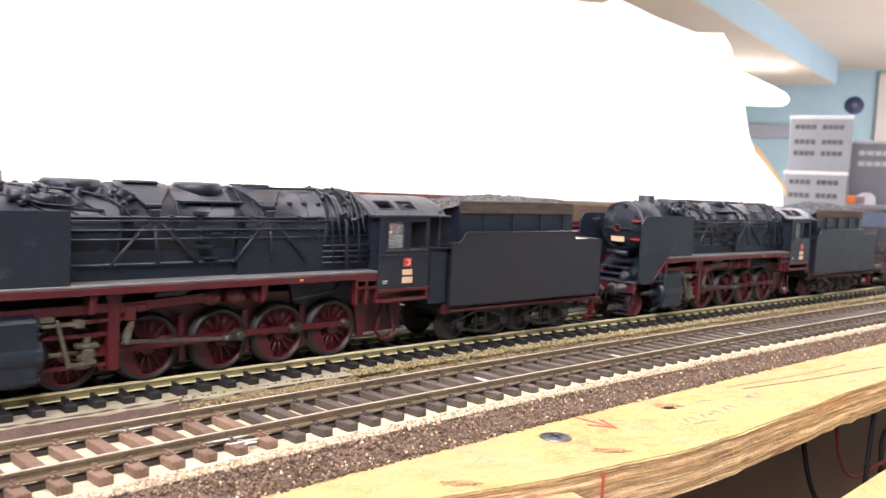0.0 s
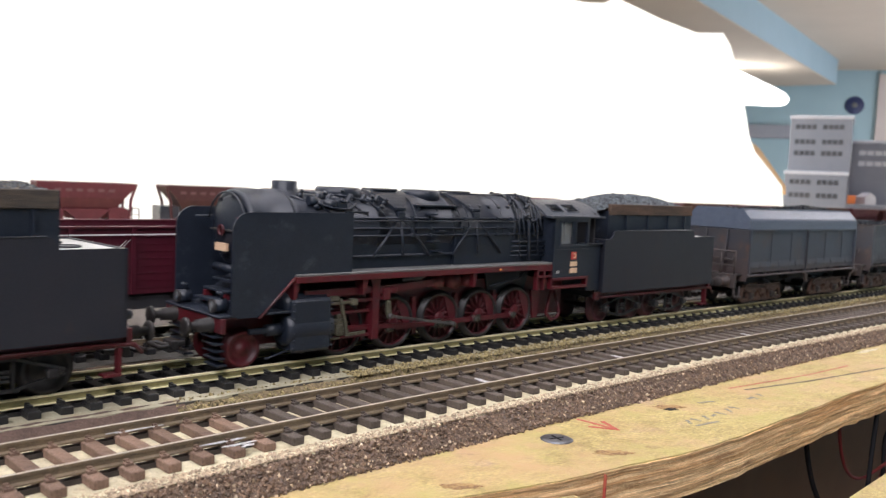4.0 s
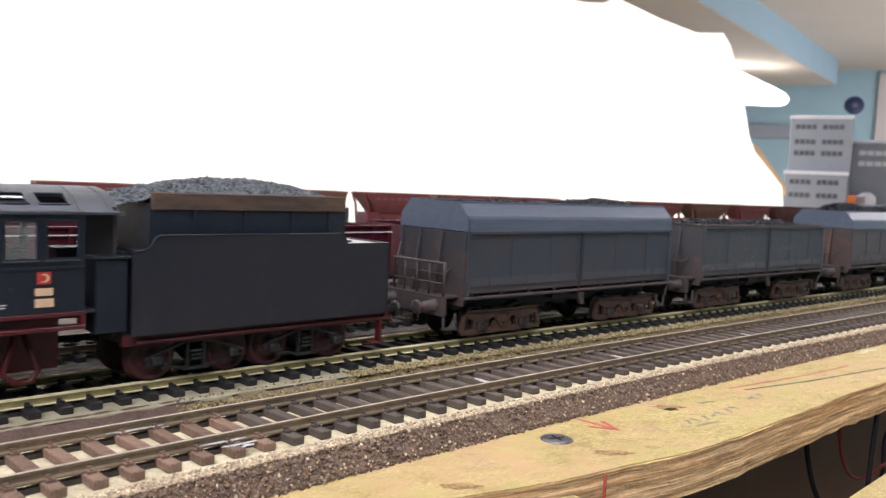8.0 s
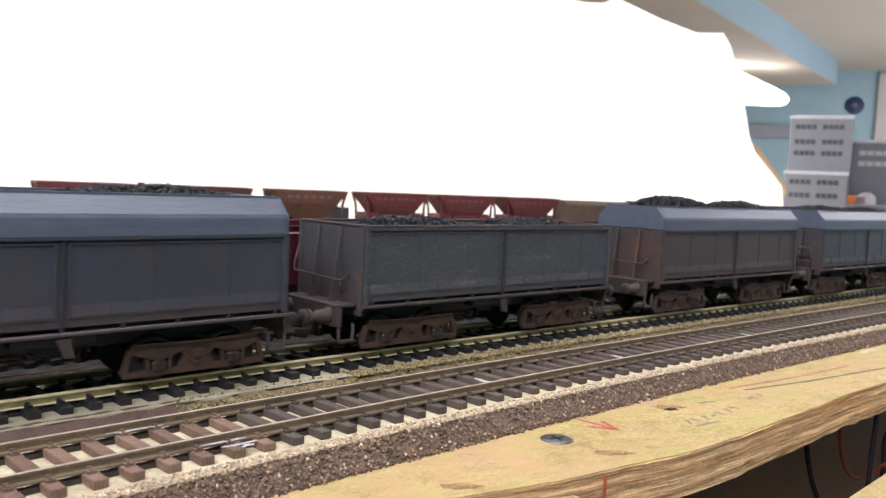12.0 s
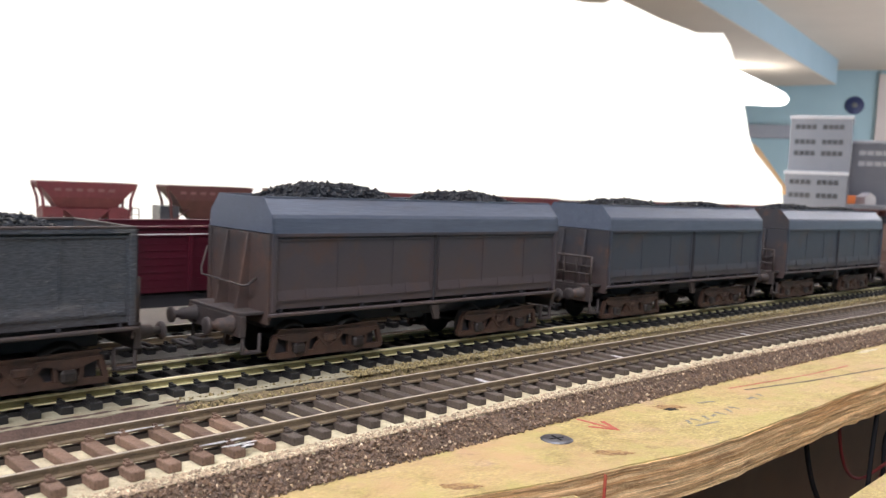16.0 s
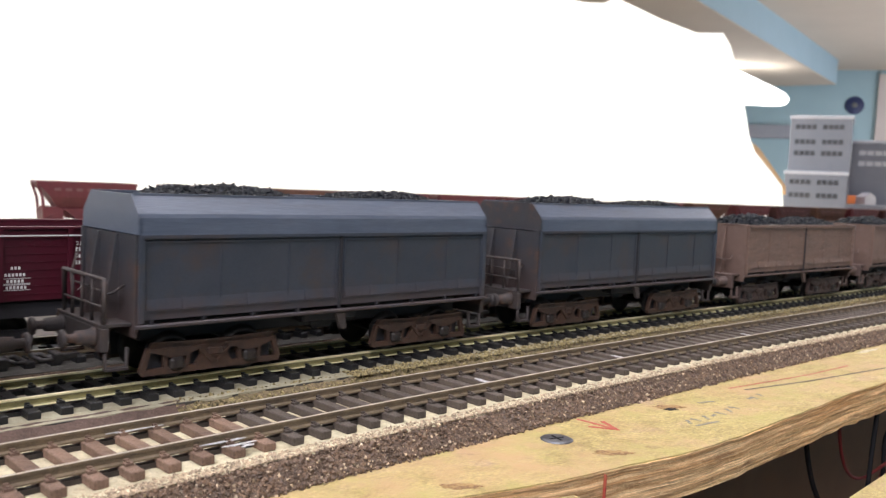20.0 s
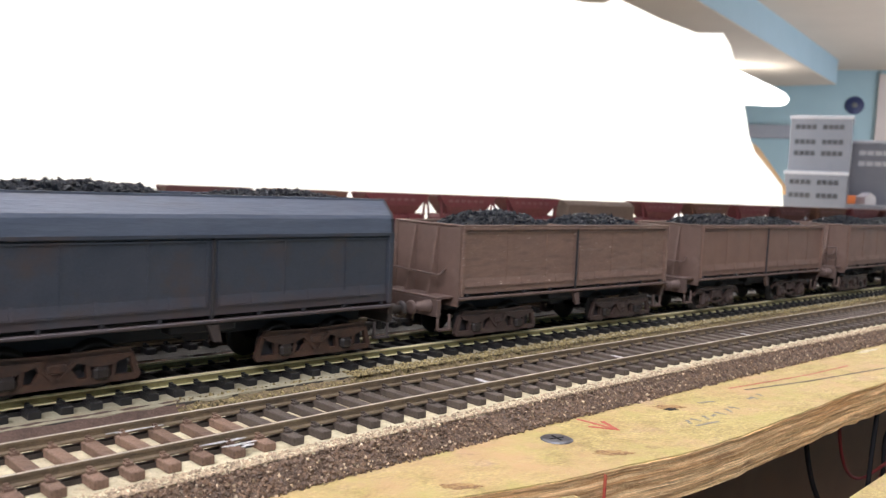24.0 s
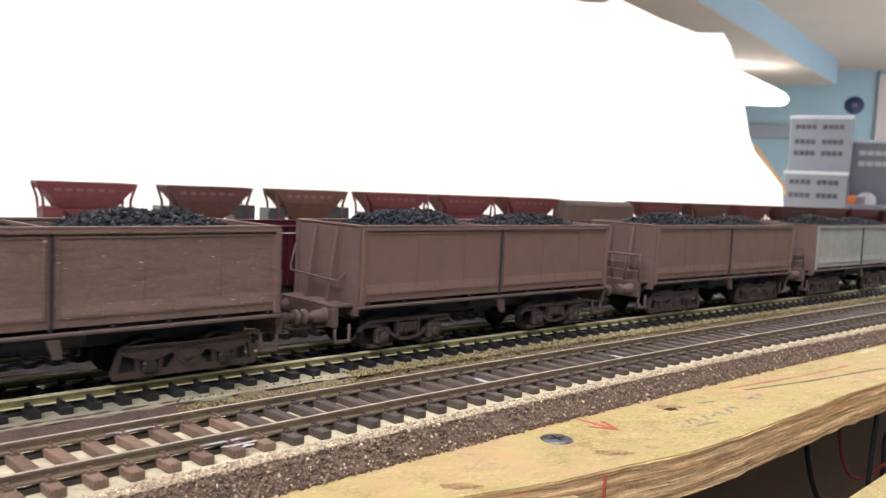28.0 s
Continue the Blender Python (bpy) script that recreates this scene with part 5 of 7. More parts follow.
        for x, z in ((78.6, CZ + 4.4), (82.8, CZ - 1.1), (79.8, CZ - 4.4), (81.2, CZ - 7.6)):
            part("foot_step", box(bmnew(), x, x + 3.6, *sorted((side * 10.4, side * 12.6)), z, z + 0.5), black, lc)
        # pump and compressor clutter beside the smokebox
        part("feed_pump", lathe(bmnew(), [(0, 1.4), (3, 1.4), (3, 1.0), (6, 1.0), (6, 1.5), (9, 1.5), (9.4, 0.1)], (37, side * 8.6, CZ + 8.2), (1, 0, -0.12), 14), black, lc)
        part("valve_box", box(bmnew(), 46, 50, *sorted((side * 7.6, side * 9.8)), CZ + 5.8, CZ + 8.6, 0.4), black, lc)
        part("exhaust_pipe", tube(bmnew(), [(33, side * 6, CZ + 9.4), (40, side * 8.2, CZ + 7.0), (47, side * 9.4, CZ + 5.4), (57, side * 9.8, CZ + 4.8)], 0.45, 8), black, lc)
        for x, r in ((41, 1.5), (45, 1.2), (52, 1.3), (57, 1.1), (62, 1.0)):
            part("fitting", lathe(bmnew(), [(0, r), (1.2, r), (1.4, r * 0.6), (2.6, r * 0.55), (2.8, 0.1)], (x, side * 6.4, CZ + 8.0), (0.1, side * 0.5, 0.85), 10), black, lc)
        for x, a, r in ((36, 0.55, 0.9), (39.5, 0.95, 1.1), (43, 0.6, 1.0), (47.5, 0.85, 1.2), (50, 0.5, 0.8), (59.5, 0.7, 0.9), (61, 1.0, 0.8), (64, 0.8, 0.7)):
            part("fitting", lathe(bmnew(), [(-0.4, r), (0.9, r), (1.0, r * 0.55), (1.9, r * 0.5), (1.9, r * 0.8), (2.3, r * 0.75), (2.4, 0.1)], (x, side * 10.9 * math.sin(a), CZ + 10.9 * math.cos(a)), (0.2, side * math.sin(a), math.cos(a)), 9), black, lc)
        part("top_pipe", tube(bmnew(), [(38, side * 5.2, CZ + 10.6), (52, side * 6.8, CZ + 9.6), (58, side * 8.8, CZ + 8.2), (62, side * 10.4, CZ + 5.2), (64, side * 11.4, CZ + 1)], 0.34, 7), black, lc)
        part("top_pipe", tube(bmnew(), [(40, side * 9.2, CZ + 7.4), (44, side * 10.2, CZ + 6.2), (50, side * 10.2, CZ + 5.8), (53, side * 9.0, CZ + 7.6)], 0.32, 7), black, lc)
        for x in (75, 93.5, 97, 113):
            part("boiler_band", tube(bmnew(), [(x, side * 11.2 * math.sin(a), CZ + 11.2 * math.cos(a)) for a in np.linspace(0.0, 1.75, 9)], 0.22, 4), black, lc)
        for k in range(3):
            part("oil_pipe", tube(bmnew(), [(39 + k * 6, side * 8.4, CZ + 8.4), (42 + k * 6, side * 9.6, CZ + 5.8), (46 + k * 6, side * 10.3, CZ + 3.2)], 0.3, 5), black, lc)
    part("firebox_crown", prism(bmnew(), [(-11.2, CZ - 0.5), (11.2, CZ - 0.5), (10.8, CZ - 14), (-10.8, CZ - 14)], "x", 91.3, 134), black, lc)
    part("boiler_cradle", box(bmnew(), 33, 92, -9.6, 9.6, 25.0, CZ - 4.5), black, lc)
    part("clack_rail", tube(bmnew(), [(92, -3.4, CZ + 11.3), (120, -3.4, CZ + 11.6)], 0.35), black, lc)
    # running boards and frame
    for side in (-1, 1):
        rb = part("running_board", box(bmnew(), 29, 134, *sorted((side * 8.5, side * 16.3)), 25.0, 25.7, 0.15), mat("worn_grey_footplate", (0.10, 0.10, 0.10), (0.16, 0.16, 0.155), 0.5, size=5, bump=0.1), lc, "worn dark footplate")
        part("valance", box(bmnew(), 29, 134, *sorted((side * 15.6, side * 16.4)), 23.2, 24.95, 0.1), red, rb, "dull red edge strip")
        for x in (29, 52, 96):
            part("bracket", prism(bmnew(), [(x, 24.9), (x + 2.2, 24.9), (x + 0.9, 18.5), (x, 18.5)], "y", *sorted((side * 11.5, side * 15.4))), red, rb)
        part("side_light", box(bmnew(), 107, 107.8, *sorted((side * 16.3, side * 16.7)), 23.8, 24.4), orange_lens, rb, "small amber lamp")
        # deflector plates
        dp = bmnew()
        cz = 43.2
        out = [(10.5, 15.6), (10.5, 37.8)] + [(15.6 - 5.1 * math.cos(a), 38.1 + 5.1 * math.sin(a)) for a in np.linspace(0.15, math.pi / 2, 7)] + [(47.6, cz), (47.6, 25.4), (29.2, 25.2), (18.6, 14.4), (12.5, 14.4)]
        prism(dp, out, "y", *sorted((side * 15.1, side * 15.7)))
        pl = part("smoke_deflector", dp, black, lc, "large flat black smoke deflector")
        part("deflector_stay", tube(bmnew(), [(24, side * 15.1, 36), (24, side * 10.6, 38)], 0.35, 6), black, pl)
        part("deflector_stay", tube(bmnew(), [(40, side * 15.1, 36), (40, side * 10.9, 38)], 0.35, 6), black, pl)
        part("deflector_lip", tube(bmnew(), [(29.2, side * 15.8, 24.9), (18.6, side * 15.8, 14.0)], 0.4, 6), red, pl, "red lower edge")
        # frame plates
        part("frame_plate", box(bmnew(), 14, 152, *sorted((side * 5.0, side * 6.0)), 5.0, 19.5), red, lc)
        for x in (57, 77, 95, 113):
            part("brake_hanger", prism(bmnew(), [(x - 0.6, 15.5), (x + 0.8, 15.5), (x + 1.6, 4.0), (x - 0.2, 3.4)], "y", *sorted((side * 7.4, side * 8.8))), red, lc)
        part("brake_rod", tube(bmnew(), [(40, side * 6.4, 3.2), (134, side * 6.4, 3.0)], 0.35, 5), underside, lc)
        # cylinders
        cy = part("cylinder", lathe(bmnew(), [(27.4, 3.2), (27.8, 4.6), (30.2, 4.8), (40.0, 4.8), (42.0, 4.6), (42.4, 3.0), (44, 1.6), (44, 0.1)], (0, side * 11.6, 9.8), (1, 0, 0), 28), black, lc)
        part("valve_chest", lathe(bmnew(), [(27.4, 1.6), (28.2, 3.4), (41, 3.4), (41.6, 1.5), (44, 1.3)], (0, side * 11.0, 16.6), (1, 0, 0), 20), black, cy)
        part("cylinder_cladding", box(bmnew(), 28.6, 41.4, *sorted((side * 7.0, side * 16.0)), 3.6, 18.6, 0.9), black, cy)
        for x in (28.9, 41.1):
            for k in range(7):
                part("bolt", lathe(bmnew(), [(0, 0.34), (0.35, 0.3), (0.4, 0.1)], (x, side * 15.9, 5.0 + k * 2.0), (0, side, 0), 6), black, cy)
        part("drain_pipe", tube(bmnew(), [(29, side * 13.8, 4.4), (22, side * 13.6, 2.6)], 0.3, 5), black, cy)
        part("front_piston_cover", lathe(bmnew(), [(18, 0.8), (23, 0.9), (23, 1.6), (28.3, 1.8)], (0, side * 11.6, 9.8), (1, 0, 0), 14), black, cy)
        # slide bar, brackets, valve gear
        part("slide_bar", box(bmnew(), 43, 58, *sorted((side * 10.9, side * 12.3)), 12.4, 13.4, 0.1), red, lc)
        part("slide_bar", box(bmnew(), 43, 58, *sorted((side * 10.9, side * 12.3)), 5.4, 6.2, 0.1), red, lc)
        part("link_bracket", prism(bmnew(), [(55.6, 24.9), (60.4, 24.9), (59.6, 20), (59.4, 4.6), (57.2, 4.6), (57.0, 20)], "y", *sorted((side * 10.4, side * 13.6))), red, lc)
        part("upper_beam", prism(bmnew(), [(34, 20.4), (58, 20.6), (58, 18.4), (37, 18.2), (34, 18.8)], "y", *sorted((side * 11.8, side * 13.2))), red, lc)
        part("radius_beam", bar(bmnew(), (58, side * 12.9, 19.2), (83, side * 12.9, 20.6), 2.2, 0.9), red, lc)
        part("lifting_cylinder", lathe(bmnew(), [(0, 0.7), (0.4, 1.2), (7.6, 1.2), (8, 0.6), (9.5, 0.4)], (68, side * 13.0, 22.4), (1, 0, 0.03), 12), black, lc)
        part("valve_rod", bar(bmnew(), (44, side * 12.9, 16.2), (61, side * 12.9, 16.6), 0.9, 0.8), red, lc)
        part("link_bearing", box(box(bmnew(), LINK_X - 1.3, LINK_X + 1.3, *sorted((side * 12.6, side * 14.3)), LINK_Z - 0.4, LINK_Z + 3.4, 0.3), LINK_X - 2.4, LINK_X + 4.4, *sorted((side * 12.6, side * 13.8)), LINK_Z + 1.6, LINK_Z + 3.6, 0.3), red, lc)
        part("combination_lever", prism(bmnew(), [(45.0, 17.6), (45.7, 17.6), (48.4, 6.6), (47.6, 6.4)], "y", *sorted((side * 13.6, side * 14.4))), valve_metal, lc)
        part("valve_crosshead", box(box(box(bmnew(), 42.4, 51.0, *sorted((side * 12.4, side * 14.0)), 15.7, 16.7, 0.2), 42.0, 45.0, *sorted((side * 12.2, side * 14.2)), 17.0, 18.4, 0.2), 49.2, 51.4, *sorted((side * 12.2, side * 14.4)), 15.2, 17.2, 0.2), valve_metal, lc)
        part("union_link", bar(bmnew(), (47.4, side * 14.2, 6.8), (54.0, side * 13.4, 7.2), 0.8, 0.6), valve_metal, lc)
        for x, r in ((83, 2.4), (90, 2.7), (97, 2.6)):
            part("air_tank", lathe(bmnew(), [(0, r * 0.6), (0.5, r), (7, r), (7.4, 0.1)], (x, side * 6.4, 20.6), (0, side, 0), 16), red, lc)
        part("ash_pan", prism(bmnew(), [(110, 23), (133, 23), (130, 14), (112, 14)], "y", *sorted((side * 6.1, side * 6.7))), black, lc)
        part("injector_pipe", tube(bmnew(), [(108, side * 11.5, 17.6), (113, side * 12.4, 18.6), (121, side * 12.6, 20.0), (124, side * 12, 22.6)], 0.45, 6), black, lc)
        # cab steps and lower cab frame
        for z in (19.8, 16.6):
            part("cab_sill", box(bmnew(), 133.6, 153.4, *sorted((side * 14.2, side * 16.8)), z - 1.0, z, 0.15), red, lc)
        for x in (126, 129.5, 133.4):
            part("cab_stay", box(bmnew(), x, x + 0.9, *sorted((side * 14.6, side * 16.2)), 15.6, 24.9), red, lc)
        part("cab_stay", box(bmnew(), 152.6, 153.6, *sorted((side * 14.6, side * 16.6)), 15.6, 19.8), red, lc)
        for z in (22.6, 20.2):
            part("step_bar", box(bmnew(), 126, 134, *sorted((side * 15.0, side * 16.4)), z, z + 0.7), red, lc)
        part("frame_loop", tube(bmnew(), [(141, side * 10, 14), (138.6, side * 10.4, 6), (141, side * 10.4, 3.6), (144.5, side * 10.4, 3.6), (146, side * 10.4, 6), (143, side * 10, 14)], 0.6, 6), red, lc)
        part("trailing_hanger", prism(bmnew(), [(131, 14.6), (136, 14.6), (134.6, 4.4), (132.6, 4.4)], "y", *sorted((side * 8.6, side * 9.6))), red, lc)
    # front platform, buffer beam, steps
    part("front_platform", box(bmnew(), 7.5, 29, -15.2, 15.2, 14.6, 15.3, 0.2), black, lc)
    part("apron", prism(bmnew(), [(13, 15.3), (27, 26), (28.5, 26), (28.5, 15.3)], "y", -9.6, 9.6), black, lc)
    bb = part("buffer_beam", box(bmnew(), 8.0, 9.4, -15.4, 15.4, 10.6, 14.6, 0.2), red, lc, "dull red buffer beam")
    for y in (-10.0, 10.0):
        buffer(bb, 8.2, y, 12.4, -1, wheel_dark, 5.0)
        lantern(lc, 12, y * 0.98, 17.4)
    coupling(lc, 7.2, -1, wheel_dark)
    part("door_handrail", tube(bmnew(), [(17.2, 9.9 * math.cos(a), CZ + 9.9 * math.sin(a)) for a in np.linspace(0.2, math.pi - 0.2, 11)], 0.32, 6), black, lc)
    for k, (z, w) in enumerate(((17.2, 7.6), (19.8, 6.6), (22.6, 5.8))):
        part("front_step", box(bmnew(), 12.0 + k * 2.2, 15.4 + k * 2.2, -w, w, z, z + 0.7, 0.1), black, lc)
    part("feed_heater", lathe(bmnew(), [(-5, 0.1), (-5, 1.2), (5, 1.2), (5, 0.1)], (17.0, 0, 26.4), (0, 1, 0), 16), black, lc)
    part("air_hose", tube(bmnew(), [(7, -4.5, 11), (4.5, -4.8, 10), (4.2, -4.8, 6.0)], 0.5, 6), wire_black, lc)
    for y in (-9.2, 9.2):
        st = part("rail_guard", box(bmnew(), 8.6, 11.4, y - 3.6, y + 3.6, 1.6, 2.2, 0.1), black, lc, "slatted dark step plates")
        for k in range(1, 5):
            part("slat", box(bmnew(), 8.6 - 0.3 * k, 11.2 - 0.3 * k, y - 3.6, y + 3.6, 1.6 + k * 1.9, 2.1 + k * 1.9, 0.1), black, st)
    # cab
    cab = part("cab", box(bmnew(), 133.6, 134.4, -16.2, 16.2, 19.8, 42.6), black, lc)
    for side in (-1, 1):
        y0, y1 = sorted((side * 15.9, side * 16.7))
        sp = part("cab_side", box(bmnew(), 133.6, 153.2, y0, y1, 19.9, 32.4), black, cab)
        part("cab_header", box(bmnew(), 133.6, 153.2, y0, y1, 40.9, 43.0), black, cab)
        for x0, x1 in ((133.6, 136.6), (143.2, 145.2), (151.8, 153.2)):
            part("cab_pillar", box(bmnew(), x0, x1, y0, y1, 32.4, 40.9), black, cab)
        yo = side * 16.7
        for x0, x1 in ((136.6, 143.2), (145.2, 151.8)):
            part("window_frame", (lambda q: (strip_panel(q, x0 - 0.3, x1 + 0.3, 32.1, 41.2, yo, side, 0.3), q)[1])(bmnew()), black, cab)
            part("window_sill", box(bmnew(), x0 - 0.4, x1 + 0.4, *sorted((yo, yo + side * 0.5)), 31.7, 32.1), roof_grey, cab)
        pane = part("window_pane", box(bmnew(), 136.7, 143.1, *sorted((side * 16.1, side * 16.3)), 32.5, 40.8), glass, cab, "dusty cab window glass")
        part("waist_strip", box(bmnew(), 133.6, 153.2, *sorted((yo, yo + side * 0.35)), 29.9, 30.5), black, cab)
        # badge and blank number plates
        part("badge", box(bmnew(), 143.2, 146.0, *sorted((yo, yo + side * 0.3)), 26.6, 29.4), badge_red, cab, "red square badge with a pale crescent shape")
        cres = [(144.6 + 1.0 * math.cos(a), 28.0 + 1.0 * math.sin(a)) for a in np.linspace(-2.3, 2.3, 12)] + [(144.35 + 0.72 * math.cos(a), 28.0 + 0.72 * math.sin(a)) for a in np.linspace(2.1, -2.1, 10)]
        part("crescent", prism(bmnew(), cres, "y", *sorted((yo + side * 0.3, yo + side * 0.4))), cream, cab)
        part("number_plate", box(bmnew(), 142.8, 146.4, *sorted((yo, yo + side * 0.3)), 24.0, 25.7), cream, cab, "cream number plate")
        part("number_plate", box(bmnew(), 142.8, 146.6, *sorted((yo, yo + side * 0.3)), 21.4, 23.3), cream, cab, "cream number plate")
        part("data_bar", box(bmnew(), 135.4, 137.2, *sorted((yo, yo + side * 0.08)), 22.2, 22.5), white_ink, cab)
        part("data_bar", box(bmnew(), 135.4, 137.0, *sorted((yo, yo + side * 0.08)), 21.6, 21.9), white_ink, cab)
    # arched cab roof with two vents
    arcp = [(16.9 * math.sin(a), 34.2 + 16.4 * math.cos(a) * 0.985) for a in np.linspace(-1.02, 1.02, 19)]
    arcp = [(y, 42.9 + max(z - 42.9, 0) * 0.76) for y, z in arcp]

    def roof_z(y):
        return 42.9 + max(34.2 + 16.154 * math.sqrt(max(0.0, 1 - (y / 16.9) ** 2)) - 42.9, 0) * 0.76

    def roof_band(ya, yb, xa, xb):
        ys = np.linspace(ya, yb, 9)
        return prism(bmnew(), [(y, roof_z(y)) for y in ys] + [(y * 0.985, roof_z(y) - 0.7) for y in ys[::-1]], "x", xa, xb)

    rf = part("cab_roof", roof_band(-8.8, 8.8, 131.6, 162.0), roof_grey, lc, "worn grey arched cab roof with open vents")
    for side in (-1, 1):
        part("roof_panel", roof_band(side * 12.8, side * 16.85, 131.6, 162.0), roof_grey, rf)
        for xa, xb in ((131.6, 136.5), (142.9, 145.0), (151.4, 162.0)):
            part("roof_panel", roof_band(side * 8.8, side * 12.8, xa, xb), roof_grey, rf)
    part("roof_gutter", box(box(bmnew(), 132, 161.4, -17.4, -16.4, 42.4, 42.9), 132, 161.4, 16.4, 17.4, 42.4, 42.9), roof_grey, rf)
    for side in (-1, 1):
        for x0 in (136.5, 145.0):
            part("vent_rim", tube(bmnew(), [(x0, side * 8.9, roof_z(8.9) + 0.1), (x0 + 6.4, side * 8.9, roof_z(8.9) + 0.1), (x0 + 6.4, side * 12.7, roof_z(12.7) + 0.1), (x0, side * 12.7, roof_z(12.7) + 0.1), (x0, side * 8.9, roof_z(8.9) + 0.1)], 0.22, 5), roof_grey, rf)
    riv = bmnew()
    for x in (134.2, 159.6, 153.0):
        for a in np.linspace(-0.95, 0.95, 27):
            box(riv, x - 0.16, x + 0.16, 17.0 * math.sin(a) - 0.16, 17.0 * math.sin(a) + 0.16, 42.9 + max(16.15 * math.cos(a) - 8.7, 0) * 0.76 - 0.1, 42.9 + max(16.15 * math.cos(a) - 8.7, 0) * 0.76 + 0.12)
    part("rivets", riv, roof_grey, rf, kind="stuff")
    part("cab_back_interior", box(bmnew(), 134.6, 138, -10, 10, 20, 37), underside, lc)
    part("cab_floor", box(bmnew(), 134, 156, -15.8, 15.8, 19.2, 19.9), underside, lc)
    # running gear
    wheels = [(wheelset(4.9, lc, (17.8, 0, 4.9), red), 4.9)]
    for x in AXLES:
        wheels.append((spoked_wheelset(DRIVE_R, lc, (x, 0, DRIVE_R), THROW, x == AXLES[2]), DRIVE_R))
    rods = []
    for side in (-1, 1):
        bm = bmnew()
        bar(bm, (AXLES[0] - AXLES[2], side * 10.3, 0), (AXLES[4] - AXLES[2], side * 10.3, 0), 1.5, 0.8)
        for x in AXLES:
            lathe(bm, [(-0.6, 1.5), (0.6, 1.5), (0.9, 1.0), (0.9, 0.1)], (x - AXLES[2], side * 10.3, 0), (0, side, 0), 14)
        cr = part("coupling_rod", bm, red, lc, "red coupling rod", at=(AXLES[2], 0, DRIVE_R))
        for x in AXLES:
            kn = bmnew()
            box(kn, x - AXLES[2] - 1.3, x - AXLES[2] + (2.6 if x < 120 else 1.3), *sorted((side * 9.9, side * 11.1)), -1.3, 1.3, 0.4)
            lathe(kn, [(0, 1.2), (0.7, 1.1), (0.9, 0.6), (0.9, 0.1)], (x - AXLES[2], side * 11.0, 0), (0, side, 0), 12)
            part("rod_knuckle", kn, oily_metal, cr, "dark oily metal knuckle")
        bm = bmnew()
        bar(bm, (-MAIN_ROD, side * 11.6, 0), (0, side * 11.6, 0), 1.3, 0.7)
        lathe(bm, [(-0.7, 1.2), (0.7, 1.2)], (-MAIN_ROD, side * 11.6, 0), (0, side, 0), 12)
        mr = part("main_rod", bm, red, lc, "red main rod", at=(AXLES[2], 0, DRIVE_R))
        kn = box(bmnew(), -1.6, 1.6, *sorted((side * 11.1, side * 12.3)), -1.5, 1.5, 0.4)
        part("rod_knuckle", kn, oily_metal, mr, "dark oily metal big end")
        bm = bmnew()
        box(bm, -2.6, 2.4, *sorted((side * 10.4, side * 13.0)), 1.9, 3.2, 0.3)
        box(bm, -1.3, 1.3, *sorted((side * 10.8, side * 13.4)), -1.5, 2.0, 0.4)
        box(bm, -2.2, 1.9, *sorted((side * 11.4, side * 12.4)), -0.9, 0.6, 0.3)
        box(bm, -0.8, 0.6, *sorted((side * 10.8, side * 12.8)), 3.0, 4.6, 0.3)
        box(bm, -3.4, 0.2, *sorted((side * 12.2, side * 13.0)), -2.6, -1.9, 0.2)
        cyl(bm, (-10, side * 11.6, 1.0), (-2, side * 11.6, 1.0), 0.55, n=8)
        ch = part("crosshead", bm, valve_metal, lc, "tarnished bright crosshead", at=(50, 0, DRIVE_R))
        bm = bmnew()
        bar(bm, (-ECC_ROD, side * 14.2, 0), (0, side * 14.2, 0), 0.75, 0.6)
        for qx in (-ECC_ROD, 0):
            lathe(bm, [(-0.5, 0.8), (0.5, 0.8), (0.7, 0.5), (0.7, 0.1)], (qx, side * 14.2, 0), (0, side, 0), 10)
        er = part("eccentric_rod", bm, steel, lc, "thin bright steel eccentric rod", at=(AXLES[2], 0, DRIVE_R))
        bm = bmnew()
        prism(bm, [(-0.7, 1.6), (0.7, 1.6), (1.2, -1), (0.9, -4.0), (0.6, -LINK_ARM - 0.9), (-0.7, -LINK_ARM - 0.9), (-0.8, -4.0), (-0.1, -1)], "y", *sorted((side * 13.2, side * 13.9)))
        lk = part("expansion_link", bm, valve_metal, lc, "tarnished expansion link", at=(LINK_X, 0, LINK_Z))
        rods.append((cr, mr, ch, er, lk))
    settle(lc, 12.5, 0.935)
    return lc, wheels, rods


truss_metal = mat("oily_truss_metal", (0.046, 0.046, 0.048), (0.018, 0.018, 0.019), 0.36, 0.45, size=1.4, bump=0.2)


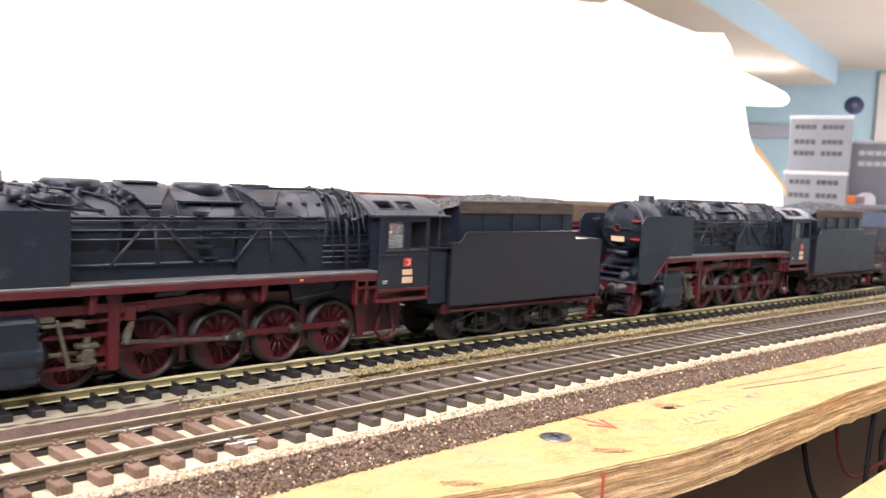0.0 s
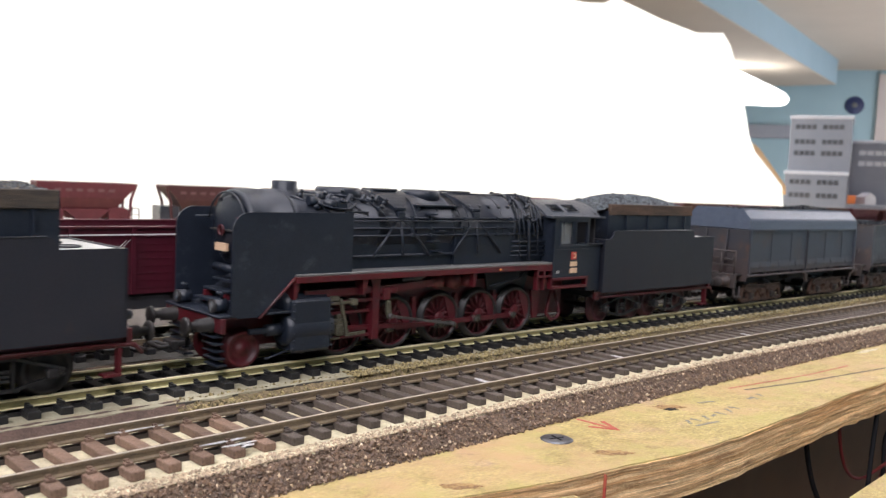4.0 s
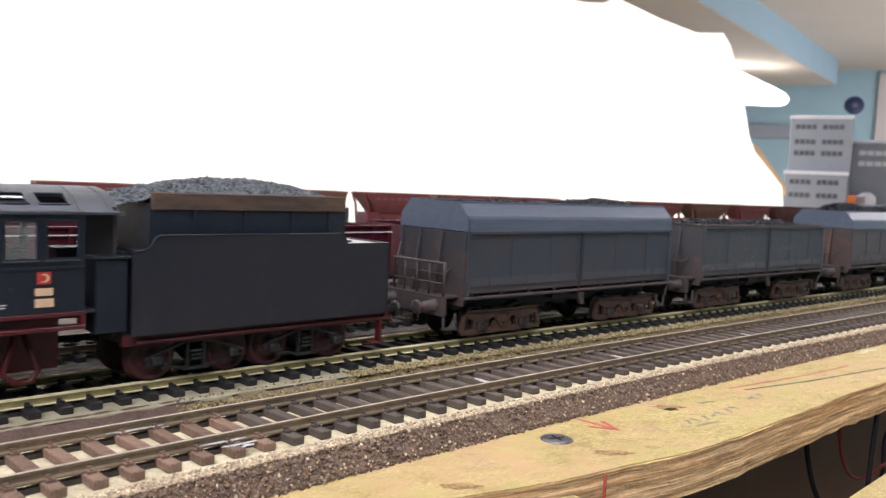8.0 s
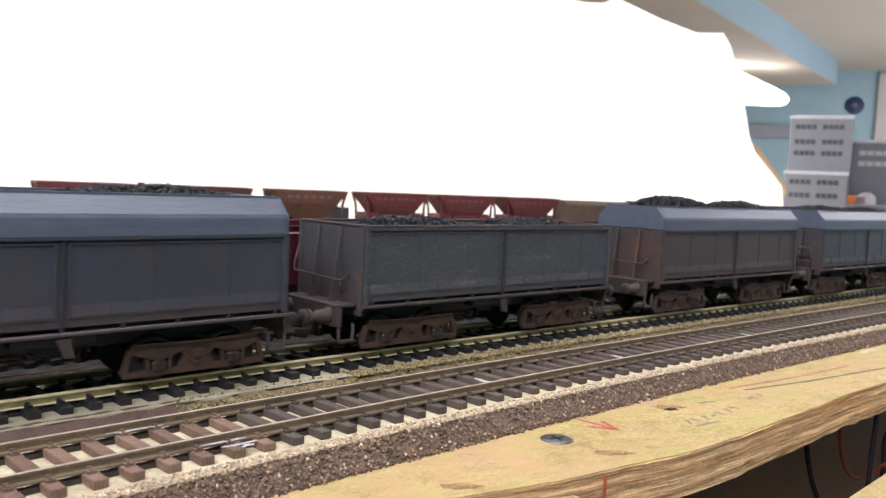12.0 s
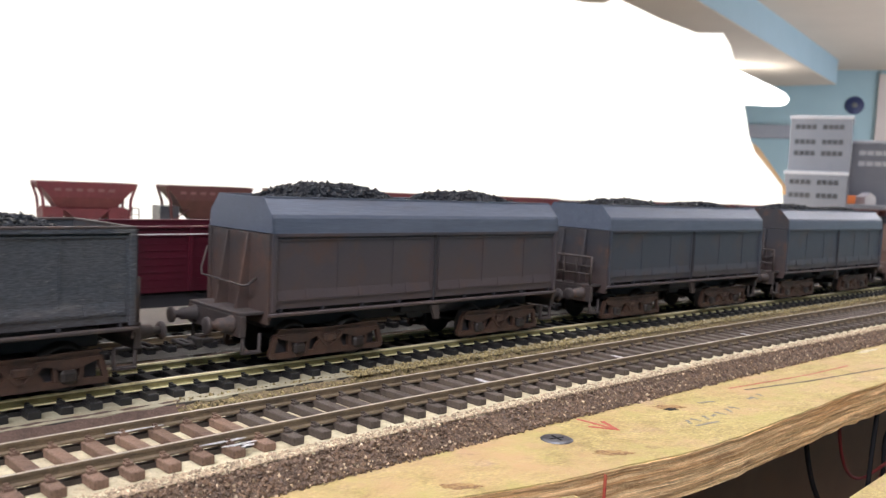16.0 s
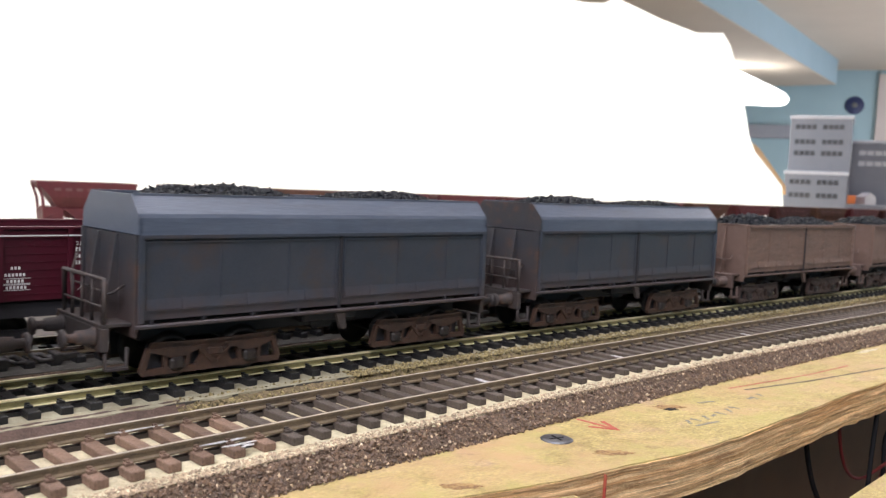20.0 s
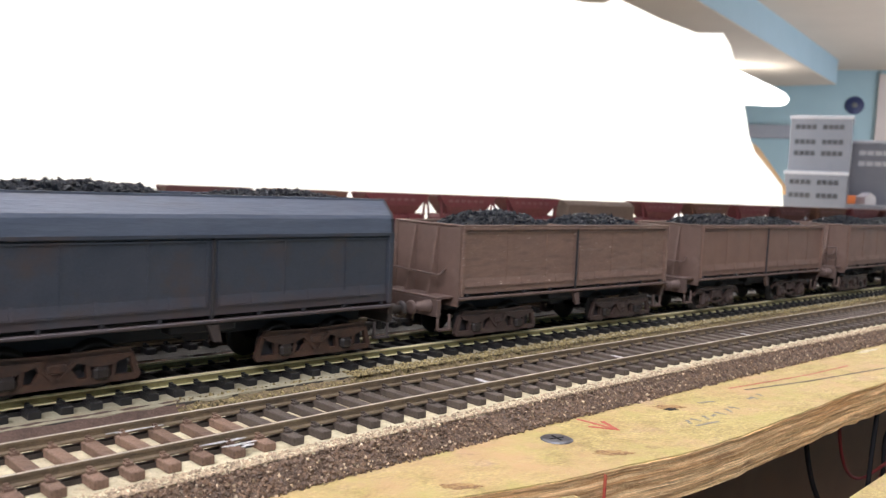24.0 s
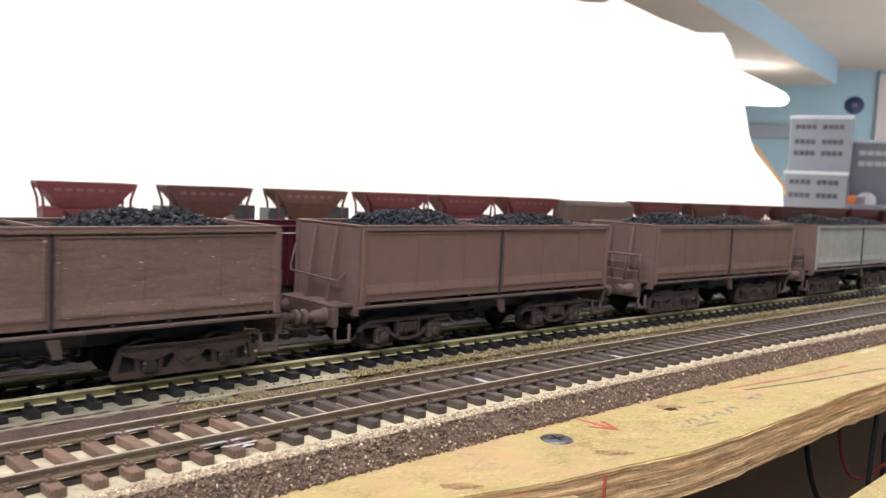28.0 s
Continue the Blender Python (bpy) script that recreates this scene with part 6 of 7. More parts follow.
def tender(label, boards, coal_material, seed, rear_heap, wheel_paint):
    """Four-axle tender; x runs to the rear from its front edge."""
    td = thing("tender", label, "tender", "tenders of the coal train")
    W = 16.4
    LT = 75.8
    part("tank_back", box(bmnew(), LT - 0.8, LT, -W, W, 12.6, 34.3, 0.2), tank_black, td)
    part("tank_core", box(bmnew(), 1, LT - 0.9, -W + 0.8, W - 0.8, 12.6, 33.6), tank_black, td)
    for side in (-1, 1):
        out = [(0, 12.6), (0, 33.4), (2.4, 33.5), (4.2, 34.6), (5.4, 36.6), (6.4, 37.2), (58.0, 37.2)] + [(58.0 + 2.6 * math.sin(a), 37.2 - 2.9 * (1 - math.cos(a))) for a in (0.4, 0.8, 1.2, math.pi / 2)] + [(LT, 34.3), (LT, 12.6)]
        part("tank_side", prism(bmnew(), out, "y", *sorted((side * (W - 0.7), side * W))), tank_black, td)
        part("tank_edge", tube(bmnew(), [(0, side * W, 33.5), (2.4, side * W, 33.6), (4.2, side * W, 34.7), (5.4, side * W, 36.7), (6.4, side * W, 37.3), (58, side * W, 37.3)], 0.22, 5), black, td)
        b = part("bunker_side", box(bmnew(), 6.0, 61.2, *sorted((side * 12.6, side * 13.2)), 33.5, 43.6), black, td)
        part("board", box(bmnew(), 5.6, 61.4, *sorted((side * 12.4, side * 13.9)), 43.4, 47.8, 0.2), boards, td, "weathered timber bunker board")
        for x in (16, 30, 44, 56):
            part("bunker_rib", box(bmnew(), x, x + 0.7, *sorted((side * 13.2, side * 13.8)), 37.4, 43.4), black, b)
        fr = part("frame", box(bmnew(), -1, LT + 2, *sorted((side * 12.6, side * 13.6)), 9.8, 12.5), red, td, "dull red tender frame")
        part("frame_pipe", tube(bmnew(), [(2, side * 14.4, 10.6), (LT - 6, side * 14.4, 11.0), (LT + 2.6, side * 14.6, 10.4), (LT + 4.6, side * 14.6, 8.2)], 0.5, 6), red, fr)
        part("rear_step", box(box(bmnew(), LT - 1.2, LT - 0.4, *sorted((side * 12.8, side * 14.8)), 3.8, 10), LT - 4.5, LT - 0.4, *sorted((side * 11.8, side * 15)), 3.4, 4.0), red, td)
        for x in (18.2, 50.7):
            # diagonal bogie truss
            sf = bmnew()
            y = side * 11.8
            bar(sf, (x - 3.4, y, 9.4), (x + 3.4, y, 9.4), 0.8, 1.1)
            tr = part("bogie_frame", sf, truss_metal, td, "dark diagonal truss bogie frame")
            part("lower_bar", bar(bmnew(), (x - 3.4, y, 2.6), (x + 3.4, y, 2.6), 0.8, 1.1), truss_metal, tr)
            for e in (-1, 1):
                for p0, p1 in (((x + e * 2.6, y, 9.3), (x + e * 13.0, y, 6.0)), ((x + e * 2.6, y, 2.7), (x + e * 13.0, y, 5.0)), ((x + e * 2.2, y, 9.4), (x + e * 2.2, y, 2.4))):
                    part("truss_bar", bar(bmnew(), p0, p1, 0.65, 0.9), truss_metal, tr)
            for k in range(3):
                part("leaf_spring", box(bmnew(), x - 1.4, x + 1.4, *sorted((y, y + side * 0.9)), 4.6 + k * 1.0, 5.2 + k * 1.0), truss_metal, tr)
            for e in (-1, 1):
                part("axle_box", box(bmnew(), x + e * 10.2 - 1.3, x + e * 10.2 + 1.3, *sorted((y - side * 0.4, y + side * 1.7)), 4.3, 6.6, 0.4), truss_metal, tr)
    part("tank_deck", box(bmnew(), 58, LT - 0.9, -W + 0.8, W - 0.8, 33.6, 33.9), mat("bleached_deck_paint", (0.5, 0.51, 0.5), (0.4, 0.4, 0.39), 0.5, size=6, bump=0.1), td, "bleached grey tank deck")
    part("water_hatch", lathe(bmnew(), [(0, 3.4), (0.4, 3.4), (0.4, 2.8), (0.2, 2.8)], (66, -6, 33.9), (0, 0, 1), 20), black, td)
    part("water_hatch", lathe(bmnew(), [(0, 3.4), (0.4, 3.4), (0.4, 2.8), (0.2, 2.8)], (66, 5, 33.9), (0, 0, 1), 20), black, td)
    part("bunker_front", box(bmnew(), 5.4, 6.0, -13.0, 13.0, 33.5, 45.0), black, td)
    part("bunker_back", box(bmnew(), 61.2, 61.9, -13.2, 13.2, 33.9, 47.6), black, td)
    # shield's near-black colour stands in for the shade between cab and tender
    part("front_shield", box(bmnew(), -3.4, -2.6, -13.4, 4.0, 12.6, 44.0), underside, td)
    part("coal_bulkhead", box(bmnew(), -1.2, 0.2, -13.6, 13.6, 12.6, 33.0), black, td)
    for side in (-1, 1):
        part("front_locker", box(bmnew(), -7.6, -0.2, *sorted((side * 9.0, side * 14.6)), 13.5, 31.6, 0.3), black, td)
        part("locker_ledge", box(bmnew(), -8.0, 0.6, *sorted((side * 9.0, side * 15.4)), 31.6, 32.2, 0.1), black, td)
    part("floor_plate", box(bmnew(), -1, LT + 2, -12.5, 12.5, 10.4, 12.5), underside, td)
    hs = part("headstock", box(bmnew(), LT + 0.6, LT + 2.2, -14.6, 14.6, 10.0, 14.4, 0.2), red, td, "dull red rear beam")
    for y in (-10.0, 10.0):
        buffer(hs, LT + 1.4, y, 12.4, 1, wheel_dark, 5.0)
        part("rear_lamp", lathe(bmnew(), [(0, 1.3), (2.2, 1.3), (2.5, 0.9), (2.5, 0.1)], (LT + 0.5, y * 1.2, 17.4), (1, 0, 0), 12), black, td)
    coupling(td, LT + 1.4, 1, wheel_dark)
    rng = random.Random(seed)

    def height(x, y):
        u = (x - 33) / 30.0
        h = (2.8 if rear_heap else 5.0) * max(0.0, 1 - abs(u - (0.2 if rear_heap else 0.0)) ** 2.2) + 0.6 * noise.noise(Vector((x / 6.0, y / 6.0, seed)))
        return 46.4 + h * max(0.0, 1 - (y / 13.4) ** 2) ** 0.7

    bm = bmnew()
    heap(bm, -2.6, 61, -12.3, 12.3, lambda x, y: height(x, y) - max(0, 7 - x) * 0.2, (60, 24))
    lumps(bm, rng, 2200, lambda r: (lambda x, y: Vector((x, y, height(x, y) - max(0, 7 - x) * 0.2 + r.uniform(-0.25, 0.25))))(r.uniform(-2.2, 60.5), r.uniform(-12, 12)), 0.7)
    part("coal_load", bm, coal_material, td, "grey dusty fine coal heap", kind="stuff")
    wheels = []
    for x in (18.2, 50.7):
        for e in (-1, 1):
            wheels.append((wheelset(5.7, td, (x + e * 10.2, 0, 5.7), wheel_paint), 5.7))
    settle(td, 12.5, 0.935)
    return td, wheels
flat_mark("knot_hole", 74.3, -23.4, blob(4.8, 2.0, 26, 0.3), knot_brown, "torn brown knot hole in the pine board", "knot", rz=-0.5)
flat_mark("knot_hole", 72.2, -25.1, blob(2.4, 1.0, 22, 0.3), wire_black, "dark pit of the knot hole", "knot", thick=0.09, rz=-0.5)
flat_mark("knot", 26.3, -38.6, blob(4.4, 1.7, 26, 0.3), knot_brown, "pale brown knot in the pine board", "knot", rz=-0.6)
flat_mark("knot", -17.2, -32.9, blob(4.0, 1.6, 26, 0.3), knot_brown, "pale brown knot in the pine board", "knot", rz=-0.6)
flat_mark("red_arrow", 42.3, -22.5, bar_line([(-0.4, 6.2), (0.2, 0), (0.6, -6.1)], 1.0), marker_red, "red felt pen arrow on the pine board")
flat_mark("red_arrow", 42.3, -22.5, bar_line([(3.4, 1.0), (1.9, -2.6), (0.6, -6.1), (-1.6, -2.4), (-3.4, 0.2)], 1.1), marker_red, "red felt pen arrow head on the pine board", thick=0.07)
flat_mark("pencil_line", 144.4, -30.7, bar_line([(-31, 5.5), (0, 0), (49, -6.1)], 1.0), pencil, "dark pencil line along the pine board")
flat_mark("red_line", 147.2, -24.9, bar_line([(-36.5, 3.5), (7, -1.3), (36.5, -2.3)], 0.6), marker_red, "thin red pen line along the pine board")
for sx, la, ln, tilt in ((65, -34.9, 3.4, 1.1), (68.5, -34.9, 3.0, 2.0), (73, -35.2, 3.6, 1.2), (77, -35.4, 2.6, 0.4), (80.5, -35.4, 3.4, 1.9), (85.5, -35.0, 3.4, 1.2), (89.5, -34.4, 3.2, 2.1),
                         (104.5, -31.6, 3.0, 0.2), (106, -31.9, 3.0, 1.5), (111, -31.0, 2.8, 1.3), (88.5, -26.5, 6.0, -0.1), (68, -38.7, 9.0, 0.05)):
    flat_mark("stamp_mark", sx, la, bar_line([(-ln / 2 * math.cos(tilt), -ln / 2 * math.sin(tilt)), (0.3, 0.2), (ln / 2 * math.cos(tilt), ln / 2 * math.sin(tilt))], 1.0), marker_blue, "faded illegible grey ink on the pine board", rz=-0.2)
flat_mark("white_chip", 222, -18.7, blob(9, 1.2, 22, 0.4), bed_cream, "white paint patch on the pine board")
rl = part("red_line", box(bmnew(), -0.13, 0.13, -0.05, 0.6, -8.5, -0.6), marker_red, at=ground(15.0, board_edge(15.0) - 0.2, -8.9))
rl.rotation_euler = (0, 0, heading(15.0))
tagged(rl, "red felt pen stroke down the board's sawn edge", "pen mark")
tagged(part("paint_chip", lathe(bmnew(), [(0, 3.0), (0.8, 2.2), (1.3, 0.1)], ground(-65.4, 24.5, -7.1), (0.1, 0.1, 1), 7), bed_cream), "small cream paint chip lying between the tracks", "paint chip")
off = part("wood_offcut", box(bmnew(), -10, 10, -9, 0, -3.4, 0, 0.4), pine, at=ground(-8, board_edge(-8) - 3.5, -10.2))
off.rotation_euler = (0, 0, heading(-7) - 0.25)
tagged(off, "pale wooden offcut fixed against the pine board's edge", "offcut")
joist = part("joist", box(bmnew(), -30, 160, -38, 0, -34, 0, 0.8), pine, at=(117, 224, -25))
joist.rotation_euler = (0, 0, 0.80)
tagged(joist, "pine joist under the front of the layout", "joist", kind="structure")
joist = part("joist", box(bmnew(), -260, 260, -30, 0, -60, 0, 0.8), deckboard, at=(241, 366, -130))
joist.rotation_euler = (0, 0, 0.76)
tagged(joist, "dim wooden joist deep under the layout", "joist", kind="structure")


def cable(label, pts, r, material):
    cu = bpy.data.curves.new("cable", "CURVE")
    cu.dimensions, cu.bevel_depth, cu.bevel_resolution = "3D", r * MM, 2
    sp = cu.splines.new("NURBS")
    sp.points.add(len(pts) - 1)
    for q, v in zip(sp.points, pts):
        q.co = (*[c * MM for c in v], 1)
    sp.use_endpoint_u, sp.order_u = True, 3
    cu.materials.append(material)
    return tagged(new("cable", cu), label, "cable")


cable("thin red cable looping under the board", [(133, 275, -19), (137, 280, -50), (177, 312, -40), (165, 323, -70), (189, 344, -60), (197, 361, -19)], 0.6, wire_red)
cable("thin red cable hanging under the board", [(179, 327, -19), (184, 328, -50), (158, 294, -90), (184, 323, -120)], 0.6, wire_red)
cable("black cable looping under the board", [(117, 264, -19), (122, 267, -55), (166, 304, -60), (170, 317, -30), (199, 342, -50), (221, 365, -19)], 0.8, wire_black)
cable("black cable hanging under the board", [(154, 291, -19), (140, 271, -70), (169, 306, -100), (199, 338, -80)], 0.8, wire_black)


# ---- standing stock on the third track ----
def gondola(s_mid, label, marks):
    gd = thing("gondola_wagon", label, "wagon", "wagons on the third track", at=ground(s_mid, TRACK_3, RAIL_2), rz=heading(s_mid))
    H, W = 80.5, 15.8
    part("floor", box(bmnew(), -H, H, -W + 1, W - 1, 15, 17), underside, gd)
    for side in (-1, 1):
        y = side * W
        sd = part("side", box(bmnew(), -H, H, *sorted((y, y - side * 0.9)), 16.8, 38.4), gondola_red, gd)
        part("top_rail", box(bmnew(), -H, H, *sorted((y + side * 0.7, y - side * 1.0)), 38.2, 39.0, 0.1), gondola_red, sd)
        bm = bmnew()
        for x in [-H + 0.6, H - 0.6] + [-68.2 + 17.6 * k for k in range(9)]:
            box(bm, x - 0.6, x + 0.6, *sorted((y, y + side * 0.8)), 16.8, 38.2)
        part("ribs", bm, gondola_red, sd)
        for k in range(8):
            part("plank_joint", box(bmnew(), -H, H, *sorted((y, y + side * 0.12)), 18.6 + k * 2.4, 18.8 + k * 2.4), gondola_red, sd)
        part("white_line", box(bmnew(), -H, H, *sorted((y + side * 0.8, y + side * 0.95)), 36.1, 36.5), white_ink, sd, "thin white line")
        part("sole_bar", box(bmnew(), -H, H, *sorted((y * 0.86, y * 0.92)), 11.5, 16.7), underside, gd)
    for x in (-H, H - 0.9):
        part("end", box(bmnew(), x, x + 0.9, -W, W, 16.8, 38.2), gondola_red, gd)
    for e in (-1, 1):
        for y in (-10, 10):
            buffer(gd, e * H, y, 12.2, e, wheel_dark)
        for w in (-1, 1):
            wheelset(5.4, gd, (e * 56 + w * 9, 0, 5.4), wheel_dark)
        part("bogie_side", box(box(bmnew(), e * 56 - 15, e * 56 + 15, -12.2, -11, 3.5, 7.5, 0.5), e * 56 - 15, e * 56 + 15, 11, 12.2, 3.5, 7.5, 0.5), underside, gd)
    yf = -W - 0.13
    if marks:
        def letters(body, x, z, size):
            cu = bpy.data.curves.new("lettering", "FONT")
            cu.body, cu.size, cu.extrude = body, size * MM, 0.00004
            cu.materials.append(white_ink)
            o = new("lettering", cu)
            o.parent = gd
            o.location, o.rotation_euler = (x * MM, yf * MM, z * MM), (math.pi / 2, 0, 0)
            return o
        def ink(x0, x1, z0, z1):
            part("marking", box(bmnew(), x0, x1, yf, yf + 0.1, z0, z1), white_ink, gd)
        X = marks
        letters("21 RIV", X, 33.2, 1.7)
        for k, (z, w) in enumerate(((31.3, 3.4), (29.2, 6.2), (27.2, 3.2))):
            for j in range(int(w / 0.8)):
                ink(X + j * 0.8, X + j * 0.8 + 0.45, z, z + 1.2)
        bm = bmnew()
        bar(bm, (X + 0.6, yf, 19.2), (X + 14.2, yf, 34.6), 0.14, 0.1)
        bar(bm, (X + 1.6, yf, 19.2), (X + 15.2, yf, 34.6), 0.14, 0.1)
        part("diagonal_mark", bm, white_ink, gd)
        for j in range(4):
            ink(X + 3 + j * 1.3, X + 4.0 + j * 1.3, 18.4, 18.55)
            ink(X + 3 + j * 1.3, X + 4.0 + j * 1.3, 19.3, 19.45)
        for j in range(5):
            ink(X + 9.6, X + 13.4, 18.6 + j * 1.2, 18.75 + j * 1.2)
            ink(X + 9.6 + j * 0.92, X + 9.75 + j * 0.92, 18.6, 23.5)
        Y = X - 15
        for z, w in ((26.2, 3.0), (24.2, 6.0), (22.3, 5.0), (20.4, 5.4)):
            for j in range(int(w / 0.9)):
                ink(Y - w / 2 + j * 0.9, Y - w / 2 + j * 0.9 + 0.55, z, z + 0.9)
        for z0, z1 in ((21.9, 22.05), (23.5, 23.65), (20.0, 20.15), (21.6, 21.75)):
            ink(Y - 3.4, Y + 3.4, z0, z1)
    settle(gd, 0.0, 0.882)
    return gd


gondola(-15.0, "wine red open wagon with white markings and a white line", -31.5)
gondola(158, "wine red open wagon with a white line along its side", 0)

# ---- rear track with hopper wagons ----
TH = math.radians(36.0)
UP = Vector((-350.0, 727.0, 0))
UPZ = -11.4


def upper(d, lat, z):
    return UP + Vector((math.cos(TH) * d - math.sin(TH) * lat, math.sin(TH) * d + math.cos(TH) * lat, z))


ut = thing("track_upper", "rear track with dark sleepers on a buff bank", "railway track", kind="structure")
for c in (4, 21.4):
    bm = bmnew()
    a, b = upper(-120, c, 0), upper(1720, c, 0)
    dd = Vector((-math.sin(TH), math.cos(TH), 0)) * 0.5
    prism(bm, [tuple((a - dd).xy), tuple((b - dd).xy), tuple((b + dd).xy), tuple((a + dd).xy)], "z", UPZ - 2.4, UPZ)
    part("rail", bm, rail_brown, ut)
bm = bmnew()
for k in range(262):
    q = upper(-110 + k * 7, 12.7, UPZ - 3.6)
    box(bm, -1.3, 1.3, -14.5, 14.5, -1.4, 1.2)
    bmesh.ops.transform(bm, matrix=Matrix.Translation(q) @ Matrix.Rotation(TH, 4, "Z"), verts=bm.verts[-8:])
part("sleepers", bm, sleeper_grey, ut, kind="stuff")
bm = bmnew()
qs = [upper(-300, -14, 0), upper(1740, -14, 0), upper(1740, 90, 0), upper(-300, 90, 0)]
prism(bm, [tuple(q.xy) for q in qs], "z", -23.9, UPZ - 5.0)
part("bank", bm, deckboard, ut)


def hopper(d, paint, kind, label, L):
    """Two-axle self-discharging wagon, flared top, open ends on stays."""
    hp = thing("hopper_wagon", label, "wagon", "hopper wagons on the rear track", at=upper(d, 12.7, UPZ), rz=TH)
    W = 16.0
    part("solebar", box(bmnew(), -6, L + 6, -11, 11, 10.2, 13.6, 0.2), underside, hp)
    if kind == "box":
        part("body", box(bmnew(), 1, L - 1, -15, 15, 13.6, 40.5, 0.3), paint, hp)
        arc = [(15.6 * math.sin(a), 31 + 15 * math.cos(a)) for a in np.linspace(-0.95, 0.95, 13)]
        part("roof", prism(bmnew(), arc, "x", 0, L), paint, hp)
    else:
        zt, zm, zb = 47.5, 33.0, 15.0
        bm = bmnew()
        def ring(z, x0, x1, w):
            return [bm.verts.new(v) for v in ((x0, -w, z), (x1, -w, z), (x1, w, z), (x0, w, z))]
        r0 = ring(zb, L / 2 - 15, L / 2 + 15, 6)
        r1 = ring(24, L / 2 - 25, L / 2 + 25, 10)
        r2 = ring(zm + 1, 11, L - 11, 15.0)
        r3 = ring(zt - 1.6, 0, L, W)
        r4 = ring(zt, 0, L, W)
        for a, b in ((r0, r1), (r1, r2), (r2, r3), (r3, r4)):
            for i in range(4):
                bm.faces.new((a[i], a[(i + 1) % 4], b[(i + 1) % 4], b[i]))
        bm.faces.new(r0)
        i4 = [bm.verts.new(v) for v in ((1.5, -W + 1, zt), (L - 1.5, -W + 1, zt), (L - 1.5, W - 1, zt), (1.5, W - 1, zt))]
        i5 = [bm.verts.new((v.co.x * 0.9 + L * 0.05, v.co.y * 0.8, zt - 6)) for v in i4]
        for a, b in ((r4, i4), (i4, i5)):
            for i in range(4):
                bm.faces.new((a[i], a[(i + 1) % 4], b[(i + 1) % 4], b[i]))
        bm.faces.new(i5)
        body = part("body", bm, paint, hp)
        for x0 in (6, L - 7):
            for y in (-13, 13):
                e = -1 if x0 < 40 else 1
                part("stay", prism(bmnew(), [(x0 - 0.4, 13.6), (x0 + 1.8, 13.6), (x0 + 1.6 + e * 1.5, 33), (x0 + 1.6 + e * 5.5, 45), (x0 - 0.8 + e * 5.5, 45), (x0 - 0.6 + e * 1.5, 33)], "y", y - 1.0, y + 1.0), paint, body)
            part("stay_brace", tube(bmnew(), [(x0 + 0.5, -13, 14), (24 if x0 < 40 else L - 24, -10.5, 25)], 0.8, 6), paint, body)
        for x in (L * 0.3, L * 0.5, L * 0.7):
            part("rib", box(bmnew(), x - 0.7, x + 0.7, -15.6, -14.4, 33.5, 45.5), paint, body)
        for k in range(6):
            part("marking", box(bmnew(), 14 + k * (L - 30) / 6, 19 + k * (L - 30) / 6, -16.2, -15.4, 39.5, 42.0), mat("faded_lettering", (0.17, 0.085, 0.085), None, 0.7, size=5, bump=0), body)
        if kind == "boxed":
            part("cabinet", box(bmnew(), L - 17, L + 4, -12, 12, 13.6, 30.5, 0.3), bld_dark, hp, "dark machinery box")
            part("cabinet", box(bmnew(), -4, 14, -12, 12, 13.6, 28, 0.3), bld_dark, hp, "dark machinery box")
            part("chimney_pipe", cyl(bmnew(), (L - 8, -6, 30), (L - 8, -6, 36), 1.0, n=8), bld_dark, hp)
        else:
            part("chute", prism(bmnew(), [(L / 2 - 20, 24), (L / 2 + 20, 24), (L / 2 + 8, 13.7), (L / 2 - 8, 13.7)], "y", -12, 12), paint, hp)
            for xa, xb in ((5, 22), (L - 24, L - 5)):
                part("gear_case", prism(bmnew(), [(xa, 13.7), (xb, 13.7), (xb, 22), (xb - 4, 25.5), (xa + 3, 25.5), (xa, 21)], "y", -12.4, 12.4), paint, hp)
            part("handrail", tube(bmnew(), [(L + 3, -11, 13.6), (L + 3, -11, 25), (L + 3, 11, 25), (L + 3, 11, 13.6)], 0.45, 5), underside, hp)
            part("handrail", tube(bmnew(), [(L + 3, -11, 19), (L + 3, 11, 19)], 0.4, 5), underside, hp)
    for e, x in ((-1, -6), (1, L + 6)):
        for y in (-10, 10):
            buffer(hp, x, y, 12.0, e, wheel_dark)
    for x in (20, L - 20):
        wheelset(5.4, hp, (x, 0, 5.4), wheel_dark)
    return hp


HOPPERS = ((0, 0, "open", 84), (110, 1, "boxed", 86), (219, 2, "boxed", 84), (324, 0, "open", 84), (422, 0, "open", 84), (523, 0, "open", 88), (627, 3, "box", 126), (768, 0, "open", 88), (876, 2, "open", 88),
           (984, 0, "open", 88), (1092, 1, "open", 96), (1207, 2, "open", 92), (1318, 0, "open", 92), (1430, 1, "open", 92))
for d, c, kd, ln in HOPPERS:
    hopper(d, HOP[c], kd, ("maroon hopper wagon with flared top", "dark maroon hopper wagon with boxed ends", "rust brown hopper wagon with flared top", "mud brown covered wagon with arched roof")[c] + " on the rear track", ln)
for d in (182, 284):
    bxo = tagged(part("control_box", box(box(bmnew(), 0, 16, -7, 7, 0, 16, 0.4), -6, 2, -3, 3, 0, 9, 0.3), bld_dark, at=upper(d, 45, UPZ - 4.9)), "dark box standing behind the rear track", "box")
    bxo.rotation_euler = (0, 0, TH)

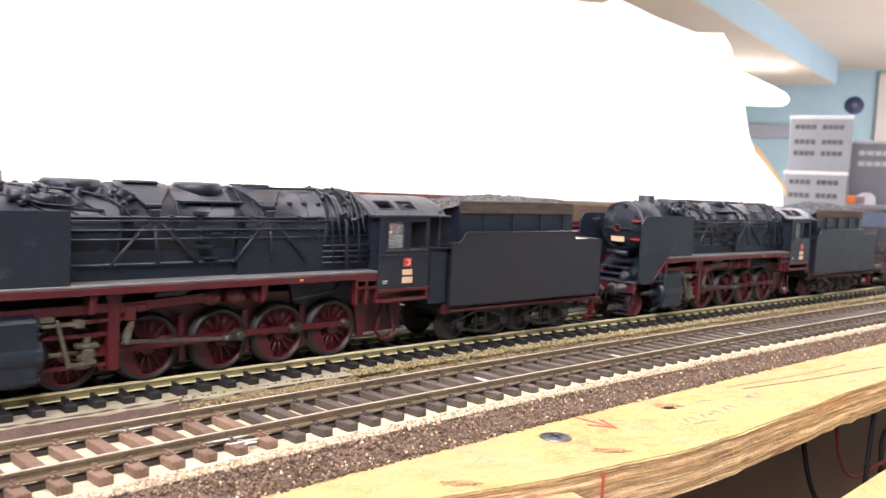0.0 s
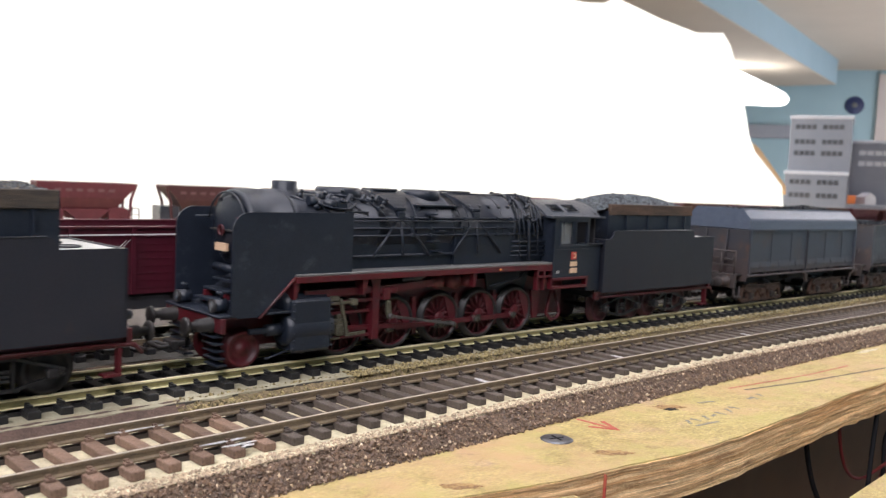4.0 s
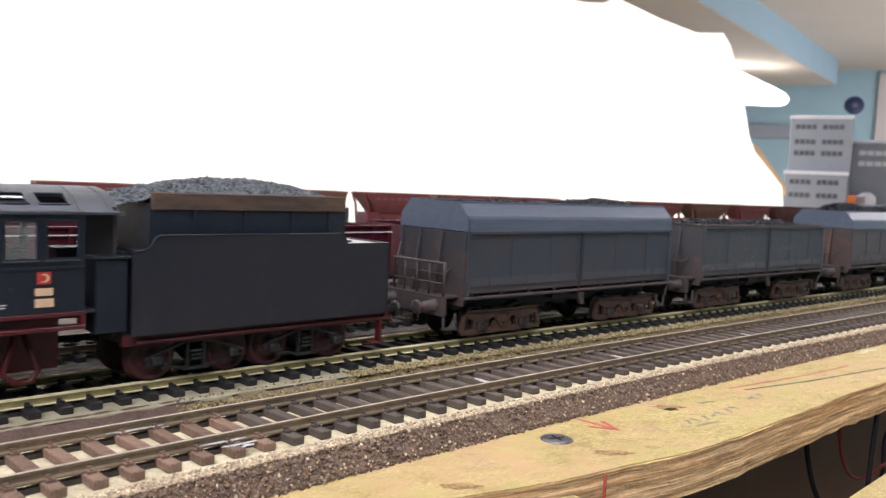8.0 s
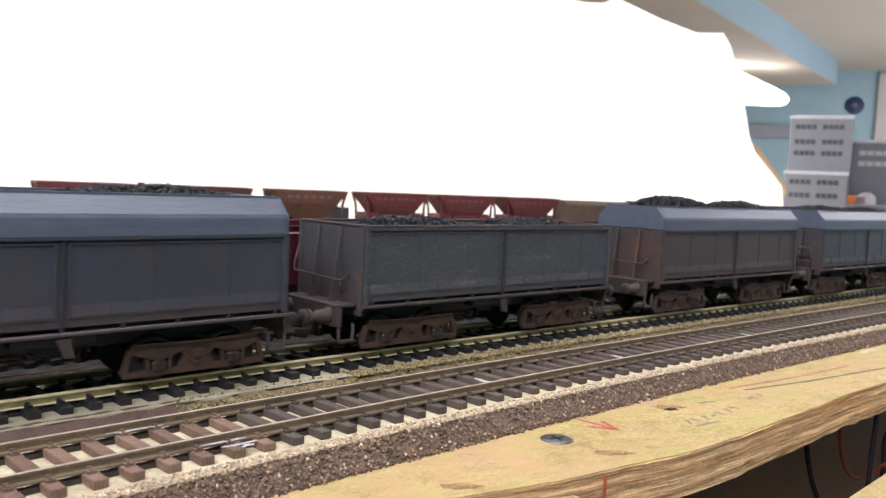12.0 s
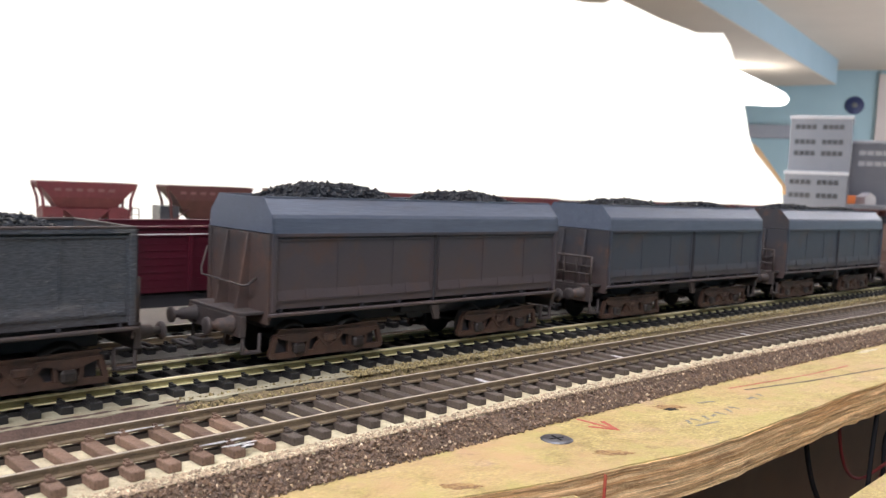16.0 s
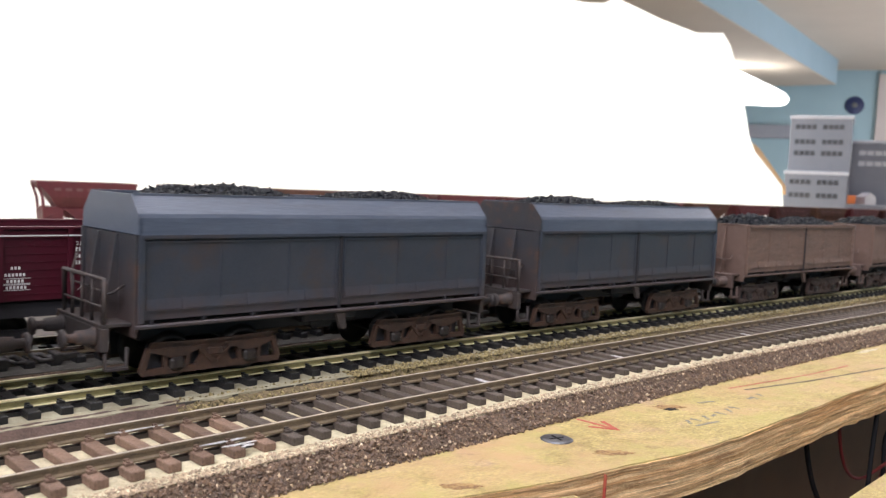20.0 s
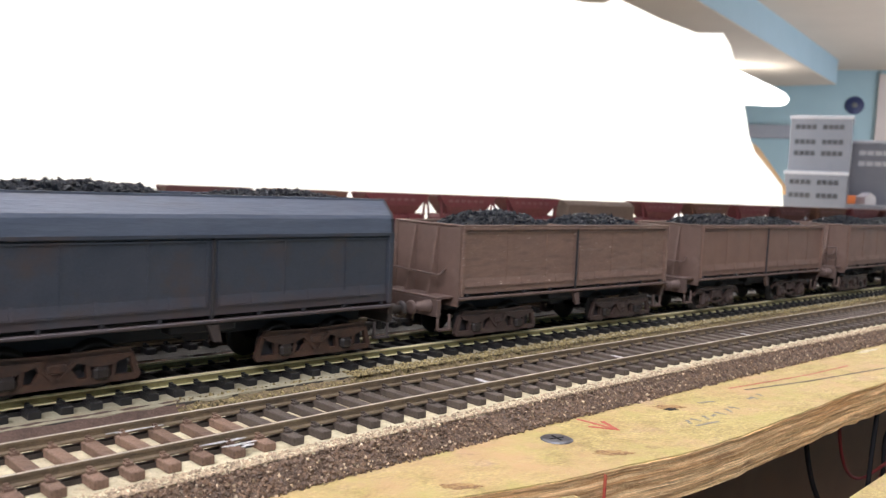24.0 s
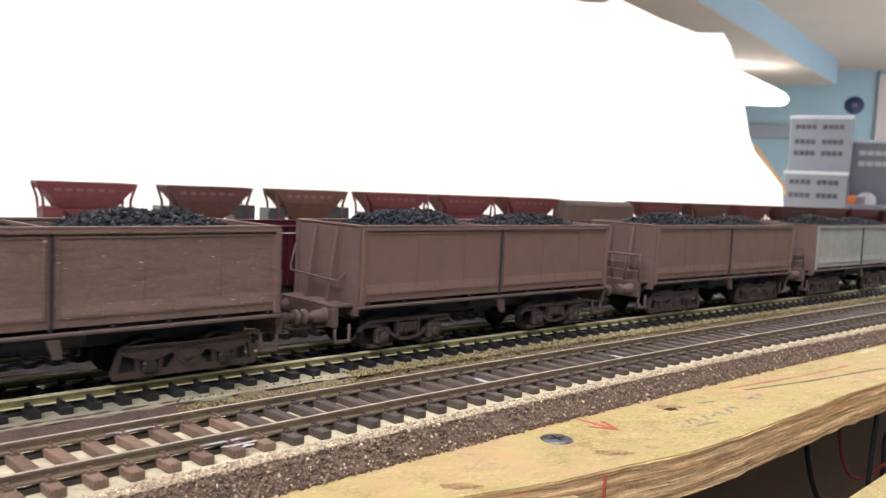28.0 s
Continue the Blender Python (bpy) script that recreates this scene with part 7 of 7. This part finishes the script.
# ---- hung paper ----
P0 = Vector((0, 1500, 0))
# end outline follows the sheet's silhouette from the camera
outline = [(-1300, -24), (-1300, 1000)] + [(237, 440), (328, 425), (386, 430), (441, 438), (485, 458), (533, 454), (669, 443), (830, 437), (964, 457), (1008, 431), (1054, 373), (1109, 288), (1148, 213), (1189, 173), (1288, 128), (1379, 83), (1410, -24)]
sheet = part("paper_backdrop", prism(bmnew(), outline, "y", -0.3, 0.3), paper_white, at=P0)
sheet.rotation_euler = (0, 0, math.radians(45))
tagged(sheet, "large sheet of white paper hung behind the layout, its end shaped to fit the camera's view", "paper sheet")
edge = [(1157, 199), (1218, 184), (1301, 141), (1409, 84), (1414, 59), (1379, 83), (1288, 128), (1189, 173)]
wd = part("wooden_backing", prism(bmnew(), edge, "y", 2, 10), mat("raw_plywood_edge", (0.62, 0.42, 0.24), (0.5, 0.33, 0.18), 0.7, size=20, bump=0.1), at=P0)
wd.rotation_euler = (0, 0, math.radians(45))
tagged(wd, "curved raw plywood edge behind the paper", "board")


# ---- grey model buildings ----
def tower(label, x, y, w, d, h, rows, cols_, rz, glazing, z0=-24.0):
    tb = thing("model_building", label, "model building", "grey model buildings", at=(x, y, z0), rz=rz)
    part("wall", box(bmnew(), 0, w, 0, d, 0, h, 0.5), bld_grey, tb)
    part("roof", box(bmnew(), -3, w + 3, -3, d + 3, h, h + 10, 0.8), bld_light, tb, "white parapet")
    for r, z in enumerate(rows):
        for k in range(cols_):
            x0 = w * (0.08 + 0.88 * k / cols_)
            x1 = x0 + w * 0.88 / cols_ * 0.8
            wn = part("window", box(bmnew(), x0, x1, -0.8, 0.5, z - 10, z + 10, 0.2), bld_grey, tb)
            for j in range(4):
                part("pane", box(bmnew(), x0 + (x1 - x0) * (j + 0.08) / 4, x0 + (x1 - x0) * (j + 0.92) / 4, -1.3, -0.7, z - 7.5, z + 7.5), glazing, wn)
    return tb


tower("tall light grey model office block with strip windows", 1097, 2752, 181, 180, 328, (302, 255, 219), 2, -0.45, bld_dark)
tower("lower front wing of the grey model office block", 1081, 2730, 182, 40, 151, (127, 85), 2, -0.45, bld_dark)
tower("wide light grey model office block", 1340, 2842, 273, 160, 264, (233, 198), 2, -0.45, bld_light)
tagged(part("orange_wagon", box(box(bmnew(), 0, 32, 0, 60, 5, 27, 1), 2, 30, 2, 58, 0, 5, 0.5), orange_pl, at=(1268, 2700, 40)), "small orange model vehicle by the grey block", "model vehicle")
tagged(part("model_plinth", box(bmnew(), -12, 190, -20, 120, 0, 63.8, 1), bld_grey, at=(1268, 2700, -24)), "grey plinth under the small vehicle", "plinth", kind="structure")
tagged(part("white_shed", prism(bmnew(), [(0, 0), (34, 0), (34, 24), (17, 38), (0, 24)], "y", 0, 60), bld_light, at=(1322, 2685, 40)), "small white model shed by the grey block", "model building")

# ---- the coal train ----
PITCH_LOCO = 254.7
engines, tenders, wagons = [], [], []
for i, (lab, tlab, bd, cm, hp) in enumerate((
        ("black ten-coupled steam locomotive with red frame leading the train", "black tender with soot-stained boards and ochre-dusted coal", plank_old, coal_ochre, True),
        ("black ten-coupled steam locomotive with red frame behind the first tender", "black tender with brown boards and grey coal", plank, coal_grey, False))):
    s_front = 140.4 - PITCH_LOCO * (1 - i)
    engines.append((s_front + (3.9, 1.6)[i], *locomotive(lab)))
    tenders.append((s_front + (165.5, 163.5)[i], *tender(tlab, bd, cm, 11 + i, hp, (wheel_dark, dim_red)[i])))
WAGONS = ((410.4, True, SLATE, True, False), (548.4, False, STEELGREY, False, True), (696.5, True, GREY, False, True), (839.9, True, SLATE, True, False), (979.1, True, SLATE, True, False),
          (1119.6, False, OLDBROWN, False, True), (1258.7, False, BROWN, False, False), (1403.6, False, BROWN, True, False), (1544.1, False, PALE, True, False))
NAMES = {id(GREY): "slate grey", id(SLATE): "blue slate", id(STEELGREY): "dusty steel grey", id(OLDBROWN): "scratched red-brown", id(BROWN): "red-brown", id(PALE): "pale grey"}
for i, (s0, tall, mats, fr, rr) in enumerate(WAGONS):
    lab = NAMES[id(mats)] + (" bogie coal wagon with sloping blue-grey top, loaded with coal" if tall else " open bogie coal wagon loaded with black coal")
    wagons.append((s0, *hopper_wagon(tall, mats, lab, fr, rr, 20 + i, i == 6)))

STEP = 4 / FPS
PHASE = 0.0                                     # angle of the cranks at the start, degrees
TICKS = [k * STEP for k in range(int(round(END / STEP)) + 1)]


def travel(t):
    """Way of the train since the start: an even pace with small surges of the motor."""
    return SPEED * t + float(np.interp(t, [0, 6, 12.5, 14.5, 16.5, 18, 19.5, 21.5, 24], [3.1, 0, 0, -0.8, 0.7, -1.2, 0.9, 0.3, 0]))


def ride(s_front, a, b, t):
    """Pose of a vehicle whose front is at s_front at the start, carried at a and b behind its front."""
    s = s_front - travel(t)
    p, q = ground(s + a, TRACK_2, RAIL_2), ground(s + b, TRACK_2, RAIL_2)
    ang = math.atan2(q.y - p.y, q.x - p.x)
    o = p - Vector((math.cos(ang), math.sin(ang), 0)) * a
    return pose(o.x * MM, o.y * MM, o.z * MM, 0, 0, math.degrees(ang))


def roll_wheels(wheels, phase=0.0):
    for w, r in wheels:
        x, y, z = w.location
        walk(w, [(t, pose(x, y, z, 0, -math.degrees(travel(t) / r) + phase, 0)) for t in TICKS])


def motions():
    slow = [k * 0.5 for k in range(57)]
    for s0, lc, wheels, rods in engines:
        walk(lc, [(t, ride(s0, 49.0, 123.5, t)) for t in slow])
        roll_wheels(wheels, -PHASE)
        for cr, mr, ch, er, lk in rods:
            a, b, c, d, e = [], [], [], [], []
            for t in TICKS:
                th = travel(t) / DRIVE_R + math.radians(PHASE)
                # crank pin turns with the wheels
                px, pz = AXLES[2] + THROW * math.cos(th), DRIVE_R + THROW * math.sin(th)
                tilt = math.asin((DRIVE_R + 0.4 - pz) / MAIN_ROD)
                a.append((t, pose(px * MM, 0, pz * MM)))
                b.append((t, pose(px * MM, 0, pz * MM, 0, math.degrees(tilt), 0)))
                c.append((t, pose((px - MAIN_ROD * math.cos(tilt)) * MM, 0, DRIVE_R * MM)))
                qx, qz = AXLES[2] + ECC * math.cos(th + ECC_LEAD), DRIVE_R + ECC * math.sin(th + ECC_LEAD)
                fall = math.asin((LINK_Z - LINK_ARM - qz) / ECC_ROD)
                foot_x = qx - ECC_ROD * math.cos(fall)
                d.append((t, pose(qx * MM, 0, qz * MM, 0, math.degrees(fall), 0)))
                e.append((t, pose(LINK_X * MM, 0, LINK_Z * MM, 0, math.degrees(math.asin(max(-0.8, min(0.8, (LINK_X - foot_x) / LINK_ARM)))), 0)))
            for ob, rows in ((cr, a), (mr, b), (ch, c), (er, d), (lk, e)):
                walk(ob, rows)
    for s0, td, wheels in tenders:
        walk(td, [(t, ride(s0, 18.2, 50.7, t)) for t in slow])
        roll_wheels(wheels)
    for s0, wg, wheels in wagons:
        walk(wg, [(t, ride(s0, 21.4, 90.8, t)) for t in slow])
        roll_wheels(wheels)


motions()
